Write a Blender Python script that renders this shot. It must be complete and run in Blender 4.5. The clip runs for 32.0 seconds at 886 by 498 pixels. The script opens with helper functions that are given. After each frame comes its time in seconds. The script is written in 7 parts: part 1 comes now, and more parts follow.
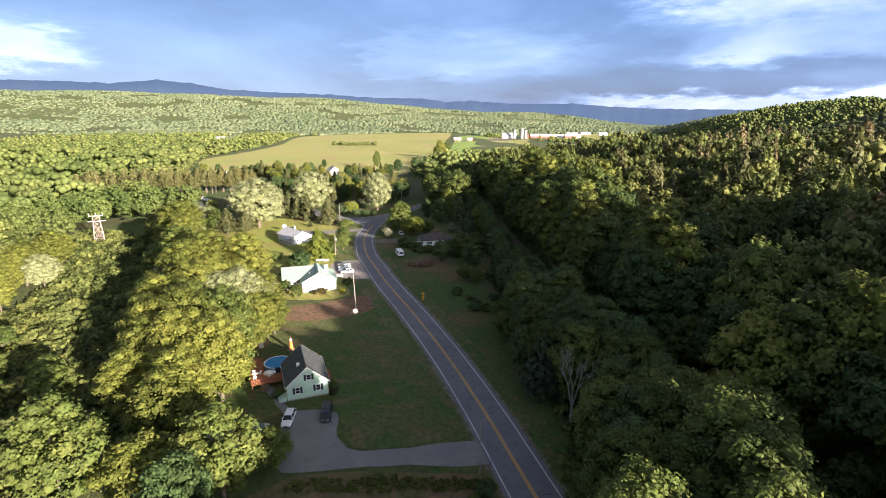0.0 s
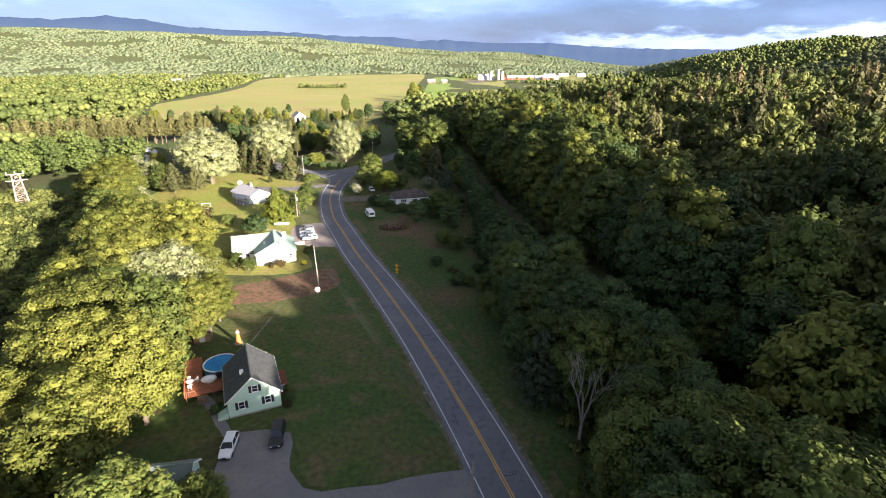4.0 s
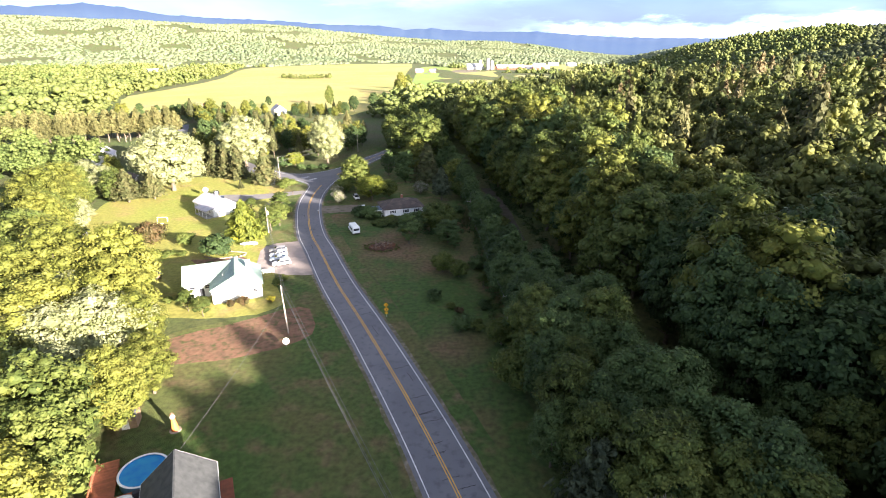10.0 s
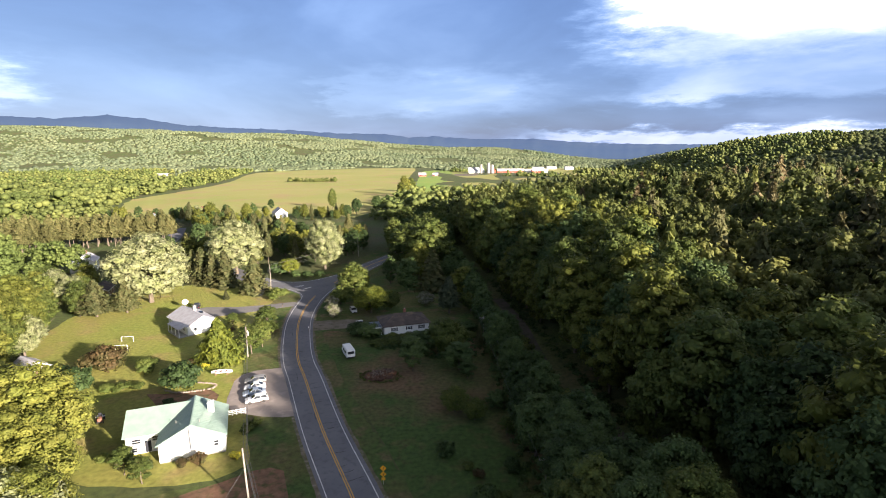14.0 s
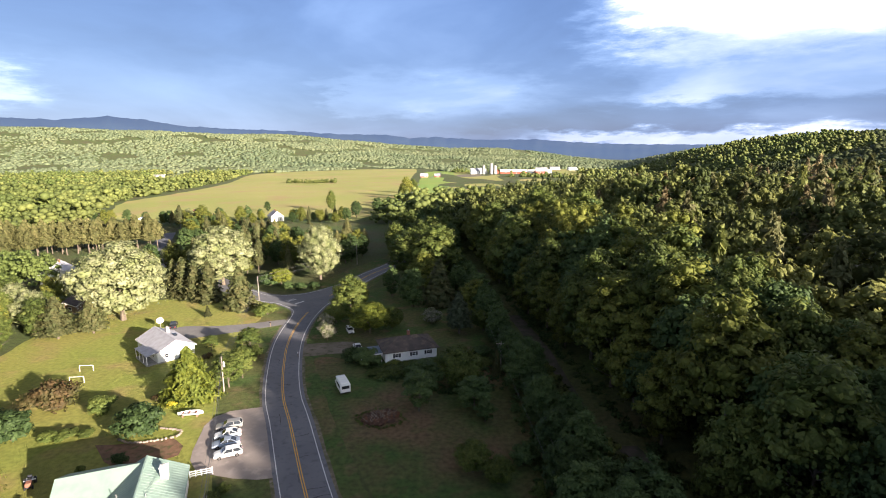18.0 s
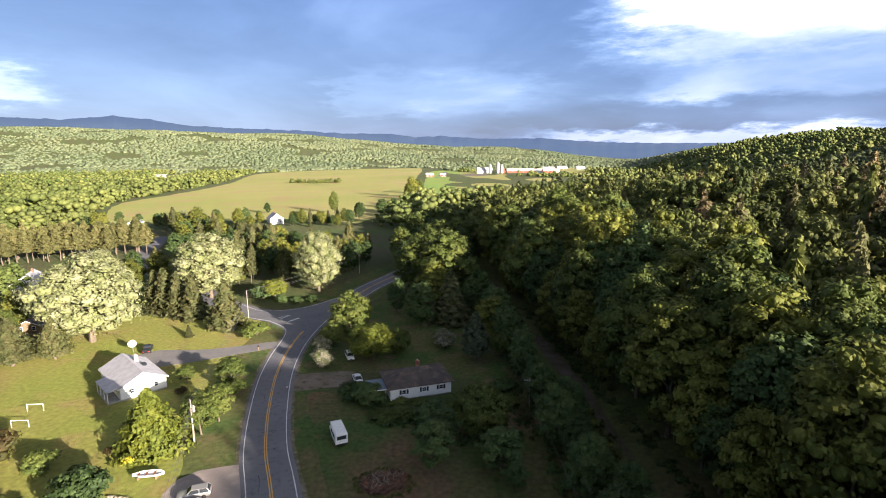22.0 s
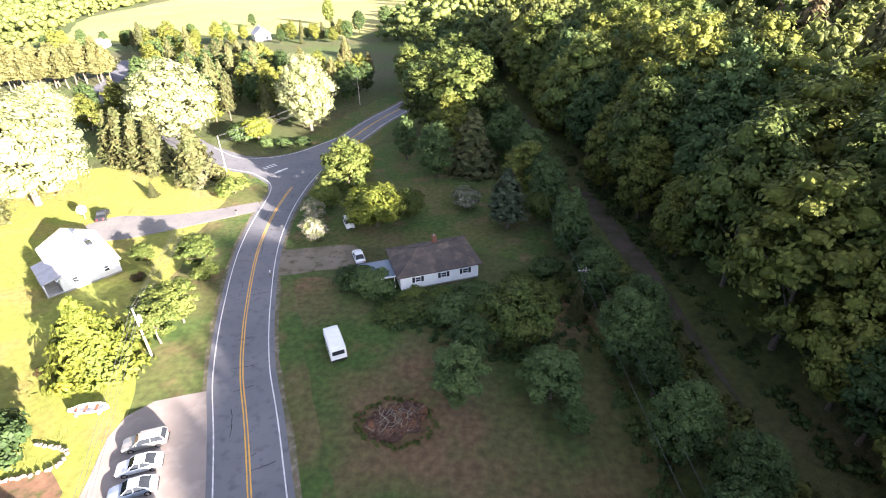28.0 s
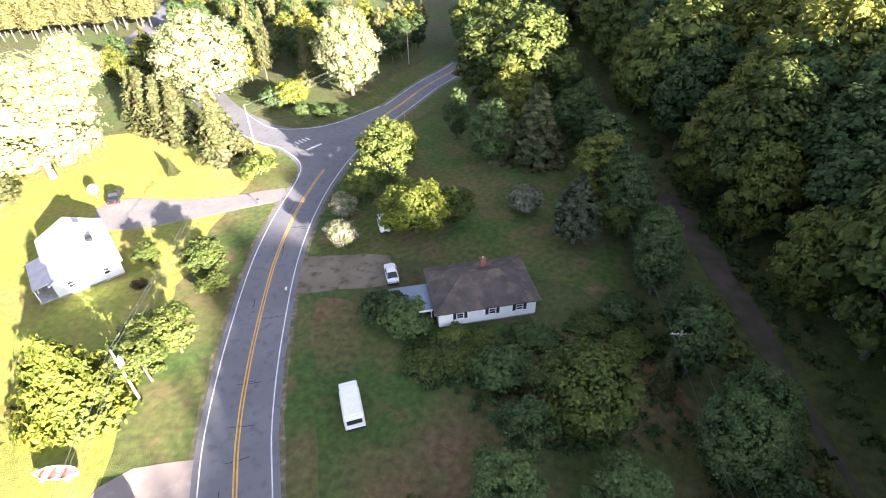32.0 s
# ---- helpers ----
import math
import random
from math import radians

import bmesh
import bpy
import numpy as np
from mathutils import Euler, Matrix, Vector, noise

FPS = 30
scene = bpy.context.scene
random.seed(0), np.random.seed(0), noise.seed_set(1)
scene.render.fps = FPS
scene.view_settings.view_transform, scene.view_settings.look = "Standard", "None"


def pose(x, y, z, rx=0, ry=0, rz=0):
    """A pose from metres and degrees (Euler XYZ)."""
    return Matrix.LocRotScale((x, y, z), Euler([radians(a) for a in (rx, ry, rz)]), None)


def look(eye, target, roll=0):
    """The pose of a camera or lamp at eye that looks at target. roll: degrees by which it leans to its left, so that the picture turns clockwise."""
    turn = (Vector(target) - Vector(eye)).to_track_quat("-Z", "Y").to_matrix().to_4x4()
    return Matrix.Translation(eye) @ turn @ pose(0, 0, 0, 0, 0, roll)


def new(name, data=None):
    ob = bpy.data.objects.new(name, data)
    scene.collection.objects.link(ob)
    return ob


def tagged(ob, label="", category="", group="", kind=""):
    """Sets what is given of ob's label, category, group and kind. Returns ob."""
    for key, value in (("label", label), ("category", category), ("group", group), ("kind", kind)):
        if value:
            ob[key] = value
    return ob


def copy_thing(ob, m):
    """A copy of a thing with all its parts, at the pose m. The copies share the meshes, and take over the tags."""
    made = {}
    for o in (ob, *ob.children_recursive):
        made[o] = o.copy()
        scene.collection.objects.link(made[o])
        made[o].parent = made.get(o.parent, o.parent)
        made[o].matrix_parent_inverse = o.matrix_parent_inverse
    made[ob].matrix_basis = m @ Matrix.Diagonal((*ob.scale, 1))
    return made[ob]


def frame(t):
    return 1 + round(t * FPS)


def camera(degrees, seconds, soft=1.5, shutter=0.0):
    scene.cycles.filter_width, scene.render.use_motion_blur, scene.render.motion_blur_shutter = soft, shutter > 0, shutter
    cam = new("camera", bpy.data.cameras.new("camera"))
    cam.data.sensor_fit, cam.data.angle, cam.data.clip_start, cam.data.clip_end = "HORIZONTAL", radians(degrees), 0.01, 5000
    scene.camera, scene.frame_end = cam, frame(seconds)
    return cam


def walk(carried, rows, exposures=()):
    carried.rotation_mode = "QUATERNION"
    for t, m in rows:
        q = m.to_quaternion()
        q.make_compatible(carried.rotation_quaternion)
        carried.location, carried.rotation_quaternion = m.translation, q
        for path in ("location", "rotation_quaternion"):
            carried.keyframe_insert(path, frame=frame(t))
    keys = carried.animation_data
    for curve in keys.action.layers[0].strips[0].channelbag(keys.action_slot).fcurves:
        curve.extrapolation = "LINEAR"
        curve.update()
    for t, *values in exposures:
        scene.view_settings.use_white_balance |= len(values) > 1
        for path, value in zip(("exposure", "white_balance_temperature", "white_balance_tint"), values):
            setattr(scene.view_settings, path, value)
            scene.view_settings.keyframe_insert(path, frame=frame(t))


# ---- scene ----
PATH = [
    (0, (1.014, -13.379, 51.574), (0.92, -11.445, 51.074), 0.1),
    (0.5, (0.969, -10.93, 51.543), (0.894, -8.995, 51.043), 0.1),
    (1, (0.805, -8.38, 51.527), (0.75, -6.445, 51.027), 0.1),
    (1.5, (0.725, -5.843, 51.474), (0.683, -3.908, 50.971), 0.1),
    (2, (0.607, -3.184, 51.363), (0.577, -1.257, 50.828), 0.1),
    (2.5, (0.481, -0.451, 51.319), (0.463, 1.476, 50.785), 0.1),
    (3, (0.256, 2.17, 51.201), (0.247, 4.088, 50.635), 0.1),
    (3.5, (0.018, 4.72, 51.132), (0.016, 6.644, 50.584), 0.1),
    (4, (-0.076, 7.272, 51.095), (-0.073, 9.144, 50.392), 0.1),
    (4.5, (-0.064, 9.593, 51.275), (-0.058, 11.357, 50.333), -0.1),
    (6.5, (0.152, 16.534, 51.536), (0.161, 18.17, 50.386), -0.3),
    (7, (0.107, 18.724, 51.41), (0.113, 20.363, 50.264), -0.5),
    (7.5, (-0.306, 21.217, 51.417), (-0.295, 22.857, 50.272), -0.4),
    (8, (-0.4, 23.473, 51.306), (-0.389, 25.114, 50.164), -0.4),
    (8.5, (-0.771, 25.95, 51.305), (-0.754, 27.592, 50.163), -0.3),
    (9, (-1.331, 28.286, 51.29), (-1.301, 29.997, 50.253), 0.0),
    (9.5, (-1.865, 30.707, 51.217), (-1.824, 32.494, 50.32), 0.2),
    (10, (-2.302, 33.248, 50.833), (-2.255, 35.106, 50.095), 0.1),
    (10.5, (-2.513, 36.53, 50.636), (-2.466, 38.451, 50.083), 0.0),
    (11, (-2.833, 39.506, 50.609), (-2.786, 41.467, 50.219), 0.1),
    (11.5, (-2.942, 41.992, 50.508), (-2.898, 43.956, 50.136), 0.0),
    (12, (-3.161, 44.346, 50.504), (-3.117, 46.311, 50.133), 0.1),
    (12.5, (-3.401, 46.624, 50.525), (-3.358, 48.588, 50.154), 0.0),
    (13, (-3.433, 48.778, 50.42), (-3.391, 50.743, 50.05), 0.0),
    (13.5, (-3.491, 51.322, 50.201), (-3.448, 53.287, 49.83), -0.2),
    (14, (-3.759, 54.055, 49.901), (-3.716, 56.02, 49.53), -0.1),
    (14.5, (-3.928, 56.651, 49.71), (-3.885, 58.616, 49.339), -0.1),
    (16.5, (-4.505, 65.688, 49.795), (-4.466, 67.653, 49.426), -0.1),
    (17, (-4.81, 68.353, 49.636), (-4.77, 70.319, 49.271), -0.1),
    (17.5, (-5.179, 71.163, 49.404), (-5.141, 73.129, 49.039), -0.1),
    (18, (-5.431, 73.777, 49.277), (-5.393, 75.743, 48.909), -0.2),
    (18.5, (-5.672, 76.322, 49.279), (-5.635, 78.287, 48.91), -0.2),
    (19, (-6.15, 79.109, 49.228), (-6.109, 81.075, 48.862), -0.2),
    (19.5, (-6.496, 81.916, 49.152), (-6.457, 83.882, 48.787), -0.1),
    (20, (-6.657, 84.546, 49.025), (-6.622, 86.513, 48.66), -0.0),
    (20.5, (-6.805, 86.97, 48.88), (-6.773, 88.937, 48.518), -0.1),
    (21, (-7.04, 89.38, 48.765), (-7.009, 91.346, 48.399), -0.1),
    (21.5, (-7.19, 91.601, 48.8), (-7.165, 93.569, 48.442), -0.1),
    (22, (-7.264, 93.689, 49.027), (-7.245, 95.654, 48.656), -0.3),
    (22.5, (-7.33, 96.126, 49.153), (-7.319, 98.08, 48.724), -0.4),
    (23, (-7.438, 98.725, 48.905), (-7.435, 100.627, 48.285), -0.5),
    (23.5, (-7.497, 101.246, 48.35), (-7.498, 103.053, 47.493), -0.8),
    (24, (-7.633, 104.052, 47.888), (-7.639, 105.76, 46.847), -0.7),
    (24.5, (-7.872, 106.655, 47.591), (-7.879, 108.341, 46.515), -1.0),
    (26.5, (-8.518, 116.253, 46.261), (-8.49, 117.947, 45.199), -1.5),
    (27, (-8.613, 118.565, 46.241), (-8.603, 120.281, 45.213), -1.6),
    (27.5, (-8.642, 120.958, 46.323), (-8.679, 122.675, 45.297), -1.8),
    (28, (-8.744, 123.121, 46.408), (-8.784, 124.84, 45.386), -1.8),
    (28.5, (-8.865, 125.352, 46.502), (-8.906, 127.063, 45.467), -1.8),
    (29, (-9.077, 127.798, 46.627), (-9.119, 129.482, 45.549), -1.9),
    (29.5, (-9.092, 130.172, 46.667), (-9.217, 131.834, 45.562), -2.0),
    (30, (-9.161, 132.755, 46.778), (-9.366, 134.392, 45.647), -2.1),
    (30.5, (-9.267, 135.141, 46.904), (-9.49, 136.731, 45.711), -2.3),
    (31, (-9.397, 137.649, 46.939), (-9.62, 139.242, 45.751), -2.3),
    (31.5, (-9.565, 140.11, 46.988), (-9.788, 141.702, 45.798), -2.3),
    (32, (-9.711, 142.421, 46.964), (-9.933, 144.015, 45.776), -2.2),
]
cam = camera(82.1, 32.0, soft=1.0)
EXPOSURES = [(0, 1.97, 6350, 16), (3.5, 2.0, 6350, 16), (4.5, 2.5, 6350, 18), (6.5, 3.72, 6200, 20), (8.8, 3.8, 6200, 20), (10, 2.9, 6350, 18), (11, 1.9, 6500, 16), (12, 1.87, 6500, 16), (14, 1.9, 6500, 16), (22, 1.92, 6500, 16), (23.2, 2.25, 6450, 18), (24.2, 3.25, 6200, 20), (28, 3.36, 6200, 20), (32, 3.42, 6200, 20)]
walk(cam, [(t, look(eye, target, roll)) for t, eye, target, roll in PATH], EXPOSURES)

# ---- light ----
SUN_EL, SUN_X, SUN_Y = 13.3, 0.72, -0.694
sun_dir = Vector((SUN_X * math.cos(radians(SUN_EL)), SUN_Y * math.cos(radians(SUN_EL)), math.sin(radians(SUN_EL)))).normalized()
sun = new("sun", bpy.data.lights.new("sun", "SUN"))
sun.data.energy, sun.data.angle, sun.data.color = 5.0, radians(0.6), (1.0, 0.89, 0.73)
sun.matrix_world = look(sun_dir * 200, (0, 0, 0))

world = bpy.data.worlds.new("evening_sky")
scene.world = world
world.use_nodes = True
wn, wl = world.node_tree.nodes, world.node_tree.links
wn.clear()

w_out = wn.new("ShaderNodeOutputWorld")
w_bg = wn.new("ShaderNodeBackground")
sky = wn.new("ShaderNodeTexSky")
sky.sky_type, sky.sun_disc = "NISHITA", False
sky.sun_elevation, sky.sun_rotation = radians(SUN_EL), math.atan2(SUN_X, SUN_Y)
sky_level = wn.new("ShaderNodeVectorMath")
sky_level.operation = "SCALE"
sky_level.inputs["Scale"].default_value = 0.19
wl.new(sky.outputs[0], sky_level.inputs[0])
tc = wn.new("ShaderNodeTexCoord")
# cloud coordinates: directions flattened on a layer overhead
sep = wn.new("ShaderNodeSeparateXYZ")
wl.new(tc.outputs["Generated"], sep.inputs[0])


def wmath(op, a, b=None, clamp=False):
    n = wn.new("ShaderNodeMath")
    n.operation, n.use_clamp = op, clamp
    for i, v in enumerate((a, b)):
        if v is None:
            continue
        if isinstance(v, (int, float)):
            n.inputs[i].default_value = v
        else:
            wl.new(v, n.inputs[i])
    return n.outputs[0]


def wramp(value, lo, hi, to0=0.0, to1=1.0):
    n = wn.new("ShaderNodeMapRange")
    n.interpolation_type = "SMOOTHSTEP"
    for k, v in (("From Min", lo), ("From Max", hi), ("To Min", to0), ("To Max", to1)):
        n.inputs[k].default_value = v
    wl.new(value, n.inputs["Value"])
    return n.outputs[0]


def wnoise(scale, detail, vector, rough=0.5, distort=0.0):
    n = wn.new("ShaderNodeTexNoise")
    for k, v in (("Scale", scale), ("Detail", detail), ("Roughness", rough), ("Distortion", distort)):
        n.inputs[k].default_value = v
    wl.new(vector, n.inputs["Vector"])
    return n.outputs["Fac"]


def wband(value, a, b, c, d):
    """One between b and c, falling to nothing at a and d."""
    return wmath("MULTIPLY", wramp(value, a, b), wramp(value, c, d, 1.0, 0.0))


height = wmath("ADD", wmath("MAXIMUM", sep.outputs["Z"], 0.0), 0.16)
comb = wn.new("ShaderNodeCombineXYZ")
wl.new(wmath("DIVIDE", sep.outputs["X"], height), comb.inputs["X"])
wl.new(wmath("DIVIDE", sep.outputs["Y"], height), comb.inputs["Y"])
# azimuth and elevation, frayed by noise so that the banks have ragged edges
flat = wn.new("ShaderNodeCombineXYZ")
wl.new(wmath("MULTIPLY", wmath("ARCTAN2", sep.outputs["X"], sep.outputs["Y"]), 4.0), flat.inputs["X"])
wl.new(wmath("MULTIPLY", sep.outputs["Z"], 16.0), flat.inputs["Y"])
billow = wn.new("ShaderNodeCombineXYZ")
wl.new(wmath("MULTIPLY", wmath("ARCTAN2", sep.outputs["X"], sep.outputs["Y"]), 2.0), billow.inputs["X"])
wl.new(wmath("MULTIPLY", sep.outputs["Z"], 6.5), billow.inputs["Y"])
deck = wmath("ADD", wmath("MULTIPLY", wnoise(0.75, 6.0, comb.outputs[0], 0.46, 0.2), 0.35), wmath("MULTIPLY", wnoise(1.25, 6.0, billow.outputs[0], 0.52, 0.5), 0.65))
fray = wmath("SUBTRACT", wnoise(1.8, 6.0, flat.outputs[0], 0.62), 0.5)
azim = wmath("ADD", wmath("MULTIPLY", wmath("ARCTAN2", sep.outputs["X"], sep.outputs["Y"]), 57.3), wmath("MULTIPLY", fray, 22.0))
elev = wmath("ADD", wmath("MULTIPLY", sep.outputs["Z"], 57.3), wmath("MULTIPLY", fray, 5.0))
mask = wmath("ADD", wmath("MULTIPLY", wmath("SUBTRACT", deck, 0.5), 0.75), 0.475)
for amount, a_band, e_band in (
        (0.46, (12, 26, 60, 110), (8.0, 13.0, 26.0, 40.0)),      # bright thin cloud on the sun's side
        (0.15, (14, 26, 60, 110), (4.2, 5.6, 9.0, 12.0)),        # paler folds under it
        (-0.10, (-2, 8, 26, 36), (1.8, 2.6, 4.0, 5.2)),          # slate rain band over the ridge
        (0.25, (6, 13, 40, 60), (0.2, 0.9, 1.7, 2.7)),           # white bank low on the skyline
        (0.20, (-75, -60, -40, -33), (3.6, 4.6, 6.6, 8.4)),      # lit cloud rims to the west
        (0.10, (-12, -8, 8, 16), (3.2, 4.4, 7.0, 9.5)),          # pale fold in the middle
        (0.24, (-500, -499, 499, 500), (30.0, 46.0, 90.0, 91.0))):  # unseen bright cloud overhead, added to lift the light in the shade
    mask = wmath("ADD", mask, wmath("MULTIPLY", wmath("MULTIPLY", wband(azim, *a_band), wband(elev, *e_band)), amount))
ramp = wn.new("ShaderNodeValToRGB")
els = ramp.color_ramp.elements
els[0].position, els[0].color = 0.34, (0.040, 0.089, 0.238, 1)
els[1].position, els[1].color = 0.84, (1.0, 1.0, 1.05, 1)
e = els.new(0.46)
e.color = (0.070, 0.142, 0.335, 1)
e = els.new(0.58)
e.color = (0.148, 0.250, 0.485, 1)
e = els.new(0.70)
e.color = (0.38, 0.47, 0.72, 1)
wl.new(mask, ramp.inputs[0])
# the sky is clear round the low sun, behind the storm
toward = wn.new("ShaderNodeVectorMath")
toward.operation = "DOT_PRODUCT"
wl.new(tc.outputs["Generated"], toward.inputs[0])
toward.inputs[1].default_value = sun_dir
clear = wramp(toward.outputs["Value"], 0.15, 0.75)
mix = wn.new("ShaderNodeMix")
mix.data_type = "RGBA"
wl.new(wmath("SUBTRACT", 0.85, wmath("MULTIPLY", clear, 0.65)), mix.inputs["Factor"])
wl.new(sky_level.outputs[0], mix.inputs[6])
wl.new(ramp.outputs[0], mix.inputs[7])
# thick dark grey storm cloud, added overhead out of view, to cut fill light
over = wn.new("ShaderNodeMix")
over.data_type = "RGBA"
over.inputs[7].default_value = (0.118, 0.124, 0.132, 1)
wl.new(wmath("MULTIPLY", wramp(sep.outputs["Z"], 0.26, 0.5), wmath("SUBTRACT", 1.0, wmath("MULTIPLY", clear, 0.6))), over.inputs["Factor"])
wl.new(mix.outputs[2], over.inputs[6])
wl.new(over.outputs[2], w_bg.inputs["Color"])
w_bg.inputs["Strength"].default_value = 0.50
wl.new(w_bg.outputs[0], w_out.inputs[0])

# ---- materials ----


def material(name, base, rough=0.8, metal=0.0, alt=None, scale=1.0, detail=4.0, bump=0.0, bump_scale=None, spec=0.3, speck=None, speck_scale=8.0,
             coords="Object", vary=0.0, island=0.0, translucent=0.0, tint=0.0, low=0.35, high=0.65, grain=0.0):
    """A surface with a two-scale mix of two colours, relief and variation from object to object."""
    m = bpy.data.materials.new(name)
    m.use_nodes = True
    n, l = m.node_tree.nodes, m.node_tree.links
    bsdf = n["Principled BSDF"]
    bsdf.inputs["Roughness"].default_value, bsdf.inputs["Metallic"].default_value = rough, metal
    bsdf.inputs["Specular IOR Level"].default_value = spec
    tex = n.new("ShaderNodeTexCoord")
    col = n.new("ShaderNodeRGB")
    col.outputs[0].default_value = (*base, 1)
    last = col.outputs[0]

    def noise_mask(sc, det, lo, hi):
        t = n.new("ShaderNodeTexNoise")
        t.inputs["Scale"].default_value, t.inputs["Detail"].default_value = sc, det
        l.new(tex.outputs[coords], t.inputs["Vector"])
        r = n.new("ShaderNodeMapRange")
        r.inputs["From Min"].default_value, r.inputs["From Max"].default_value = lo, hi
        l.new(t.outputs["Fac"], r.inputs["Value"])
        return r.outputs[0], t.outputs["Fac"]

    def blend(fac, a, b):
        x = n.new("ShaderNodeMix")
        x.data_type = "RGBA"
        if isinstance(fac, float):
            x.inputs["Factor"].default_value = fac
        else:
            l.new(fac, x.inputs["Factor"])
        l.new(a, x.inputs[6])
        if isinstance(b, tuple):
            x.inputs[7].default_value = (*b, 1)
        else:
            l.new(b, x.inputs[7])
        return x.outputs[2]

    if alt:
        f, _ = noise_mask(scale, detail, low, high)
        last = blend(f, last, alt)
    if speck:
        f, _ = noise_mask(speck_scale, 3.0, 0.52, 0.72)
        last = blend(f, last, speck)
    if grain:
        f, _ = noise_mask(1.1, 6.0, 0.3, 0.7)
        dark = n.new("ShaderNodeHueSaturation")
        dark.inputs["Value"].default_value = 1.0 - grain
        l.new(last, dark.inputs["Color"])
        pale = n.new("ShaderNodeHueSaturation")
        pale.inputs["Value"].default_value = 1.0 + grain
        l.new(last, pale.inputs["Color"])
        last = blend(f, dark.outputs[0], pale.outputs[0])
    if vary or island or tint:
        hsv = n.new("ShaderNodeHueSaturation")
        l.new(last, hsv.inputs["Color"])
        total = None
        for amount, kind in ((vary, "obj"), (island, "isl"), (tint, "att")):
            if not amount:
                continue
            if kind == "obj":
                out = n.new("ShaderNodeObjectInfo").outputs["Random"]
            elif kind == "isl":
                out = n.new("ShaderNodeNewGeometry").outputs["Random Per Island"]
            else:
                at = n.new("ShaderNodeAttribute")
                at.attribute_name = "tint"
                out = at.outputs["Fac"]
            r = n.new("ShaderNodeMapRange")
            l.new(out, r.inputs["Value"])
            r.inputs["To Min"].default_value, r.inputs["To Max"].default_value = -amount, amount
            if total is None:
                total = r.outputs[0]
            else:
                a = n.new("ShaderNodeMath")
                l.new(total, a.inputs[0])
                l.new(r.outputs[0], a.inputs[1])
                total = a.outputs[0]
        v = n.new("ShaderNodeMath")
        v.inputs[1].default_value = 1.0
        l.new(total, v.inputs[0])
        l.new(v.outputs[0], hsv.inputs["Value"])
        h = n.new("ShaderNodeMath")
        h.operation = "MULTIPLY_ADD"
        h.inputs[1].default_value, h.inputs[2].default_value = -0.028, 0.5
        l.new(total, h.inputs[0])
        l.new(h.outputs[0], hsv.inputs["Hue"])
        last = hsv.outputs[0]
    l.new(last, bsdf.inputs["Base Color"])
    if bump:
        _, raw = noise_mask(bump_scale or scale * 6, 5.0, 0.3, 0.7)
        b = n.new("ShaderNodeBump")
        b.inputs["Strength"].default_value, b.inputs["Distance"].default_value = min(bump, 1.0), 0.05 if bump <= 1 else 0.3
        l.new(raw, b.inputs["Height"])
        l.new(b.outputs[0], bsdf.inputs["Normal"])
    if translucent:
        tr = n.new("ShaderNodeBsdfTranslucent")
        l.new(last, tr.inputs["Color"])
        ms = n.new("ShaderNodeMixShader")
        ms.inputs[0].default_value = translucent
        l.new(bsdf.outputs[0], ms.inputs[1])
        l.new(tr.outputs[0], ms.inputs[2])
        l.new(ms.outputs[0], n["Material Output"].inputs["Surface"])
    return m


LEAF = dict(rough=0.6, spec=0.2, island=0.34, translucent=0.3, bump=2.0, bump_scale=2.6)
M = {}
M["leaf"] = material("leaf_green", (0.083, 0.118, 0.027), alt=(0.118, 0.140, 0.034), scale=0.25, vary=0.30, **LEAF)
M["leaf_light"] = material("leaf_sunny", (0.126, 0.150, 0.028), alt=(0.160, 0.168, 0.035), scale=0.25, vary=0.30, **LEAF)
M["leaf_dark"] = material("leaf_deep", (0.060, 0.102, 0.034), alt=(0.080, 0.120, 0.038), scale=0.25, vary=0.28, **LEAF)
M["leaf_yellow"] = material("leaf_yellow_green", (0.160, 0.180, 0.024), alt=(0.128, 0.160, 0.028), scale=0.4, vary=0.2, **LEAF)
M["leaf_silver"] = material("leaf_silver", (0.30, 0.31, 0.17), alt=(0.19, 0.22, 0.085), scale=0.5, vary=0.12, **LEAF)
M["leaf_red"] = material("leaf_russet", (0.108, 0.068, 0.032), alt=(0.080, 0.080, 0.028), scale=0.6, vary=0.2, **LEAF)
M["leaf_flower"] = material("blossom", (0.33, 0.30, 0.25), alt=(0.12, 0.15, 0.05), scale=0.8, vary=0.15, **LEAF)
M["needle"] = material("pine_needles", (0.080, 0.096, 0.036), alt=(0.112, 0.108, 0.044), scale=0.5, vary=0.25, **LEAF)
M["needle_blue"] = material("blue_pine_needles", (0.076, 0.096, 0.054), alt=(0.060, 0.076, 0.040), scale=0.5, vary=0.2, **LEAF)
M["needle_brown"] = material("tan_pine_needles", (0.155, 0.145, 0.058), alt=(0.13, 0.135, 0.048), scale=0.5, vary=0.25, **LEAF)
M["woods"] = material("woods_leaf", (0.098, 0.126, 0.035), alt=(0.138, 0.150, 0.042), scale=0.02, tint=0.5, **LEAF)
LEAF_FAR = dict(LEAF, bump_scale=0.9)
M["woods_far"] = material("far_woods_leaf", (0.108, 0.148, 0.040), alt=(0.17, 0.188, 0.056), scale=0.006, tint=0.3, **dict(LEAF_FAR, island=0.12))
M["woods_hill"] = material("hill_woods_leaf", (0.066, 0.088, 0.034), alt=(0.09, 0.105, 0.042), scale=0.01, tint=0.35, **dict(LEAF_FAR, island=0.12))
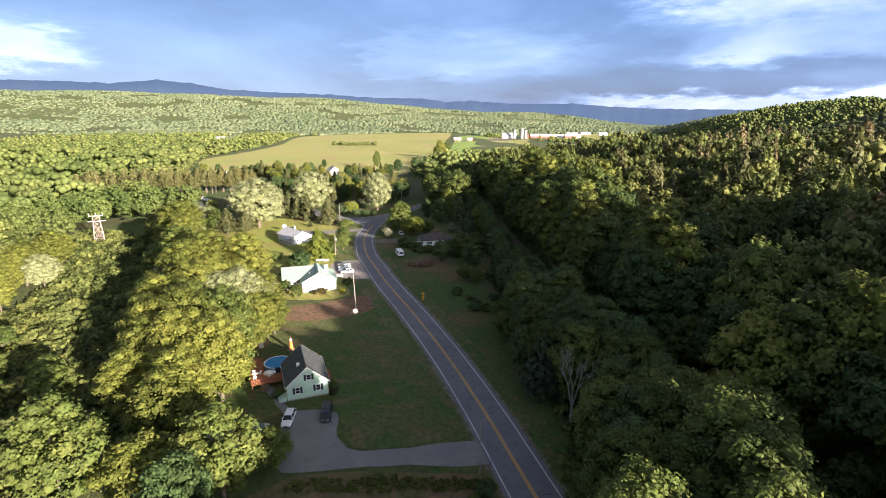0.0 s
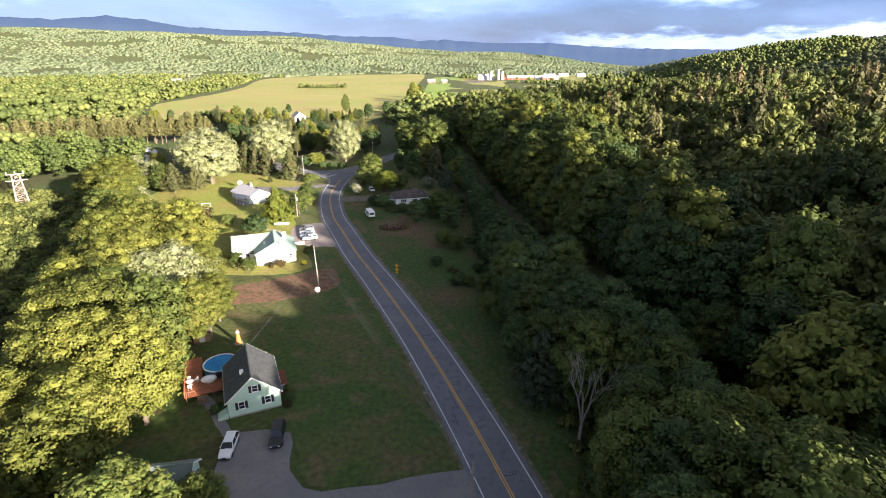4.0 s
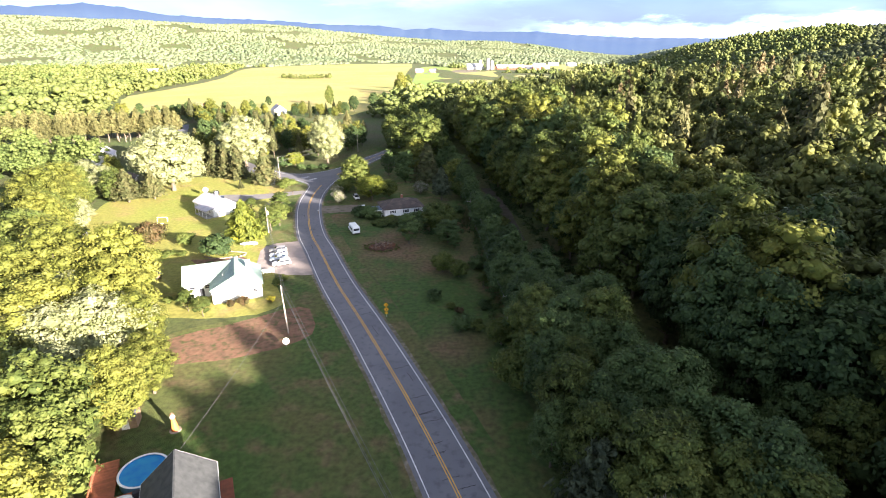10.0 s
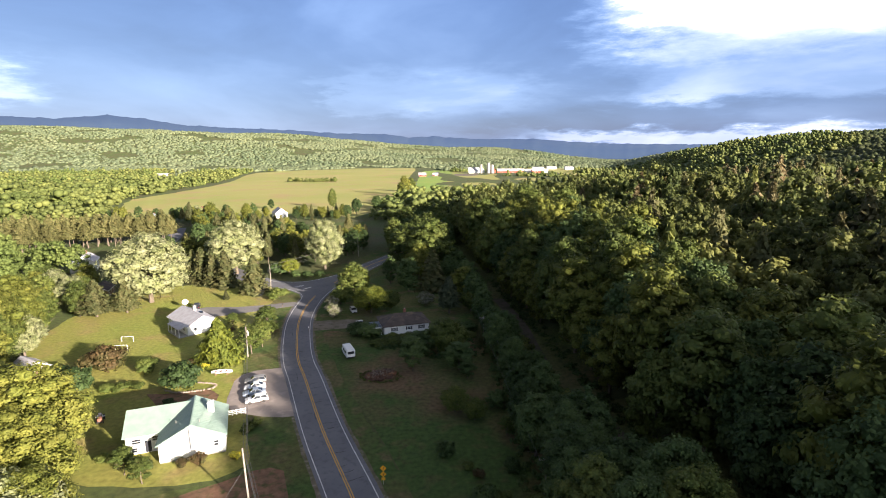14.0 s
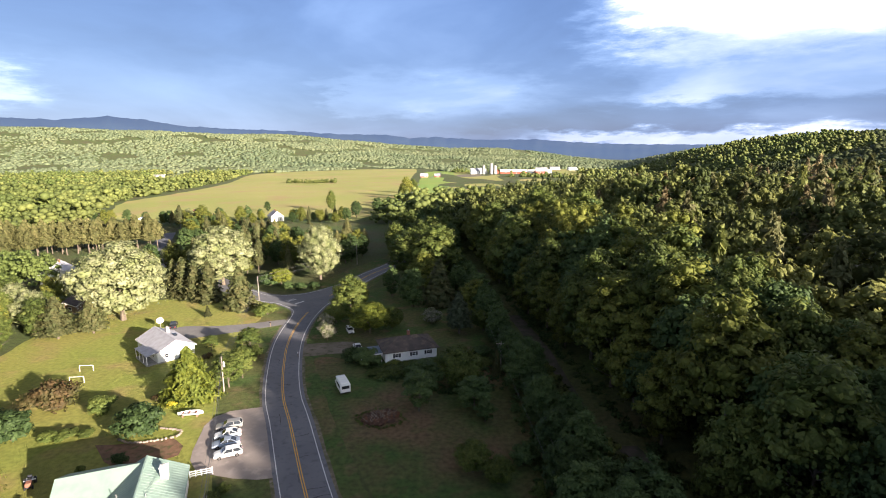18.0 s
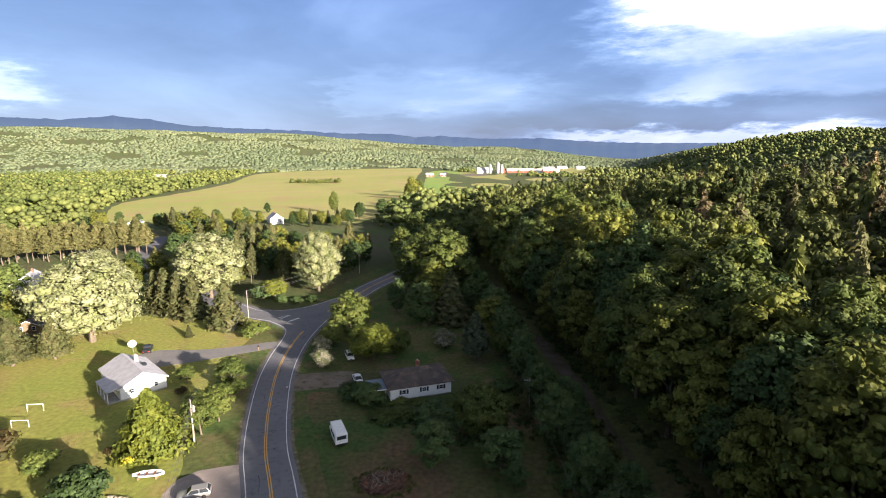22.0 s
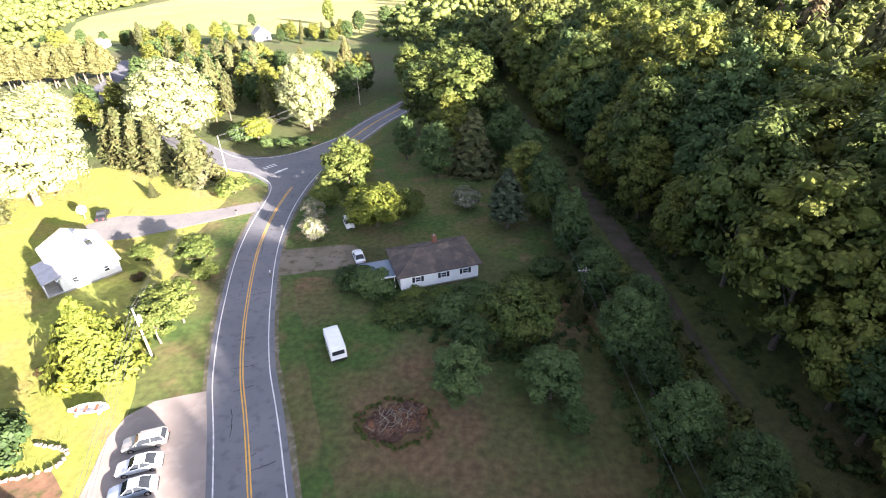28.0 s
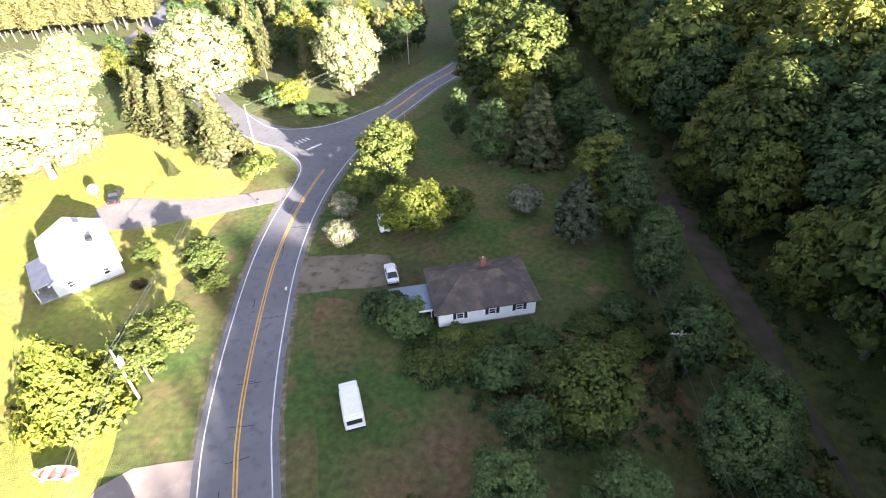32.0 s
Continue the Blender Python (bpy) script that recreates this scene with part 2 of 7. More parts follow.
# distance haze is mixed into this paler, bluer leaf colour
M["woods_distant"] = material("distant_woods_haze_in_colour", (0.125, 0.165, 0.092), alt=(0.185, 0.215, 0.118), scale=0.0022, detail=6, tint=0.17, **dict(LEAF_FAR, island=0.05, bump=0.0))
M["woods_pine"] = material("tan_woods_needles", (0.20, 0.15, 0.075), alt=(0.11, 0.115, 0.045), scale=0.02, low=0.40, high=0.58, tint=0.25, **LEAF)
M["bark"] = material("bark", (0.11, 0.085, 0.06), 0.9, alt=(0.17, 0.14, 0.11), scale=3.0, bump=0.8, bump_scale=9.0)
M["deadwood"] = material("bleached_wood", (0.30, 0.26, 0.22), 0.9, alt=(0.20, 0.17, 0.14), scale=4.0, bump=0.5)
M["ground"] = material("meadow_ground", (0.072, 0.112, 0.027), 0.95, alt=(0.096, 0.092, 0.040), scale=0.035, detail=8, speck=(0.052, 0.068, 0.024), speck_scale=0.6, bump=2.0, bump_scale=7.0, grain=0.22)
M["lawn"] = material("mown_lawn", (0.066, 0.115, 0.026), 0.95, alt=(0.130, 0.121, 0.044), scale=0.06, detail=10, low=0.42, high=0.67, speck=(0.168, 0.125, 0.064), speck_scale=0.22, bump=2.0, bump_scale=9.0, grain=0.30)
# brighter copy of the lawn with the low sunlight put into its colour
M["lawn_sun_painted"] = material("sunny_lawn", (0.235, 0.265, 0.052), 0.95, alt=(0.28, 0.265, 0.066), scale=0.05, detail=7, speck=(0.30, 0.235, 0.085), speck_scale=0.12, bump=2.0, bump_scale=9.0, grain=0.22)
M["meadow"] = material("patchy_meadow", (0.064, 0.112, 0.025), 0.95, alt=(0.170, 0.112, 0.060), scale=0.042, detail=9, low=0.455, high=0.62, speck=(0.115, 0.112, 0.040), speck_scale=0.3, bump=2.0, bump_scale=9.0, grain=0.32)
M["dry"] = material("dry_grass", (0.176, 0.128, 0.068), 0.95, alt=(0.104, 0.116, 0.036), scale=0.11, detail=9, speck=(0.216, 0.136, 0.076), speck_scale=0.4, bump=2.0, bump_scale=8.0, grain=0.22)
M["mulch"] = material("red_mulch", (0.240, 0.080, 0.044), 0.95, alt=(0.160, 0.060, 0.036), scale=1.5, detail=8, bump=0.9, bump_scale=8.0)
M["soil"] = material("garden_soil", (0.205, 0.112, 0.070), 0.95, alt=(0.144, 0.092, 0.056), scale=0.4, detail=8, speck=(0.072, 0.080, 0.024), speck_scale=0.8, bump=1.0, bump_scale=5.0, grain=0.22)
M["field"] = material("hay_field", (0.352, 0.320, 0.112), 0.95, alt=(0.280, 0.304, 0.080), scale=0.006, detail=6, speck=(0.352, 0.264, 0.120), speck_scale=0.02, bump=2.0, bump_scale=3.0)
M["field_green"] = material("green_field", (0.208, 0.320, 0.064), 0.95, alt=(0.248, 0.320, 0.072), scale=0.01, detail=6, bump=2.0, bump_scale=3.0)
M["asphalt"] = material("worn_asphalt", (0.136, 0.138, 0.156), 0.85, alt=(0.168, 0.168, 0.184), scale=0.12, detail=9, speck=(0.112, 0.114, 0.128), speck_scale=0.9, bump=0.3, bump_scale=30.0)
M["asphalt_dark"] = material("crack_sealant", (0.025, 0.025, 0.03), 0.7, alt=(0.045, 0.045, 0.05), scale=2.0)
M["drive"] = material("driveway_asphalt", (0.176, 0.168, 0.172), 0.9, alt=(0.216, 0.204, 0.196), scale=0.25, detail=9, speck=(0.164, 0.156, 0.160), speck_scale=1.3, bump=0.4, bump_scale=22.0)
M["gravel"] = material("gravel", (0.208, 0.172, 0.140), 0.95, alt=(0.136, 0.120, 0.080), scale=0.25, detail=9, speck=(0.080, 0.076, 0.040), speck_scale=0.7, bump=0.9, bump_scale=14.0)
M["sand"] = material("sandy_gravel", (0.31, 0.265, 0.24), 0.95, alt=(0.24, 0.205, 0.19), scale=0.2, detail=9, speck=(0.36, 0.31, 0.28), speck_scale=0.5, bump=0.9, bump_scale=14.0)
M["trail"] = material("cinder_trail", (0.096, 0.076, 0.068), 0.95, alt=(0.048, 0.052, 0.028), scale=0.4, detail=8, bump=0.9, bump_scale=6.0)
M["litter"] = material("dead_leaf_litter", (0.120, 0.062, 0.042), 0.95, alt=(0.070, 0.044, 0.036), scale=1.2, detail=9, speck=(0.185, 0.088, 0.045), speck_scale=0.9, bump=2.0, bump_scale=5.0, grain=0.35)
M["white_line"] = material("white_road_paint", (0.72, 0.72, 0.72), 0.7, alt=(0.5, 0.5, 0.5), scale=1.5, detail=8)
M["yellow_line"] = material("yellow_road_paint", (0.78, 0.42, 0.05), 0.7, alt=(0.62, 0.36, 0.08), scale=1.2, detail=8)
M["white_paint"] = material("white_siding", (0.80, 0.80, 0.78), 0.6, alt=(0.72, 0.72, 0.70), scale=0.8)
M["trim"] = material("white_trim", (0.82, 0.82, 0.80), 0.5, alt=(0.75, 0.75, 0.73), scale=2.0)
M["mint"] = material("mint_siding", (0.48, 0.66, 0.54), 0.65, alt=(0.43, 0.60, 0.49), scale=1.2)
M["shingle_dark"] = material("dark_shingles", (0.055, 0.06, 0.062), 0.9, alt=(0.08, 0.085, 0.085), scale=1.2, detail=8, bump=0.6, bump_scale=8.0, vary=0.15)
M["shingle_green"] = material("faded_green_shingles", (0.13, 0.17, 0.145), 0.9, alt=(0.17, 0.20, 0.175), scale=0.9, detail=8, bump=0.5, bump_scale=8.0)
M["shingle_brown"] = material("weathered_brown_shingles", (0.072, 0.060, 0.058), 0.9, alt=(0.115, 0.092, 0.080), scale=0.5, detail=8, speck=(0.175, 0.135, 0.10), speck_scale=0.6, bump=0.6, bump_scale=8.0, vary=0.15)
M["shingle_light"] = material("pale_grey_shingles", (0.46, 0.46, 0.50), 0.85, alt=(0.38, 0.37, 0.40), scale=0.8, detail=8, bump=0.5, bump_scale=8.0, vary=0.1)
M["green_metal"] = material("green_metal_roof", (0.22, 0.31, 0.265), 0.45, alt=(0.26, 0.345, 0.30), scale=0.8, spec=0.5)
M["brick"] = material("red_brick", (0.30, 0.13, 0.085), 0.9, alt=(0.22, 0.10, 0.07), scale=5.0, bump=0.6)
M["concrete"] = material("concrete", (0.38, 0.37, 0.35), 0.9, alt=(0.28, 0.27, 0.25), scale=1.5, bump=0.4)
M["deck"] = material("red_stained_deck", (0.33, 0.12, 0.06), 0.8, alt=(0.27, 0.10, 0.055), scale=2.0, vary=0.15)
M["wood"] = material("weathered_wood", (0.26, 0.18, 0.11), 0.85, alt=(0.19, 0.13, 0.085), scale=3.0, vary=0.12)
M["pole"] = material("grey_pole_wood", (0.33, 0.29, 0.25), 0.9, alt=(0.24, 0.21, 0.18), scale=2.5, bump=0.5)
M["water"] = material("pool_water", (0.01, 0.20, 0.52), 0.3, alt=(0.03, 0.27, 0.52), scale=0.8, spec=0.2, bump=0.3, bump_scale=2.0)
M["river"] = material("river_water", (0.06, 0.08, 0.11), 0.06, alt=(0.05, 0.07, 0.09), scale=0.02, spec=0.6)
M["pool_wall"] = material("blue_pool_wall", (0.10, 0.25, 0.42), 0.5, alt=(0.13, 0.30, 0.48), scale=2.0)
M["glass"] = material("window_glass", (0.018, 0.022, 0.028), 0.05, alt=(0.03, 0.035, 0.042), scale=0.6, spec=0.5)
M["shutter"] = material("black_shutters", (0.02, 0.022, 0.03), 0.6, alt=(0.03, 0.032, 0.04), scale=3.0)
M["rubber"] = material("rubber", (0.02, 0.02, 0.02), 0.85, alt=(0.03, 0.03, 0.03), scale=5.0)
M["steel"] = material("galvanised_steel", (0.45, 0.44, 0.43), 0.5, metal=0.6, alt=(0.35, 0.33, 0.31), scale=2.0)
M["tower_steel"] = material("pale_lattice_steel", (0.50, 0.40, 0.36), 0.7, metal=0.1, alt=(0.42, 0.33, 0.29), scale=1.0)
M["chrome"] = material("chrome", (0.7, 0.7, 0.7), 0.2, metal=1.0, alt=(0.6, 0.6, 0.6), scale=4.0)
M["car_white"] = material("white_car_paint", (0.78, 0.79, 0.80), 0.25, alt=(0.74, 0.75, 0.76), scale=1.0, spec=0.6)
M["car_silver"] = material("silver_car_paint", (0.42, 0.41, 0.40), 0.3, metal=0.5, alt=(0.38, 0.37, 0.36), scale=1.0)
M["car_blue"] = material("pale_blue_car_paint", (0.36, 0.42, 0.52), 0.28, metal=0.4, alt=(0.33, 0.39, 0.48), scale=1.0)
M["car_black"] = material("black_car_paint", (0.012, 0.013, 0.018), 0.25, alt=(0.02, 0.02, 0.025), scale=1.0, spec=0.6)
M["lamp_red"] = material("tail_lamp", (0.4, 0.02, 0.02), 0.3, alt=(0.35, 0.02, 0.02), scale=3.0)
M["lamp_clear"] = material("headlamp", (0.7, 0.72, 0.75), 0.15, alt=(0.6, 0.62, 0.65), scale=3.0)
M["sign_yellow"] = material("yellow_sign", (0.75, 0.38, 0.02), 0.5, alt=(0.68, 0.34, 0.02), scale=2.0)
M["red_barn"] = material("red_barn_boards", (0.40, 0.10, 0.07), 0.8, alt=(0.33, 0.09, 0.06), scale=0.2)
M["barn_roof"] = material("grey_barn_roof", (0.42, 0.43, 0.45), 0.5, alt=(0.34, 0.34, 0.36), scale=0.1)
M["cable"] = material("cable", (0.10, 0.10, 0.10), 0.6, alt=(0.13, 0.13, 0.13), scale=1.0)
M["grey_tarp"] = material("blue_grey_membrane_roof", (0.15, 0.19, 0.25), 0.7, alt=(0.18, 0.22, 0.28), scale=0.5)
M["orange"] = material("orange_plastic", (0.6, 0.2, 0.05), 0.5, alt=(0.52, 0.17, 0.05), scale=2.0)
M["flower_yellow"] = material("yellow_flowers", (0.62, 0.50, 0.03), 0.7, alt=(0.25, 0.28, 0.04), scale=2.0, island=0.2)
M["stone"] = material("field_stone", (0.36, 0.30, 0.24), 0.9, alt=(0.26, 0.21, 0.17), scale=2.0, vary=0.2, bump=0.6)

# ---- tools for building ----


def mesh_ob(name, verts, faces, mat, parent=None, label="", smooth=False):
    me = bpy.data.meshes.new(name)
    me.from_pydata([tuple(v) for v in verts], [], [tuple(f) for f in faces])
    me.materials.append(mat)
    if smooth:
        me.polygons.foreach_set("use_smooth", [True] * len(me.polygons))
    ob = new(name, me)
    if parent is not None:
        ob.parent = parent
    if label:
        tagged(ob, label)
    return ob


def part(name, bm, mat, parent=None, label="", smooth=False):
    me = bpy.data.meshes.new(name)
    bm.to_mesh(me)
    bm.free()
    me.materials.append(mat)
    if smooth:
        me.polygons.foreach_set("use_smooth", [True] * len(me.polygons))
    ob = new(name, me)
    if parent is not None:
        ob.parent = parent
    if label:
        tagged(ob, label)
    return ob


def box(bm, x0, y0, z0, x1, y1, z1, bevel=0.0):
    m = Matrix.Translation(((x0 + x1) / 2, (y0 + y1) / 2, (z0 + z1) / 2)) @ Matrix.Diagonal((abs(x1 - x0), abs(y1 - y0), abs(z1 - z0), 1))
    r = bmesh.ops.create_cube(bm, size=1, matrix=m)
    if bevel:
        es = list({e for v in r["verts"] for e in v.link_edges})
        bmesh.ops.bevel(bm, geom=es, offset=bevel, segments=1, affect="EDGES")
    return bm


def boxed(*a, bevel=0.0):
    return box(bmesh.new(), *a, bevel=bevel)


def tube(bm, p, q, r0, r1=None, n=8):
    p, q = Vector(p), Vector(q)
    d = q - p
    m = Matrix.Translation((p + q) / 2) @ d.to_track_quat("Z", "Y").to_matrix().to_4x4()
    bmesh.ops.create_cone(bm, cap_ends=True, segments=n, radius1=r0, radius2=r0 if r1 is None else r1, depth=d.length, matrix=m)
    return bm


def tubed(*a, **k):
    return tube(bmesh.new(), *a, **k)


def poly(bm, pts, z0, z1):
    """An upright prism over the outline pts."""
    lo = [bm.verts.new((x, y, z0)) for x, y in pts]
    hi = [bm.verts.new((x, y, z1)) for x, y in pts]
    bm.faces.new(hi)
    bm.faces.new(lo[::-1])
    for i in range(len(pts)):
        j = (i + 1) % len(pts)
        bm.faces.new((lo[i], lo[j], hi[j], hi[i]))
    bmesh.ops.recalc_face_normals(bm, faces=bm.faces)
    return bm


def base(name, m, label, category, group="", kind=""):
    ob = new(name)
    ob.matrix_basis = m
    return tagged(ob, label, category, group, kind)


def spot(x, y, turn=0, size=1.0, z=0.0):
    return Matrix.Translation((x, y, z)) @ Euler((0, 0, radians(turn))).to_matrix().to_4x4() @ Matrix.Scale(size, 4)


def spline(pts, step=2.0):
    """A smooth line through points, resampled evenly."""
    p = [np.array(a, float) for a in pts]
    p = [2 * p[0] - p[1]] + p + [2 * p[-1] - p[-2]]
    out = []
    for i in range(1, len(p) - 2):
        n = max(2, int(np.linalg.norm(p[i + 1] - p[i]) / step))
        for k in range(n):
            t = k / n
            out.append(0.5 * (2 * p[i] + (p[i + 1] - p[i - 1]) * t + (2 * p[i - 1] - 5 * p[i] + 4 * p[i + 1] - p[i + 2]) * t * t
                              + (3 * p[i] - p[i - 1] - 3 * p[i + 1] + p[i + 2]) * t ** 3))
    out.append(p[-2])
    return np.array(out)


def ribbon(line, left, right, z0, z1, wob=0.0, dash=None):
    """Vertices and faces of a strip along a line between two offsets (to the right positive), with sides down to z0."""
    d = np.gradient(line, axis=0)
    d /= np.linalg.norm(d, axis=1)[:, None]
    nrm = np.stack([d[:, 1], -d[:, 0]], 1)
    rs = np.random.RandomState(len(line))
    lo = left + wob * rs.uniform(-1, 1, len(line))
    ro = right + wob * rs.uniform(-1, 1, len(line))
    a, b = line + nrm * lo[:, None], line + nrm * ro[:, None]
    gz = np.array([ground_z(x, y) for x, y in line])
    v, f = [], []
    for i in range(len(line)):
        v += [(*a[i], gz[i] + z0), (*a[i], gz[i] + z1), (*b[i], gz[i] + z1), (*b[i], gz[i] + z0)]
    for i in range(len(line) - 1):
        o, q = 4 * i, 4 * i + 4
        f += [(o, q, q + 1, o + 1), (o + 1, q + 1, q + 2, o + 2), (o + 2, q + 2, q + 3, o + 3)]
    return v, f


def smoothstep(a, b, x):
    t = min(1.0, max(0.0, (x - a) / (b - a)))
    return t * t * (3 - 2 * t)


# ---- ground ----
def trail_x(y):
    """The old railway grade runs straight between the road and the hill."""
    return 26.5 - 0.114 * (min(max(y, -120), 330) - 160) - 0.05 * max(0, y - 330)


def ground_z(x, y):
    """Height of the ground: a flat valley floor, a wooded hill on the east side, rising land to the west far off."""
    z = 0.0
    e = x - trail_x(y)
    if e > 5:
        rise = float(np.interp(e, [3, 8, 17, 27, 41, 60, 98, 165, 265], [0, 1.5, 4, 6.5, 9, 12, 17, 22, 25]))
        out = 0.28 * max(0, y - 600)
        rise = rise * (1 - smoothstep(260, 560, y) * (1 - smoothstep(250 + out, 450 + out, x))) + 60 * smoothstep(380, 800, x + 0.1 * max(0, y - 200) - out)
        z += rise * (1 - smoothstep(1200, 2900, y)) * smoothstep(-900, -100, y)
        z += 1.6 * noise.noise((x * 0.02, y * 0.02, 0)) * smoothstep(8, 60, e)
    # unseen wooded spur added south-east of the flight, blocking low sun from the road
    u, s = 0.72 * x - 0.694 * y, 0.694 * x + 0.72 * y
    z += float(np.interp(s, [-60, -30, 10, 50, 62, 86, 100, 114, 135, 165], [0, 9, 9, 5.5, 7, 13, 18, 22.5, 20, 0])) * math.exp(-((u - 75) / 34) ** 2)
    r = math.hypot(x, y)
    if r > 1700:
        a = math.atan2(x, y)
        z += 185 * smoothstep(1900, 3500, r) * (0.5 + 0.5 * smoothstep(0.05, -0.32, a)) * smoothstep(0.35, 0.08, a) * (0.9 + 0.4 * noise.noise((x * 0.0012, y * 0.0012, 3.0)))
    return z


def steps(near0, near1, d, far0, far1, grow=1.18):
    mid = list(np.arange(near0, near1 + 0.1, d))
    lo, hi, s = [], [], d
    a, b = near0, near1
    while a > far0 or b < far1:
        s *= grow
        a -= s
        b += s
        if a > far0 - s:
            lo.append(a)
        if b < far1 + s:
            hi.append(b)
    return lo[::-1] + mid + hi


gx, gy = steps(-200, 240, 8.0, -4800, 4800), steps(-80, 560, 8.0, -2500, 4900)
gv = [(x, y, ground_z(x, y) - 0.02) for y in gy for x in gx]
nx = len(gx)
gf = [(j * nx + i, j * nx + i + 1, (j + 1) * nx + i + 1, (j + 1) * nx + i) for j in range(len(gy) - 1) for i in range(nx - 1)]
ground = mesh_ob("ground", gv, gf, M["ground"], smooth=True)
tagged(ground, "rough green meadow and woodland ground of the valley", "ground", kind="structure")


def patch(name, pts, mat, label, category, z=0.02, step=3.0, wob=0.25):
    """A flat patch of ground cover with a soft, uneven outline."""
    line = spline(list(pts) + [pts[0]], step)[:-1]
    rs = np.random.RandomState(int(abs(pts[0][0] * 13 + pts[0][1] * 7)))
    line = line + rs.uniform(-wob, wob, line.shape)
    bm = bmesh.new()
    poly(bm, [tuple(p) for p in line], -0.3, z)
    return tagged(part(name, bm, mat), label, category, kind="structure")


# ---- road ----
ROAD = spline([(60, -110), (43, -60), (28, -10), (17, 30), (11.2, 47.5), (4.5, 69), (-3.9, 92.6), (-14.6, 118.7), (-24, 140), (-32.4, 161.6),
               (-36.6, 172), (-40.6, 186), (-44.2, 203), (-45.6, 220), (-44.7, 236), (-41.6, 250), (-36.4, 266), (-31.4, 281), (-23, 300), (-14, 330), (-12, 400),
               (-20, 520), (-32, 700), (-20, 1000), (20, 1500)])


def strip(name, line, a, b, mat, label, category, z0=-0.3, z1=0.06, wob=0.0, parent=None, kind="structure"):
    ob = mesh_ob(name, *ribbon(line, a, b, z0, z1, wob), mat, parent)
    if parent is None:
        tagged(ob, label, category, kind=kind)
    return ob


near = ROAD[ROAD[:, 1] < 420]
M["shoulder"] = material("gritty_verge", (0.16, 0.132, 0.092), 0.95, alt=(0.10, 0.105, 0.05), scale=0.35, detail=9, speck=(0.20, 0.17, 0.14), speck_scale=1.1, bump=0.9, bump_scale=12.0, grain=0.22)
strip("shoulder", near, -4.75, 4.85, M["shoulder"], "sandy gravel shoulder beside the country road", "road shoulder", z1=0.035, wob=0.16)
road = strip("road", ROAD, -4.15, 4.25, M["asphalt"], "worn grey asphalt two-lane country road", "road", z1=0.06)
BEND_S = spline([(-49.15, 222), (-49.4, 226), (-50.2, 230.4), (-51.9, 233.7), (-55.1, 237.0), (-58.5, 239.8), (-63.5, 241.9), (-72, 247.3)], 1.0)
BEND_N = spline([(-74.5, 258.5), (-66, 251.0), (-62, 249.6), (-58.7, 249.5), (-53.6, 250.8), (-49.1, 254.0), (-44.8, 259.6), (-41.3, 264.6)], 1.0)
for seg, o in ((near[near[:, 1] < 222.6], -3.475), (BEND_S, 0.0), (BEND_N, 0.0), (near[near[:, 1] > 263.5], -3.475)):
    strip("white_line", seg, o - 0.075, o + 0.075, M["white_line"], "", "", z0=0.05, z1=0.068, wob=0.012, parent=road)
patch("junction", [(-48.5, 222), (-50.8, 230), (-52.6, 233.3), (-58.8, 239.2), (-64, 241.5), (-66, 251.5), (-58.7, 250.2), (-53.6, 251.5), (-49.4, 254.7), (-44.8, 260.4), (-41, 264.5), (-40, 250), (-43, 236)], M["asphalt"], "grey asphalt mouth of the side road", "road", z=0.048, step=1.5, wob=0.03)
strip("white_line", near, 3.40, 3.55, M["white_line"], "", "", z0=0.05, z1=0.068, wob=0.012, parent=road)
yl = ROAD[(ROAD[:, 1] < 231)]
yl2 = ROAD[(ROAD[:, 1] > 246) & (ROAD[:, 1] < 420)]
for seg in (yl, yl2):
    strip("yellow_line", seg, -0.24, -0.10, M["yellow_line"], "", "", z0=0.05, z1=0.069, wob=0.012, parent=road)
    strip("yellow_line", seg, 0.10, 0.24, M["yellow_line"], "", "", z0=0.05, z1=0.069, wob=0.012, parent=road)

SIDE = spline([(-43, 241), (-53, 243.4), (-62.8, 246.3), (-72, 252.5), (-80, 258.8), (-93, 273), (-108, 289), (-128, 305), (-145, 320), (-152, 336), (-160, 362), (-175, 400)])
strip("side_road", SIDE, -4.2, 4.2, M["asphalt"], "grey asphalt side road leaving the junction", "road", z1=0.055)


# ---- trees ----
def icosphere(sub):
    bm = bmesh.new()
    bmesh.ops.create_icosphere(bm, subdivisions=sub, radius=1.0)
    v = np.array([x.co[:] for x in bm.verts])
    f = np.array([[y.index for y in x.verts] for x in bm.faces])
    bm.free()
    return v, f


ICO1, ICO2 = icosphere(1), icosphere(2)


def leaves(rs, centres, normals, size, long=1.5, droop=0.0):
    """Folded rhombic sprays of leaves: vertices and triangles."""
    n = len(centres)
    ref = rs.normal(size=(n, 3))
    u = np.cross(normals, ref)
    u /= np.linalg.norm(u, axis=1)[:, None] + 1e-9
    w = np.cross(normals, u)
    s = size * rs.uniform(0.6, 1.35, (n, 1))
    tip = centres + u * s * long / 2 - normals * s * 0.18 - np.array([0, 0, 1]) * s * droop
    tail = centres - u * s * long / 2 - normals * s * 0.12
    a = centres + w * s * 0.5 - normals * s * 0.30
    b = centres - w * s * 0.5 - normals * s * 0.30
    v = np.stack([tail, a, tip, b], 1).reshape(-1, 3)
    k = np.arange(n)[:, None] * 4
    f = np.concatenate([k + np.array([[0, 1, 2]]), k + np.array([[0, 2, 3]])])
    return v, f


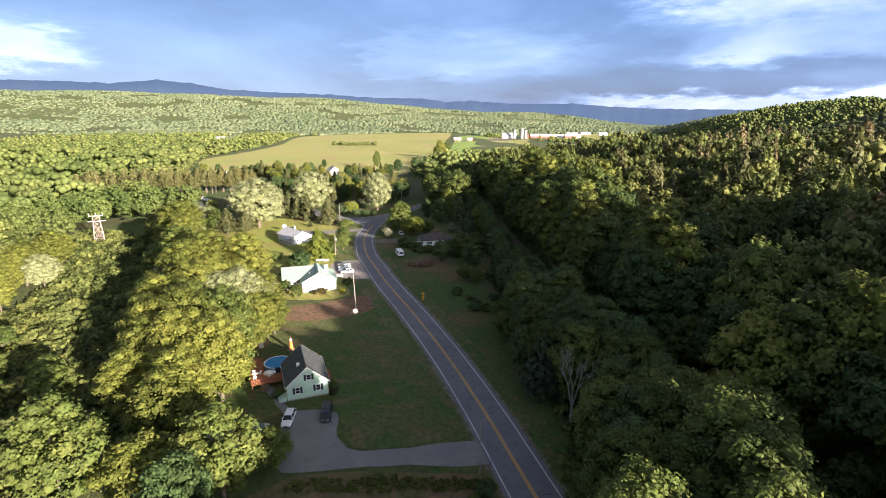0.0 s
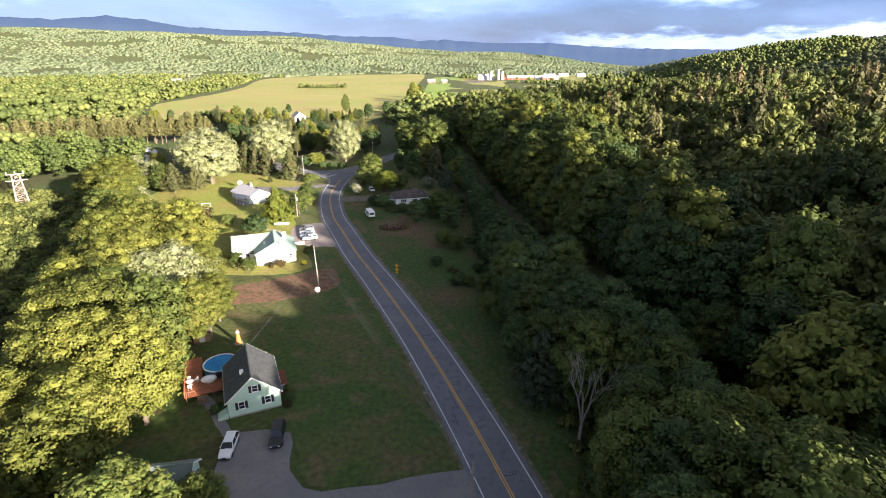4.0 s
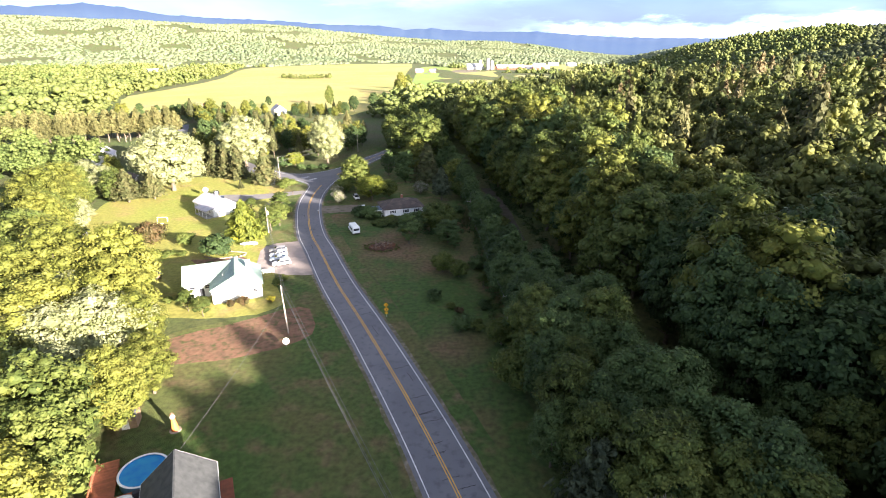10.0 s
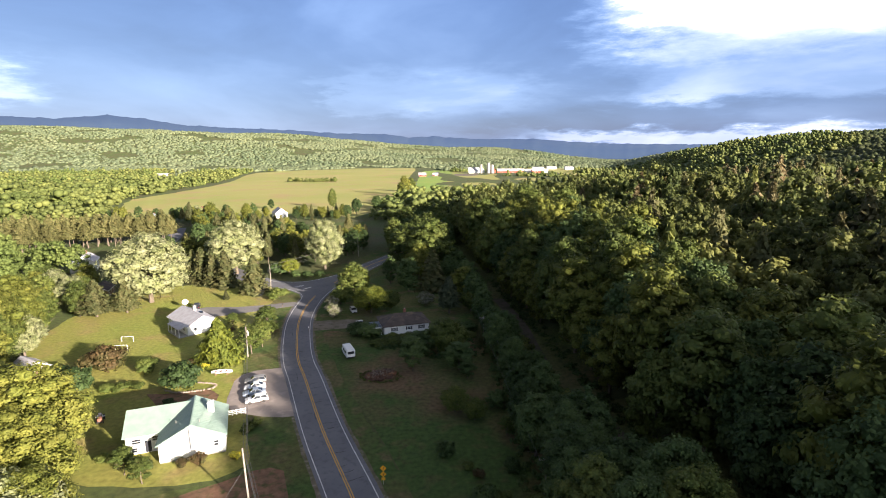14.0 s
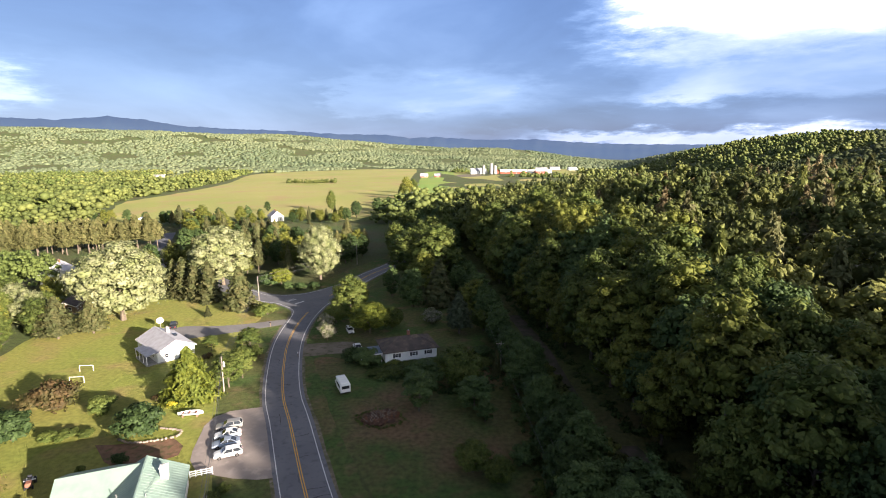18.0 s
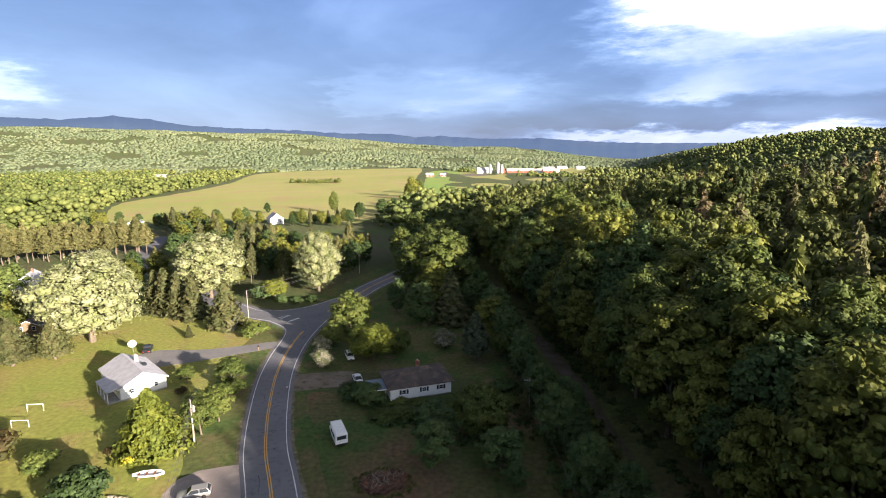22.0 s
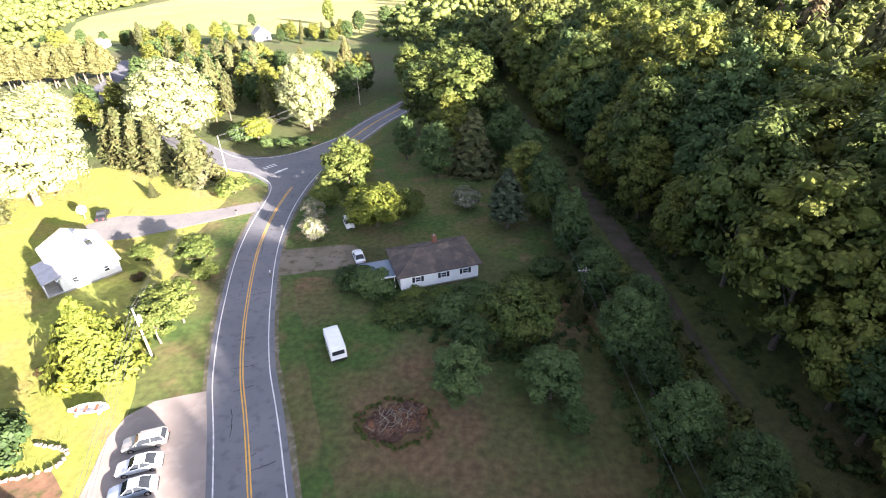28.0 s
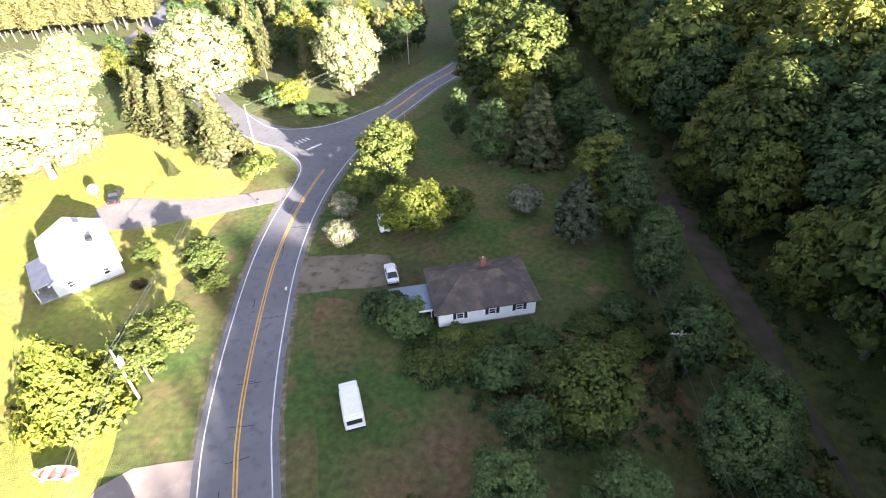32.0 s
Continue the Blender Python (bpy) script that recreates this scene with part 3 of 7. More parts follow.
def clumps_deciduous(rs, h, r, bottom, n, size):
    """Centres and sizes of the foliage masses of a broad crown."""
    out = []
    tries = 0
    while len(out) < n and tries < 4000:
        tries += 1
        d = rs.normal(size=3)
        d /= np.linalg.norm(d)
        d[2] = abs(d[2]) if rs.uniform() < 0.55 else d[2]
        rad = rs.uniform(0.60, 0.90)
        mid = (h + bottom) / 2
        zr = (h - bottom) / 2
        taper = 1.0 - 0.25 * max(0.0, d[2])
        c = np.array([d[0] * r * rad * taper, d[1] * r * rad * taper, mid + d[2] * zr * rad])
        s = r * rs.uniform(*size)
        if all(np.linalg.norm(c - c2) > 0.62 * (s + s2) * 0.9 for c2, s2 in out):
            out.append((c, s))
    out.append((np.array([0, 0, (h + bottom) / 2]), r * 0.55))
    return out


def crown_data(seed, h, r, bottom, n_clumps, n_leaves, leaf, kind="broad", hull=ICO1, fill=0.64):
    rs = np.random.RandomState(seed)
    V, F = [], []
    count = 0

    def add(v, f):
        nonlocal count
        V.append(v)
        F.append(f + count)
        count += len(v)

    if kind == "broad":
        cl = clumps_deciduous(rs, h, r, bottom, n_clumps, (0.26, 0.42) if n_clumps < 20 else (0.17, 0.30))
        area = sum(s * s for _, s in cl)
        for c, s in cl:
            hv = hull[0] * (s * fill) * (1 + rs.uniform(-0.22, 0.16, (len(hull[0]), 1))) * np.array([1, 1, 0.82])
            add(hv + c, hull[1])
            k = max(4, int(n_leaves * s * s / area)) if n_leaves else 1
            d = rs.normal(size=(k, 3))
            d[:, 2] = np.where(rs.uniform(size=k) < 0.75, np.abs(d[:, 2]), d[:, 2])
            d /= np.linalg.norm(d, axis=1)[:, None]
            p = c + d * s * np.array([1, 1, 0.85]) * rs.uniform(0.72, 1.16, (k, 1))
            far = p - np.array([0, 0, bottom + (h - bottom) * 0.42])
            far /= np.linalg.norm(far, axis=1)[:, None]
            nn = d * 0.5 + far * 0.6 + rs.normal(size=(k, 3)) * 0.34 + np.array([0, 0, 0.15])
            nn /= np.linalg.norm(nn, axis=1)[:, None]
            add(*leaves(rs, p, nn, leaf))
    else:
        # conifer: whorls of drooping boughs
        levels = n_clumps
        per = max(5, int(7))
        spruce = kind == "spruce"
        for i in range(levels):
            t = (i + 0.3) / levels
            z = bottom + (h - bottom) * t
            prof = (1 - t) ** (0.85 if spruce else 0.6) if spruce else (1 - t ** 1.7) * (0.75 + 0.25 * rs.uniform())
            rad = r * prof + 0.15
            m = max(3, int(per * (0.5 + prof)))
            a0 = rs.uniform(0, 6.28)
            for j in range(m):
                a = a0 + 6.283 * j / m + rs.uniform(-0.25, 0.25)
                L = rad * rs.uniform(0.75, 1.12)
                k = max(3, int(n_leaves / (levels * per)))
                s = rs.uniform(0.18, 1.0, k) ** 0.8
                lift = (-0.28 if spruce else 0.12)
                p = np.stack([np.cos(a) * L * s, np.sin(a) * L * s, z + lift * L * s + (0 if spruce else 0.15 * L * s * s)], 1)
                p += rs.normal(size=(k, 3)) * (0.07 * L + 0.05) * np.array([1, 1, 0.5])
                nn = np.stack([np.cos(a) * 0.85 + 0 * s, np.sin(a) * 0.85 + 0 * s, 0.5 + 0 * s], 1) + rs.normal(size=(k, 3)) * 0.35
                nn /= np.linalg.norm(nn, axis=1)[:, None]
                add(*leaves(rs, p, nn, leaf, long=1.9, droop=0.25))
        hv = ICO1[0] * np.array([r * 0.34, r * 0.34, (h - bottom) * 0.44]) * (1 + rs.uniform(-0.2, 0.2, (len(ICO1[0]), 1)))
        hv[:, :2] *= np.clip(1.2 - (hv[:, 2:3] / (h - bottom) + 0.5), 0.1, 1)
        add(hv + np.array([0, 0, (h + bottom) / 2 - 0.05 * h]), ICO1[1])
    return np.concatenate(V), np.concatenate(F)


def fast_mesh(name, v, f, mat, tint=None, smooth=True):
    me = bpy.data.meshes.new(name)
    me.vertices.add(len(v))
    me.vertices.foreach_set("co", v.astype(np.float32).ravel())
    me.loops.add(f.size)
    me.loops.foreach_set("vertex_index", f.astype(np.int32).ravel())
    me.polygons.add(len(f))
    me.polygons.foreach_set("loop_start", np.arange(0, f.size, 3, dtype=np.int32))
    me.polygons.foreach_set("loop_total", np.full(len(f), 3, dtype=np.int32))
    me.materials.append(mat)
    if tint is not None:
        at = me.attributes.new("tint", "FLOAT", "POINT")
        at.data.foreach_set("value", tint.astype(np.float32))
    me.polygons.foreach_set("use_smooth", np.full(len(f), smooth, dtype=bool))
    me.update(calc_edges=True)
    return me


def trunk_bm(rs, h, r, limbs=5, crown_r=3.0, bottom=3.0):
    bm = bmesh.new()
    pts = [Vector((0, 0, -0.3))]
    for i in range(1, 5):
        pts.append(Vector((rs.uniform(-0.2, 0.2), rs.uniform(-0.2, 0.2), h * i / 4)))
    rings = []
    for i, c in enumerate(pts):
        rad = r * (1.3 if i == 0 else 1 - 0.21 * i)
        rings.append([bm.verts.new(c + Vector((math.cos(q * 0.8976) * rad, math.sin(q * 0.8976) * rad, 0))) for q in range(7)])
    for lo, hi in zip(rings, rings[1:]):
        for q in range(7):
            bm.faces.new((lo[q], lo[(q + 1) % 7], hi[(q + 1) % 7], hi[q]))
    bm.faces.new(rings[-1])
    for k in range(limbs):
        a = 6.283 * k / max(1, limbs) + rs.uniform(-0.4, 0.4)
        z = bottom + (h - bottom) * rs.uniform(0.05, 0.55)
        L = crown_r * rs.uniform(0.45, 0.75)
        q = Vector((math.cos(a) * L, math.sin(a) * L, z + L * rs.uniform(0.4, 0.9)))
        tube(bm, (0, 0, z), q, r * 0.38, r * 0.12, n=5)
    return bm


TREES = {}


def tree_kind(key, name, label, category, seed, h, r, bottom, n_clumps, n_leaves, leaf, mat, kind="broad", trunk_r=0.28):
    rs = np.random.RandomState(seed + 500)
    root = base(name, Matrix(), label, category)
    many = 6 if kind == "broad" and name != "silver_maple" else 0
    part("trunk", trunk_bm(rs, h * 0.72, trunk_r, many, r, bottom), M["bark"], root, "rough brown bark")
    for i in range(5 if name == "silver_maple" else 0):
        a, z = 1.2566 * i + rs.uniform(-0.4, 0.4), h * rs.uniform(0.18, 0.4)
        part("limb", tubed((0, 0, z), (math.cos(a) * r * 0.6, math.sin(a) * r * 0.6, z + r * 0.6), trunk_r * 0.45, trunk_r * 0.15, n=6), M["bark"], root)
    v, f = crown_data(seed, h, r, bottom, n_clumps, n_leaves, leaf, kind, ICO1, 0.66)
    crown = new("crown", fast_mesh("crown", v, f, M[mat]))
    crown.parent = root
    TREES[key] = [root, False, h]
    return root


def plant(key, x, y, size=1.0, turn=None, label="", group="", wide=1.0, z=None):
    root, used, h = TREES[key]
    rs = random.Random(int(x * 31 + y * 57))
    turn = rs.uniform(0, 360) if turn is None else turn
    m = spot(x, y, turn, size, ground_z(x, y) if z is None else z) @ Matrix.Diagonal((wide, wide, 1, 1))
    if not used:
        root.matrix_basis = m
        TREES[key][1] = True
        ob = root
    else:
        ob = copy_thing(root, Matrix())
        ob.matrix_basis = m
    if label or group:
        tagged(ob, label, group=group)
    return ob


for i in range(4):
    tree_kind("maple%d" % i, "maple_tree", "tall broadleaf tree with a full rounded green crown", "tree", 10 + i, 16 + i, 5.6 + 0.3 * i, 0.8, 70, 4200, 0.38, "leaf" if i % 2 else "leaf_light")
for i in range(2):
    tree_kind("fine%d" % i, "broadleaf_tree", "tall leafy tree close beside the flight path", "tree", 15 + i, 17 + i, 5.4, 0.8, 84, 8000, 0.28, "leaf" if i else "leaf_dark")
for i in range(2):
    tree_kind("sunny%d" % i, "broadleaf_tree", "tall sunlit tree with a ragged yellow-green crown", "tree", 18 + i, 17 + i, 5.6, 0.8, 84, 10500, 0.25, "leaf_light")
for i in range(3):
    tree_kind("oak%d" % i, "oak_tree", "dark green broadleaf tree at the wood's edge", "tree", 20 + i, 15 + i, 5.0, 0.6, 70, 4000, 0.36, "leaf_dark")
tree_kind("silver", "silver_maple", "large silver maple with a pale shimmering crown", "tree", 31, 17, 7.6, 1.5, 96, 11500, 0.33, "leaf_silver", trunk_r=0.4)
tree_kind("yellow", "broadleaf_tree", "round tree with bright yellow-green leaves", "tree", 33, 9, 5.0, 0.8, 50, 5200, 0.30, "leaf_yellow")
tree_kind("round", "broadleaf_tree", "low spreading tree with mid-green leaves", "tree", 34, 8.5, 5.4, 0.6, 50, 5000, 0.30, "leaf")
tree_kind("slim", "young_tree", "slender young broadleaf tree with loose green foliage", "tree", 35, 9, 2.9, 1.0, 34, 2800, 0.25, "leaf", trunk_r=0.13)
tree_kind("slim_d", "young_tree", "young tree with loose deep green foliage on the meadow", "tree", 37, 9, 3.1, 0.8, 36, 4200, 0.22, "leaf_dark", trunk_r=0.13)
tree_kind("blossom", "ornamental_tree", "small ornamental tree with whitish foliage", "tree", 36, 4.6, 2.3, 0.3, 18, 1900, 0.24, "leaf_flower", trunk_r=0.12)
tree_kind("spruce", "spruce_tree", "dense dark spruce with drooping boughs", "tree", 40, 14, 4.0, 0.4, 26, 3600, 0.55, "needle", "spruce", 0.22)
tree_kind("spruce_y", "spruce_tree", "broad sunlit yellow-green conifer beside the road", "tree", 41, 10, 6.0, 0.2, 26, 8000, 0.38, "leaf_yellow", "spruce", 0.25)
tree_kind("pine", "white_pine", "blue-green white pine with layered boughs", "tree", 42, 17, 4.6, 3.0, 20, 3600, 0.6, "needle_blue", "pine", 0.3)
tree_kind("pine_big", "white_pine", "blue-green white pine with layered boughs", "tree", 44, 16, 6.6, 1.0, 22, 6500, 0.55, "needle_blue", "pine", 0.3)
tree_kind("pine_t", "pine_tree", "tall pine with tan-tinged needles and bare lower trunk", "tree", 43, 19, 4.4, 5.5, 13, 2400, 0.6, "needle_brown", "pine", 0.25)
tree_kind("pine_g", "pine_tree", "tall green pine above the woods", "tree", 45, 20, 4.0, 6.0, 14, 1300, 0.9, "needle", "pine", 0.25)
tree_kind("pine_o", "pine_tree", "spreading olive-green pine beside the lawn", "tree", 46, 15, 5.0, 1.5, 20, 4500, 0.5, "needle", "pine", 0.3)
tree_kind("bush", "bush", "rounded dark green garden bush", "bush", 50, 2.6, 1.9, 0.0, 16, 1700, 0.21, "leaf_dark", trunk_r=0.08)
tree_kind("bush_l", "bush", "rounded light green garden bush", "bush", 51, 2.4, 1.9, 0.0, 16, 1700, 0.20, "leaf", trunk_r=0.08)
tree_kind("bush_r", "bush", "garden bush with russet leaves", "bush", 52, 2.6, 2.2, 0.0, 16, 1700, 0.21, "leaf_red", trunk_r=0.08)
tree_kind("bush_y", "flowering_bush", "low bush covered with yellow flowers", "bush", 53, 1.2, 1.0, 0.0, 10, 420, 0.22, "flower_yellow", trunk_r=0.05)

# ---- woods: joined crowns ----
WT = []
for i in range(5):
    WT.append(crown_data(70 + i, 16, 6.0, 2.5, 34, 640, 0.60, "broad", ICO1))
WT.append(crown_data(80, 18, 3.6, 5.0, 11, 330, 1.1, "pine", ICO1))
PT = [crown_data(82 + i, 20, 4.4, 6.0, 11, 420, 0.95, "pine", ICO1) for i in range(2)]
HT = [crown_data(86 + i, 14, 5.6, 1.0, 9, 110, 1.0, "broad", ICO1, 0.8) for i in range(4)]
FAR_T = [crown_data(96 + i, 9, 6.4, -4.0, 3, 0, 1.2, "broad", ICO1, 1.05) for i in range(4)]
FT = [crown_data(90 + i, 12, 6.6, -3.0, 8, 50, 1.1, "broad", ICO1, 0.9) for i in range(4)]
DOT = [(ICO1[0] * np.array([7.0, 7.0, 5.8]) * (1 + np.random.RandomState(k).uniform(-0.3, 0.25, (len(ICO1[0]), 1))) + np.array([0, 0, 1.0]), ICO1[1]) for k in range(5)]


def thinned(pts, scale, keep):
    """Drops points where a slow noise is low, which opens glades and hedgerow gaps."""
    return [p for p in pts if noise.noise((p[0] * scale, p[1] * scale, 7.0)) > keep]


def woods(name, label, pts, templates, mat, seed, kind_weights=None, lo=0.8, hi=1.25, smooth=True, tall=1.0):
    rs = np.random.RandomState(seed)
    V, F, T, count = [], [], [], 0
    for x, y in pts:
        i = rs.choice(len(templates), p=kind_weights)
        v, f = templates[i]
        a, s = rs.uniform(0, 6.283), rs.uniform(lo, hi)
        c, sn = math.cos(a) * s, math.sin(a) * s
        w = np.stack([v[:, 0] * c - v[:, 1] * sn + x, v[:, 0] * sn + v[:, 1] * c + y, v[:, 2] * s * tall * rs.uniform(0.74, 1.16) + ground_z(x, y)], 1)
        V.append(w)
        F.append(f + count)
        T.append(np.full(len(v), rs.uniform() ** 1.2))
        count += len(v)
    if not V:
        return None
    ob = new(name, fast_mesh(name, np.concatenate(V), np.concatenate(F), mat, np.concatenate(T), smooth))
    return tagged(ob, label, "woods", kind="stuff")


def inside(pts, x, y):
    c = False
    j = len(pts) - 1
    for i in range(len(pts)):
        (x1, y1), (x2, y2) = pts[i], pts[j]
        if (y1 > y) != (y2 > y) and x < (x2 - x1) * (y - y1) / (y2 - y1) + x1:
            c = not c
        j = i
    return c


def scatter(area, gap, seed, holes=(), stray=0.32):
    """Jittered grid points inside an outline and outside the holes."""
    rs = np.random.RandomState(seed)
    xs, ys = [p[0] for p in area], [p[1] for p in area]
    out = []
    row = 0
    y = min(ys)
    while y < max(ys):
        x = min(xs) + (gap / 2 if row % 2 else 0)
        while x < max(xs):
            px, py = x + rs.uniform(-stray, stray) * gap, y + rs.uniform(-stray, stray) * gap
            if inside(area, px, py) and not any(inside(h, px, py) for h in holes):
                out.append((px, py))
            x += gap
        y += gap * 0.87
        row += 1
    return out


# east woods beyond the cinder trail
EAST = [(62, -120), (55.5, -60), (41.8, 60), (32.8, 140), (26, 200), (22.2, 235), (18.5, 268), (13.6, 312), (11, 345), (9, 430), (30, 520), (80, 640), (140, 760), (420, 760), (420, 300), (420, -120)]
east = scatter(EAST, 8.6, 5)
east_near = [p for p in east if p[0] < 56 and 20 < p[1] < 300]
east_rest = [p for p in east if not (p[0] < 56 and 20 < p[1] < 300)]
rr = random.Random(4)
for x, y in east_near:
    k = rr.choice(["maple0", "maple1", "maple2", "maple3", "oak0", "oak1", "oak2", "oak0", "maple2"])
    if x < 44 and y < 110:
        k = rr.choice(["fine0", "fine0", "fine1"])
    if x - trail_x(y) < 6.5:
        plant(k, x, y, rr.uniform(0.85, 1.1), group="trees of the east woods", wide=0.9)
    else:
        plant(k, x, y, rr.uniform(1.28, 1.62), group="trees of the east woods", wide=rr.uniform(0.8, 0.98))
rs = np.random.RandomState(41)
pick = rs.uniform(size=len(east_rest))
east_mid = [p for p, q in zip(east_rest, pick) if p[0] < 135 and p[1] < 380 and (q > 0.45 or (p[0] < 66 and q > 0.2))]
upland = [p for p, q in zip(east_rest, pick) if not (p[0] < 135 and p[1] < 380)]
east_pine = [p for p, q in zip(east_rest, pick) if (q <= 0.12 and p[0] >= 70 and p[1] < 380 and p[0] < 135) or (q < 0.16 and p[0] >= 135 and p[1] < 480 and p[0] < 300)]
upper = [p for i, p in enumerate(upland) if i % 5 < 2 and p[0] < 300 and p[1] < 520]
outer = [p for i, p in enumerate(upland) if i % 2 and not (p[0] < 300 and p[1] < 520) and p[0] < p[1] + 80]
woods("east_woods", "dense mixed woods covering the east hillside", east_mid, WT, M["woods"], 6, [0.19, 0.19, 0.19, 0.19, 0.19, 0.05], 0.92, 1.28, tall=1.32)
woods("east_pines", "tan-tinged pines standing among the hillside woods", east_pine, PT, M["woods_pine"], 11, None, 0.95, 1.3, tall=1.12)
woods("upper_east_woods", "woods on the higher slope of the east hill", upper, HT, M["woods"], 7, None, 0.9, 1.4, tall=1.25)
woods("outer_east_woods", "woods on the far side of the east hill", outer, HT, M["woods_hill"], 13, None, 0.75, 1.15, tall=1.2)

# unseen, tightly set crowns added to close sun gaps along the spur's crest
CREST = [(0.72 * u + 0.694 * v, -0.694 * u + 0.72 * v) for u, v in ((58, -20), (58, 150), (92, 150), (92, -20))]
woods("crest_woods", "unseen close-standing woods added along the spur crest to block sun", scatter(CREST, 5.9, 75), WT, M["woods"], 76, None, 0.95, 1.1, tall=1.3)

# narrow belt of trees between the meadow and the trail
BELT = [(17, 30), (18, 40), (18, 60), (13, 90), (13, 112), (12.5, 150), (11.5, 165), (11.5, 185), (10, 205), (4, 250), (-2, 290), (4, 296), (10.5, 245), (13.4, 205), (15.6, 185), (16.6, 165), (18.5, 140), (24, 118), (30, 92), (33.5, 60), (37, 30)]
for x, y in scatter(BELT, 5.2, 8):
    if math.hypot(x - 18, y - 63) < 7 or math.hypot(x - 15.5, y - 75) < 4:
        continue
    if y > 110:
        plant(rr.choice(["oak0", "oak1", "oak2", "fine0", "fine0"]), x, y, rr.uniform(0.48, 0.74) + 0.25 * max(0.0, 1 - (y - 110) / 35), group="trees along the trail", wide=1.0)
    else:
        k, tall = rr.choice(["fine0", "fine0", "fine1"]), rr.uniform(0.74, 0.9) + 0.012 * (x - 14)
        if 25 < x < 36 and y < 47:
            k, tall = "fine1", tall * 1.25
        plant(k, x, y, tall, group="trees along the trail", wide=1.0)
for x, y, k, s in ((15.8, 75, "pine_big", 0.8), (13, 84, "fine0", 0.62), (16, 90, "fine1", 0.7), (21.5, 72, "fine0", 0.8)):
    plant(k, x, y, s)

# tall trees behind the start of the flight, mostly unseen, added for their shade
for x, y in scatter([(15, -80), (16, 20), (17, 28), (36, 28), (41, 20), (52, -80)], 7.5, 9):
    plant(rr.choice(["fine0", "fine1"]) if y > 22 else rr.choice(["maple0", "maple1", "maple2", "maple3", "oak1"]), x, y, rr.uniform(1.05, 1.3), group="trees of the east woods", wide=0.85)

# west woods beside the green cottage
WEST = [(-48, 20), (-48, 62), (-50, 76), (-52, 92), (-55, 108), (-58, 122), (-76, 132), (-84, 150), (-100, 160), (-108, 185), (-128, 205), (-130, 190), (-100, 146), (-86, 118), (-74, 94), (-62, 74), (-57, 60), (-57, 20)]
for x, y in scatter(WEST, 8.4, 12):
    k = rr.choice(["sunny0", "sunny1", "sunny0", "sunny1", "fine1", "maple1", "silver"])
    edge = np.interp(y, [20, 60, 74, 92, 118, 146, 190], [-58, -58, -64, -76, -88, -102, -132])
    if y < 57:
        k = rr.choice(["oak0", "oak2", "slim"])
    plant(k, x, y, (0.52 if y < 57 else 1.0) * min(1.12, 0.66 + 0.05 * (x - edge)) * rr.uniform(0.85, 1.12) * (0.75 if k == "silver" else 1), group="trees of the west woods", wide=1.15)
for x, y, k, s in ((-72, 64, "slim", 1.1), (-79, 71, "slim", 0.9), (-83, 60, "slim", 1.2), (-75, 52, "oak1", 0.5), (-92, 74, "slim", 0.8), (-88, 66, "oak2", 0.45), (-100, 84, "slim", 0.9)):
    plant(k, x, y, s, group="trees of the west woods", wide=1.3)
WEST2 = [(-122, 60), (-122, 106), (-127, 124), (-136, 145), (-160, 180), (-178, 210), (-152, 242), (-142, 257), (-200, 286), (-330, 330), (-330, 20)]
w2 = scatter(WEST2, 8.0, 14)
w3 = [q for q in w2 if q[0] > -150 and 80 < q[1] < 190]
for x, y in w3:
    plant(rr.choice(["sunny0", "sunny1", "maple0", "maple2", "silver"]), x, y, rr.uniform(0.6, 0.85), group="trees west of the power line", wide=1.15)
woods("west_woods", "sunlit broadleaf woods west of the power line", [q for q in w2 if q[0] > -215 and q not in w3], WT, M["woods_far"], 15, [0.2, 0.2, 0.2, 0.2, 0.2, 0.0], 0.6, 1.0)
woods("outer_west_woods", "sunlit woods spreading towards the river", [q for i, q in enumerate(w2) if q[0] <= -215 and i % 3], FT, M["woods_far"], 16, None, 0.5, 1.4)

# ---- valley floor: fields, far woods, river, ridges ----
patch("hay_field", [(-243, 448), (-170, 470), (-99, 484), (-66, 456), (-46, 560), (-43, 720), (-50, 1100), (-60, 1750), (-130, 1850), (-230, 1830), (-290, 1690), (-400, 1570), (-450, 1360), (-357, 951), (-335, 719), (-326, 600)],
      M["field"], "mown golden hay field on the valley floor", "field", z=0.05, step=20, wob=2.0)
patch("farm_field", [(-20, 640), (60, 690), (150, 780), (270, 900), (345, 1050), (390, 1200), (430, 1420), (560, 1700), (290, 1730), (60, 1450), (20, 1250), (-14, 1000)],
      M["field"], "pale stubble field before the red farm", "field", z=0.05, step=20, wob=2.0)
patch("green_field", [(-26, 690), (10, 730), (30, 1100), (50, 1500), (-20, 1500), (-30, 1100)], M["field_green"], "bright green strip of crops beside the farm road", "field", z=0.09, step=20, wob=2.0)
patch("river", [(-500, 1000), (-560, 1180), (-640, 1500), (-720, 1900), (-790, 1890), (-690, 1480), (-600, 1160), (-540, 1000)], M["river"],
      "dark still river reach behind the fields", "river", z=0.04, step=30, wob=3.0)

MEADOWS = [("pale mown strip among the valley trees", [(-960, 1010), (-830, 985), (-690, 960), (-680, 1010), (-830, 1070), (-970, 1090)]),
           ("green paddock at the river bend", [(-1020, 1420), (-900, 1400), (-790, 1430), (-800, 1500), (-920, 1490), (-1040, 1510)]),
           ("golden stubble field on the valley floor", [(-560, 760), (-470, 735), (-410, 750), (-420, 800), (-500, 795), (-575, 815)])]
for text, pts in MEADOWS:
    patch("hay_meadow", pts, M["field"], text, "field", z=0.05, step=20, wob=3.0)

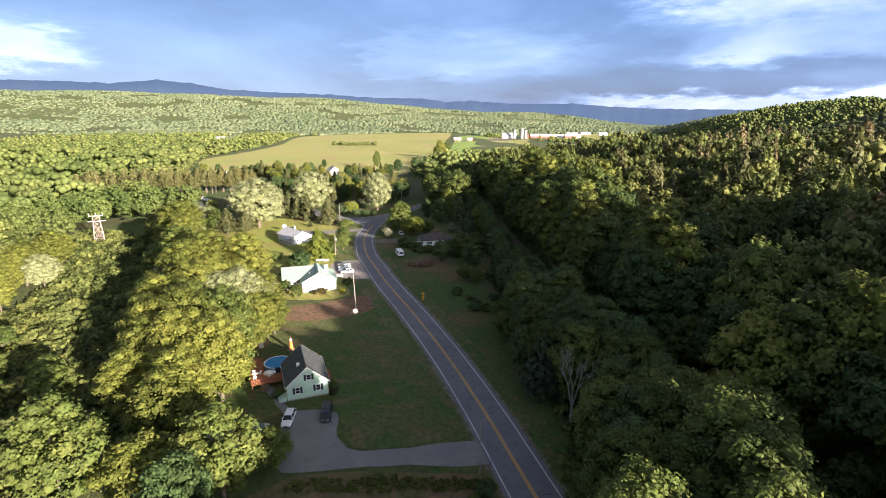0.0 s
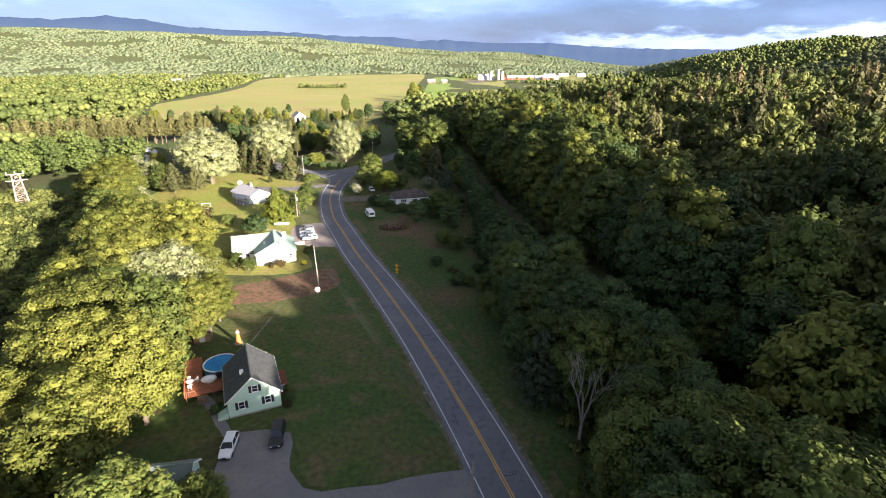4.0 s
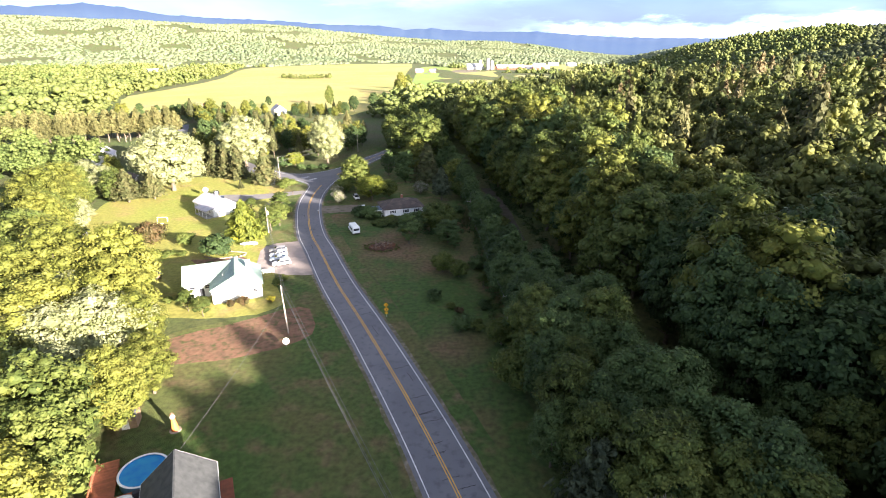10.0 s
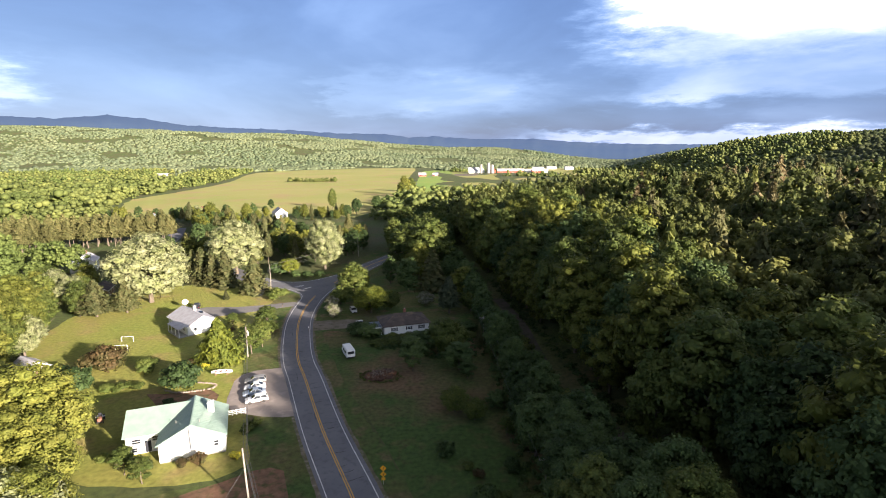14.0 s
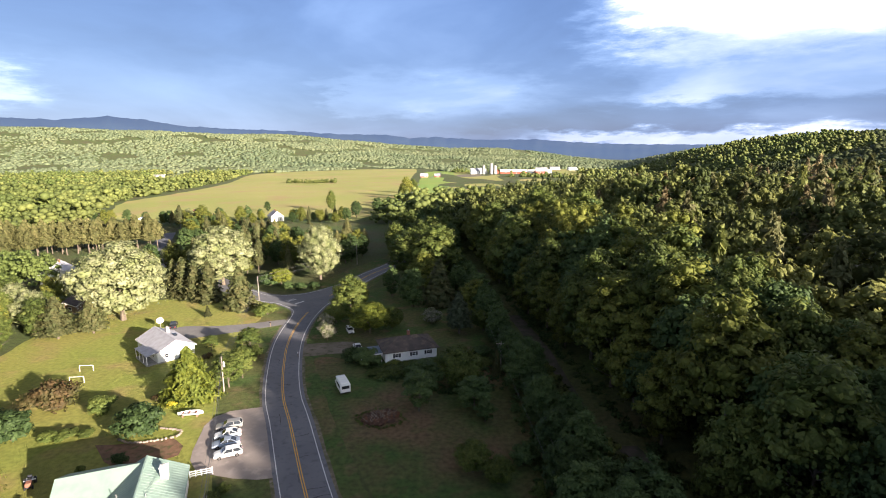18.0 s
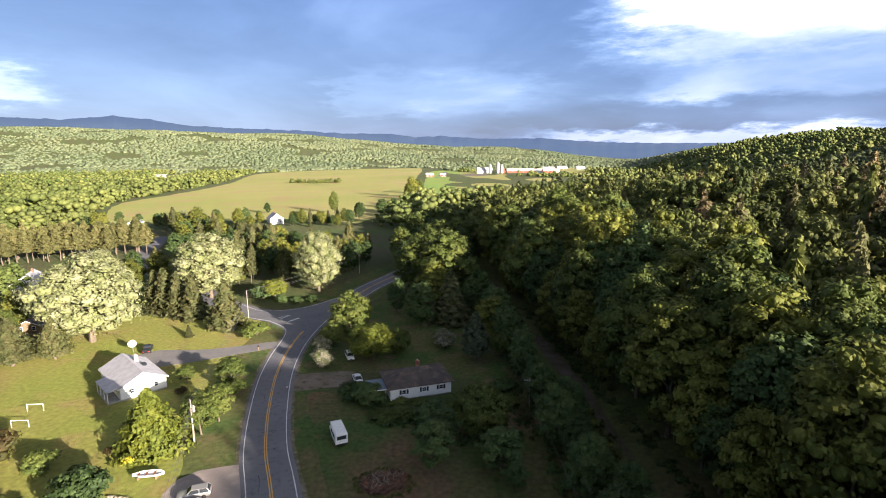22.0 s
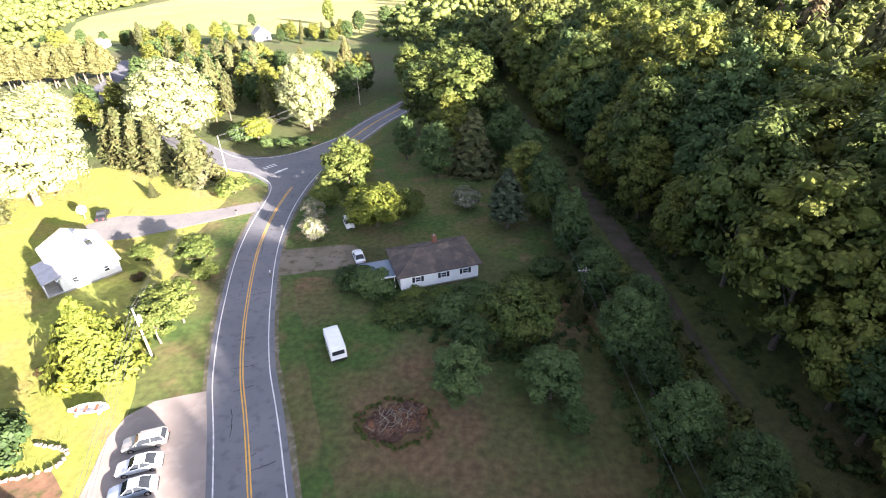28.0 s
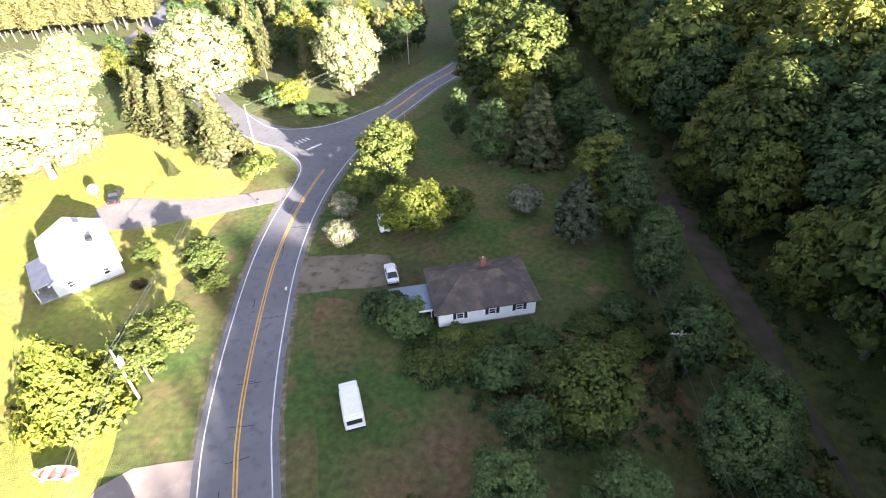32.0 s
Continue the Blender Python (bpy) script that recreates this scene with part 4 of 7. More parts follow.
FIELDS = [[(-255, 440), (-170, 462), (-100, 470), (-56, 445), (-38, 560), (-15, 640), (60, 680), (150, 770), (270, 890), (345, 1050), (150, 1160), (60, 1420), (20, 1560), (0, 1750), (-60, 1840), (-130, 1870), (-240, 1850), (-300, 1715), (-415, 1590), (-470, 1360), (-372, 951), (-350, 719), (-340, 590)],
          [(-480, 980), (-550, 1200), (-640, 1500), (-720, 1930), (-830, 1900), (-690, 1480), (-600, 1160), (-560, 980)],
          [(40, 1180), (40, 1420), (360, 1420), (380, 1180)], [(270, 1420), (270, 1730), (560, 1730), (500, 1420)], *[p for _, p in MEADOWS]]
MID = [(-1000, 380), (-420, 440), (-258, 470), (-150, 500), (-100, 500), (-40, 430), (0, 430), (30, 520), (80, 640), (140, 760), (600, 760), (900, 1200), (900, 1500), (-1000, 1500)]
holes = FIELDS + [[(-200, 420), (-60, 420), (-60, 480), (-250, 470)]]
mid = scatter(MID, 13, 21, holes, 0.6)
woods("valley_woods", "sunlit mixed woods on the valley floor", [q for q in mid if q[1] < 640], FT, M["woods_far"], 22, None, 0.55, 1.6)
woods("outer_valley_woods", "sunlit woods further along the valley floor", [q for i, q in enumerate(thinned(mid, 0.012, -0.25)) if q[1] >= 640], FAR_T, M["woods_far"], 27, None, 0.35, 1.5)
GAP_W = [(-345, 300), (-262, 326), (-254, 440), (-330, 590), (-352, 719), (-372, 900), (-450, 900), (-450, 440), (-800, 400), (-800, 300)]
woods("riverside_woods", "sunlit woods between the pines and the hay field", scatter(GAP_W, 12, 77, FIELDS[-1:], 0.5), FT, M["woods_far"], 78, None, 0.55, 1.5)
FARW = [(-3400, 1500), (1000, 1500), (1300, 2600), (1100, 3700), (-3000, 3700)]
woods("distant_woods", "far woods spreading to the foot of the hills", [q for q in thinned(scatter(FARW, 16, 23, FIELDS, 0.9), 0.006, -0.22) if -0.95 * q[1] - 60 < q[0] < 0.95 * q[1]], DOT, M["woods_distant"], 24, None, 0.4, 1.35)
EASTFAR = [(420, -60), (420, 760), (600, 760), (900, 1200), (900, 1500), (1400, 2200), (1500, 300), (900, -60)]
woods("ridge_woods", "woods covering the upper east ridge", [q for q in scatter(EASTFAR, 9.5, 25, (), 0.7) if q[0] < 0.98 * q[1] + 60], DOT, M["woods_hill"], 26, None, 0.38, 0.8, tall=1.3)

# blue ridges closing the valley
RIDGE = [(-62, 190), (-52, 250), (-44, 285), (-38, 290), (-35, 285), (-31, 320), (-28, 300), (-25, 262), (-21, 248), (-15, 235), (-10, 212), (-5, 208), (-2.5, 180), (0, 190), (5, 165), (11, 165), (15, 140), (20, 120), (30, 110)]
az = np.radians(np.arange(-62, 30.01, 0.25))
hh = np.interp(np.degrees(az), [a for a, _ in RIDGE], [b for _, b in RIDGE])
hh += np.array([7 * noise.noise((a * 60, 0, 0)) + 4 * noise.noise((a * 160, 1, 0)) for a in az])
rv, rf = [], []
for i, a in enumerate(az):
    for d, q in ((4150, 0.0), (4300, 0.55), (4480, 1.0), (4700, 0.6)):
        rv.append((math.sin(a) * d, math.cos(a) * d, 0 if q == 0 else hh[i] * q))
for i in range(len(az) - 1):
    for k in range(3):
        o = 4 * i + k
        rf.append((o, o + 4, o + 5, o + 1))
# dark blue base plus a faint emission paints the distance haze on the ridges
M["ridge"] = material("ridge_woods_haze_glow", (0.012, 0.02, 0.03), 0.95, alt=(0.02, 0.03, 0.034), scale=0.004, detail=8)
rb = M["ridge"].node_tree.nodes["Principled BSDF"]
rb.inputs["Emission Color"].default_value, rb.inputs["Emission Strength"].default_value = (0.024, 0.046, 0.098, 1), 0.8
tagged(mesh_ob("backdrop", rv, rf, M["ridge"], smooth=True), "wooded ridges closing the valley, blue haze put into their glow", "hills", kind="structure")

# ---- lawns, drives and beds ----
strip("roadside_grass", near, -13, 8.5, M["lawn"], "mown grass verge along both sides of the road", "grass verge", z1=0.015, wob=0.5)
patch("lawn", [(1.0, 60.5), (-14, 57), (-18.8, 59.4), (-21.2, 66), (-29, 68.5), (-40, 60), (-50, 70), (-52, 95), (-56, 112), (-48, 121), (-27, 127), (-19, 117), (-8.5, 92), (-1, 72)], M["lawn"], "shaded front lawn with dry patches beside the road", "lawn")
patch("verge", [(6, 52), (-14, 51.6), (-26, 49), (-30, 40), (-10, 30), (12, 30)], M["dry"], "dry grass verge below the driveway", "verge")
patch("east_meadow", [(16, 55), (10.5, 76), (2.5, 98), (-11, 132), (-24, 161), (-32, 184), (-34, 193), (-20, 190), (2, 189), (12, 180), (22, 150), (24, 130), (14, 112), (12, 100), (19, 62)], M["meadow"], "rough mown meadow with bare brown patches along the road", "lawn")
patch("house_yard", [(-38, 202), (-28, 203), (-5, 200), (8, 200), (6, 250), (-18, 262), (-34, 250), (-39, 230)], M["lawn"], "shaded grass yard round the house", "lawn")
patch("west_lawn", [(-30, 143), (-38, 160), (-46, 185), (-50.5, 206), (-52, 226), (-62, 241), (-80, 250), (-108, 240), (-116, 215), (-108, 180), (-88, 152), (-66, 128), (-38, 126)], M["lawn_sun_painted"], "lawn round the white houses, sunlight put into its colour", "lawn", z=0.012)
patch("driveway", [(3.5, 60.2), (-8, 57.8), (-15.5, 56.6), (-19, 58.5), (-20.8, 62), (-22, 67.2), (-29.6, 67.2), (-30.2, 62), (-29, 55), (-26, 51), (-14, 52.9), (-4, 53.6), (5, 54.3)], M["drive"], "grey asphalt driveway in front of the cottage", "driveway", z=0.045)
patch("garden_plot", [(-50, 107.5), (-34, 111), (-25, 118), (-26.5, 125), (-30, 129), (-40, 123), (-52, 116)], M["soil"], "bare brown vegetable plot", "garden", z=0.035)
patch("parking", [(-46.2, 153), (-43.5, 147.5), (-30.5, 145), (-33, 153), (-37, 162), (-39, 168), (-47.5, 164)], M["sand"], "sandy gravel parking area beside the road", "parking", z=0.04)
patch("west_driveway", [(-49.5, 218), (-60, 212.5), (-72, 207), (-78, 207.5), (-82.5, 213), (-78, 217), (-68, 217), (-58, 219.5), (-50.5, 222.5)], M["drive"], "grey driveway crossing the sunlit lawn", "driveway", z=0.045, wob=0.1)
patch("east_driveway", [(-41, 201.5), (-34, 202.5), (-26.5, 203), (-25, 196.5), (-32, 195), (-39.5, 193.5)], M["gravel"], "gravel driveway with worn patches", "driveway", z=0.04, wob=0.15)
patch("flower_bed", [(-64, 155), (-58, 155.4), (-51.4, 157), (-48.2, 151.5), (-57, 148.6)], M["soil"], "brown earth bed behind the house", "garden", z=0.035)
TRAIL = spline([(trail_x(y), y) for y in (-100, -40, 20, 80, 130, 172, 215, 260, 300, 330, 360, 400)])
strip("trail", TRAIL, -1.9, 1.9, M["trail"], "dark cinder trail through the woods", "trail", z1=0.03, wob=0.2)

# ---- building parts ----
def window(root, x, y, z, w, h, face, shutters=True):
    """A sash window with frame, glass, sill and shutters on a wall. face: the way it looks, in degrees from -y."""
    holder = new("window")
    holder.parent = root
    holder.matrix_basis = spot(x, y, face, 1.0, z)
    bm = bmesh.new()
    t = 0.10
    for a in ((-w / 2, -0.05, -h / 2, -w / 2 + t, 0.03, h / 2), (w / 2 - t, -0.05, -h / 2, w / 2, 0.03, h / 2), (-w / 2, -0.05, h / 2 - t, w / 2, 0.03, h / 2),
              (-w / 2, -0.05, -h / 2, w / 2, 0.03, -h / 2 + t), (-w / 2, -0.045, -0.03, w / 2, 0.03, 0.03)):
        box(bm, *a)
    part("frame", bm, M["trim"], holder)
    part("pane", boxed(-w / 2 + t, -0.025, 0.03, w / 2 - t, 0.03, h / 2 - t), M["glass"], holder)
    part("pane", boxed(-w / 2 + t, -0.025, -h / 2 + t, w / 2 - t, 0.03, -0.03), M["glass"], holder)
    part("sill", boxed(-w / 2 - 0.05, -0.10, -h / 2 - 0.06, w / 2 + 0.05, 0.03, -h / 2), M["trim"], holder)
    if shutters:
        for s in (-1, 1):
            bm = bmesh.new()
            c = s * (w / 2 + 0.22)
            box(bm, c - 0.2, -0.06, -h / 2, c + 0.2, 0.02, h / 2, bevel=0.01)
            part("shutter", bm, M["shutter"], holder, "black wooden shutter")
    return holder


def door(root, x, y, z, face, w=0.95, h=2.05, mat="trim"):
    holder = new("door")
    holder.parent = root
    holder.matrix_basis = spot(x, y, face, 1.0, z)
    bm = boxed(-w / 2, -0.04, 0, w / 2, 0.02, h, bevel=0.01)
    for zz in (0.25, 1.15):
        box(bm, -w / 2 + 0.14, -0.05, zz, w / 2 - 0.14, -0.03, zz + 0.7)
    part("leaf", bm, M[mat], holder)
    bm = bmesh.new()
    box(bm, -w / 2 - 0.1, -0.06, 0, -w / 2, 0.03, h + 0.1)
    box(bm, w / 2, -0.06, 0, w / 2 + 0.1, 0.03, h + 0.1)
    box(bm, -w / 2, -0.06, h, w / 2, 0.03, h + 0.1)
    part("frame", bm, M["trim"], holder)
    part("handle", boxed(w / 2 - 0.14, -0.09, 1.0, w / 2 - 0.08, -0.04, 1.06), M["chrome"], holder)
    return holder


def gable_house_shell(root, w, d, eave, apex, wall, roof, over=0.35, x0=0.0, y0=0.0, gable_front=True, trim=True, lap=0.28):
    """Walls with both gables, foundation, two roof slabs with trim. Front gable in the plane y = y0, ridge along y."""
    bm = bmesh.new()
    lo, t = 0.35, 0.2
    pts = [(-w / 2, lo), (w / 2, lo), (w / 2, eave), (0, apex), (-w / 2, eave)]
    for ya, yb in ((0, t), (d - t, d)):
        a = [bm.verts.new((x0 + x, y0 + ya, z)) for x, z in pts]
        b = [bm.verts.new((x0 + x, y0 + yb, z)) for x, z in pts]
        bm.faces.new(a)
        bm.faces.new(b[::-1])
        for i in range(5):
            j = (i + 1) % 5
            bm.faces.new((a[i], b[i], b[j], a[j]))
    box(bm, x0 - w / 2, y0 + t, lo, x0 - w / 2 + t, y0 + d - t, eave)
    box(bm, x0 + w / 2 - t, y0 + t, lo, x0 + w / 2, y0 + d - t, eave)
    bmesh.ops.recalc_face_normals(bm, faces=bm.faces)
    part("wall", bm, wall, root)
    # overlapping boards of the siding on the front gable
    bm = bmesh.new()
    z = lo
    while z < apex - 0.3:
        half = w / 2 - 0.01 if z + lap < eave else (w / 2) * (apex - z - lap) / (apex - eave)
        if half > 0.1:
            a = [bm.verts.new(p) for p in ((x0 - half, y0 - 0.035, z), (x0 + half, y0 - 0.035, z), (x0 + half, y0 - 0.008, z + lap), (x0 - half, y0 - 0.008, z + lap))]
            bm.faces.new(a)
            b = [bm.verts.new(p) for p in ((x0 - half, y0 - 0.035, z), (x0 - half, y0, z), (x0 + half, y0, z), (x0 + half, y0 - 0.035, z))]
            bm.faces.new(b)
        z += lap
    for sx in (-1, 1):
        z = lo
        while z + lap < eave:
            xa, xb = x0 + sx * (w / 2 + 0.035), x0 + sx * (w / 2 + 0.008)
            bm.faces.new([bm.verts.new(p) for p in ((xa, y0, z), (xa, y0 + d, z), (xb, y0 + d, z + lap), (xb, y0, z + lap))])
            z += lap
    part("siding", bm, wall, root)
    part("foundation", boxed(x0 - w / 2 + 0.05, y0 + 0.05, -0.4, x0 + w / 2 - 0.05, y0 + d - 0.05, lo), M["concrete"], root)
    slope = (apex - eave) / (w / 2)
    n = Vector((-slope, 0, 1)).normalized()
    for s in (-1, 1):
        bm = bmesh.new()
        xe, ze = s * (w / 2 + over), eave - over * slope
        c = [(0, apex), (xe, ze), (xe, ze + 0.16), (0, apex + 0.18)]
        a = [bm.verts.new((x0 + x, y0 - over, z)) for x, z in c]
        b = [bm.verts.new((x0 + x, y0 + d + over, z)) for x, z in c]
        bm.faces.new(a)
        bm.faces.new(b[::-1])
        for i in range(4):
            j = (i + 1) % 4
            bm.faces.new((a[i], b[i], b[j], a[j]))
        bmesh.ops.recalc_face_normals(bm, faces=bm.faces)
        part("roof", bm, roof, root)
        if trim:
            bm = bmesh.new()
            for yy in (y0 - over - 0.03, y0 + d + over):
                c2 = [(0, apex - 0.05), (xe, ze - 0.07), (xe, ze + 0.165), (0, apex + 0.185)]
                a = [bm.verts.new((x0 + x, yy, z)) for x, z in c2]
                b = [bm.verts.new((x0 + x, yy + 0.03, z)) for x, z in c2]
                bm.faces.new(a)
                bm.faces.new(b[::-1])
                for i in range(4):
                    j = (i + 1) % 4
                    bm.faces.new((a[i], b[i], b[j], a[j]))
            box(bm, min(x0 + xe, x0 + xe + s * 0.03), y0 - over, ze - 0.07, max(x0 + xe, x0 + xe + s * 0.03), y0 + d + over, ze + 0.165)
            bmesh.ops.recalc_face_normals(bm, faces=bm.faces)
            part("roof_trim", bm, M["trim"], root, "white painted eave board")
    part("ridge_cap", boxed(x0 - 0.14, y0 - over, apex + 0.13, x0 + 0.14, y0 + d + over, apex + 0.21, bevel=0.03), roof, root)


def chimney(root, x, y, z0, z1, s=0.7, mat="brick"):
    bm = boxed(x - s / 2, y - s / 2, z0, x + s / 2, y + s / 2, z1, bevel=0.02)
    box(bm, x - s / 2 - 0.06, y - s / 2 - 0.06, z1 - 0.15, x + s / 2 + 0.06, y + s / 2 + 0.06, z1 - 0.03)
    c = part("chimney", bm, M[mat], root, "brick chimney stack" if mat == "brick" else "pale masonry chimney stack")
    part("flue", tubed((x, y, z1), (x, y, z1 + 0.25), 0.14, n=10), M["concrete"], c)
    return c


# ---- green cottage with its pool deck ----
COT = spot(-28.6, 71.7, 24)
cottage = base("house", COT, "mint-green clapboard cottage with dark shingle roof", "house")
gable_house_shell(cottage, 7.6, 10.0, 3.15, 6.4, M["mint"], M["shingle_dark"])
for x, z in ((-1.9, 1.95), (1.9, 1.95), (0.25, 4.35)):
    window(cottage, x, -0.02, z, 0.95, 1.3 if z < 3 else 1.15, 0)
for y in (2.2, 6.8):
    window(cottage, 3.82, y, 1.95, 0.95, 1.3, 90)
    window(cottage, -3.82, y, 1.95, 0.95, 1.3, -90)
door(cottage, 3.85, 4.6, 0.36, 90)
skyl = part("skylight", boxed(-1.55, 3.0, 5.05, -0.85, 3.9, 5.75, bevel=0.03), M["trim"], cottage)
part("pane", boxed(-1.62, 3.08, 5.35, -1.5, 3.82, 5.62), M["glass"], skyl)
# bulkhead over the cellar stairs on the gable side
bm = bmesh.new()
a = [(-5.4, 0.1), (-3.9, 0.1), (-3.9, 1.7), (-5.4, 1.7)]
lo_v = [bm.verts.new((x, y, -0.1)) for x, y in a]
hi_v = [bm.verts.new((x, y, 0.35 if x < -5 else 1.15)) for x, y in a]
bm.faces.new(hi_v)
for i in range(4):
    j = (i + 1) % 4
    bm.faces.new((lo_v[i], lo_v[j], hi_v[j], hi_v[i]))
bmesh.ops.recalc_face_normals(bm, faces=bm.faces)
part("cellar_bulkhead", bm, M["mint"], cottage)
part("front_step", boxed(3.85, 3.9, -0.1, 5.2, 5.4, 0.3, bevel=0.02), M["concrete"], cottage)

bed = part("mulch_bed", boxed(3.95, 0.6, -0.15, 5.5, 10.2, 0.07, bevel=0.05), M["mulch"])
bed.matrix_basis = COT
tagged(bed, "red mulch bed along the cottage wall", "garden bed", kind="structure")
deck = base("pool_deck", COT @ Matrix.Translation((-7.2, 12.2, 0)), "red-stained wooden deck round the swimming pool", "deck")
for k in range(44):
    y = -5.4 + k * 0.27
    x0, x1 = -2.8, 3.3
    if y > -0.4:
        x0, x1 = -2.9, -0.25
    part("plank", boxed(x0, y, 0.92, x1, y + 0.25, 0.98), M["deck"], deck)
bm = bmesh.new()
for x in (-2.6, -0.6, 1.4, 3.1):
    for y in (-5.2, -2.8, -0.6):
        box(bm, x - 0.07, y - 0.07, -0.2, x + 0.07, y + 0.07, 0.92)
for y in (2.8, 6.0):
    box(bm, -2.8, y, -0.2, -2.66, y + 0.14, 0.92)
    box(bm, -0.5, y, -0.2, -0.36, y + 0.14, 0.92)
part("post", bm, M["deck"], deck)
bm = bmesh.new()
for x0, y0, x1, y1 in ((-2.8, -5.4, -1.2, -5.4), (0.6, -5.4, 3.2, -5.4), (-2.8, -5.4, -2.8, 6.4)):
    n = int(math.hypot(x1 - x0, y1 - y0) / 0.3)
    for k in range(n + 1):
        x, y = x0 + (x1 - x0) * k / n, y0 + (y1 - y0) * k / n
        box(bm, x - 0.025, y - 0.025, 0.95, x + 0.025, y + 0.025, 1.9)
    box(bm, min(x0, x1) - 0.05, min(y0, y1) - 0.05, 1.87, max(x0, x1) + 0.05, max(y0, y1) + 0.05, 1.95)
part("railing", bm, M["deck"], deck)
for k in range(4):
    part("step", boxed(-1.1, -5.5 - 0.3 * (k + 1), 0.72 - 0.22 * k, 0.5, -5.4 - 0.3 * k, 0.78 - 0.22 * k), M["wood"], deck)

pool = base("swimming_pool", COT @ Matrix.Translation((-4.45, 14.8, 0)), "round above-ground pool filled with blue water", "pool")
bm = bmesh.new()
for k in range(32):
    a0, a1 = 6.2832 * k / 32, 6.2832 * (k + 1) / 32
    q = [(math.cos(t) * r, math.sin(t) * r) for t, r in ((a0, 2.75), (a1, 2.75), (a1, 2.85), (a0, 2.85))]
    poly(bm, q, -0.1, 1.25)
part("wall", bm, M["pool_wall"], pool)
bm = bmesh.new()
for k in range(32):
    a0, a1 = 6.2832 * k / 32, 6.2832 * (k + 1) / 32
    q = [(math.cos(t) * r, math.sin(t) * r) for t, r in ((a0, 2.68), (a1, 2.68), (a1, 2.95), (a0, 2.95))]
    poly(bm, q, 1.25, 1.31)
part("rim", bm, M["trim"], pool)
part("water", tubed((0, 0, 0.3), (0, 0, 1.12), 2.75, n=32), M["water"], pool)

for x, y, h, m in ((-8.3, 11.0, 0.75, "white_paint"), (-9.3, 9.0, 0.7, "trim"), (-9.4, 11.8, 0.7, "trim")):
    ch = base("patio_chair", COT @ Matrix.Translation((x, y, 0.98)) @ Euler((0, 0, x)).to_matrix().to_4x4(), "white plastic patio chair on the deck", "chair", "patio chairs")
    part("seat", boxed(-0.28, -0.26, 0.38, 0.28, 0.26, 0.44, bevel=0.03), M["trim"], ch)
    part("backrest", boxed(-0.28, 0.22, 0.42, 0.28, 0.28, 0.92, bevel=0.03), M["trim"], ch)
    for sx in (-0.24, 0.2):
        for sy in (-0.24, 0.2):
            part("leg", boxed(sx, sy, 0, sx + 0.05, sy + 0.05, 0.4), M["trim"], ch)
tb = base("patio_table", COT @ Matrix.Translation((-9.2, 10.3, 0.98)), "round white patio table on the deck", "table")
part("tabletop", tubed((0, 0, 0.68), (0, 0, 0.73), 0.6, n=20), M["trim"], tb)
part("leg", tubed((0, 0, 0), (0, 0, 0.68), 0.05), M["trim"], tb)
part("foot", tubed((0, 0, 0), (0, 0, 0.05), 0.3, n=12), M["trim"], tb)
gr = base("grill", COT @ Matrix.Translation((-4.8, 10.6, 0.98)), "black gas grill with closed lid on the deck", "grill")
part("cart", boxed(-0.5, -0.28, 0.05, 0.5, 0.28, 0.8, bevel=0.03), M["shutter"], gr)
bm = tubed((-0.45, 0, 0.85), (0.45, 0, 0.85), 0.3, n=14)
part("lid", bm, M["shutter"], gr)
cv = base("covered_tub", COT @ Matrix.Translation((-6.4, 10.4, 0.98)), "rounded object under a white cover on the deck", "covered tub")

bm = bmesh.new()
bmesh.ops.create_icosphere(bm, subdivisions=3, radius=1.0, matrix=Matrix.Translation((0, 0, 0.35)) @ Matrix.Diagonal((1.25, 0.75, 0.55, 1)))
for vv in bm.verts:
    vv.co.z = max(0.0, vv.co.z)
    vv.co += Vector((0, 0, 0.06 * noise.noise(vv.co * 3.0)))
part("cover", bm, M["white_paint"], cv, smooth=True)
part("hem", tubed((0, 0, 0.0), (0, 0, 0.06), 0.8, n=20), M["white_paint"], cv)

patch("garden_path", [(-38.8, 75.2), (-37, 73), (-34.6, 70), (-31.6, 66.4), (-30.6, 67.0), (-33.4, 70.8), (-36, 74), (-37.6, 75.8)], M["drive"], "narrow grey path from driveway to deck steps", "path", z=0.05, step=1.5, wob=0.1)

# ---- garage ----
GAR = spot(-31.2, 57.0, 100)
garage = base("garage", GAR, "small mint garage with dark green roof", "garage")
gable_house_shell(garage, 4.6, 8.0, 2.4, 4.0, M["mint"], M["shingle_green"], over=0.3)
door(garage, 0, -0.02, 0.1, 0, 2.4, 2.0)
window(garage, 0, -0.02, 3.0, 0.5, 0.5, 0, False)

# ---- white house with green metal roof ----
H2 = spot(-43.7, 131.9, 20)
house2 = base("house", H2, "white house with an L-shaped green metal roof", "house")
gable_house_shell(house2, 10.0, 10.4, 3.4, 6.0, M["white_paint"], M["green_metal"], over=0.4, trim=False)
wing = part("wing_wall", boxed(-10.5, 4.6, -0.3, -5.0, 14.4, 3.4), M["white_paint"], house2)
bm = bmesh.new()
for s, yo in ((-1, 4.2), (1, 14.8)):
    ze, zr, yr = 3.25, 5.75, 9.5
    c = [(yr, zr), (yo, ze), (yo, ze + 0.14), (yr, zr + 0.16)]
    a = [bm.verts.new((-10.9, y, z)) for y, z in c]
    b = [bm.verts.new((-0.6 if s < 0 or y == yr else -4.7, y, z)) for y, z in c]
    bm.faces.new(a)
    bm.faces.new(b[::-1])
    for i in range(4):
        j = (i + 1) % 4
        bm.faces.new((a[i], b[i], b[j], a[j]))
bmesh.ops.recalc_face_normals(bm, faces=bm.faces)
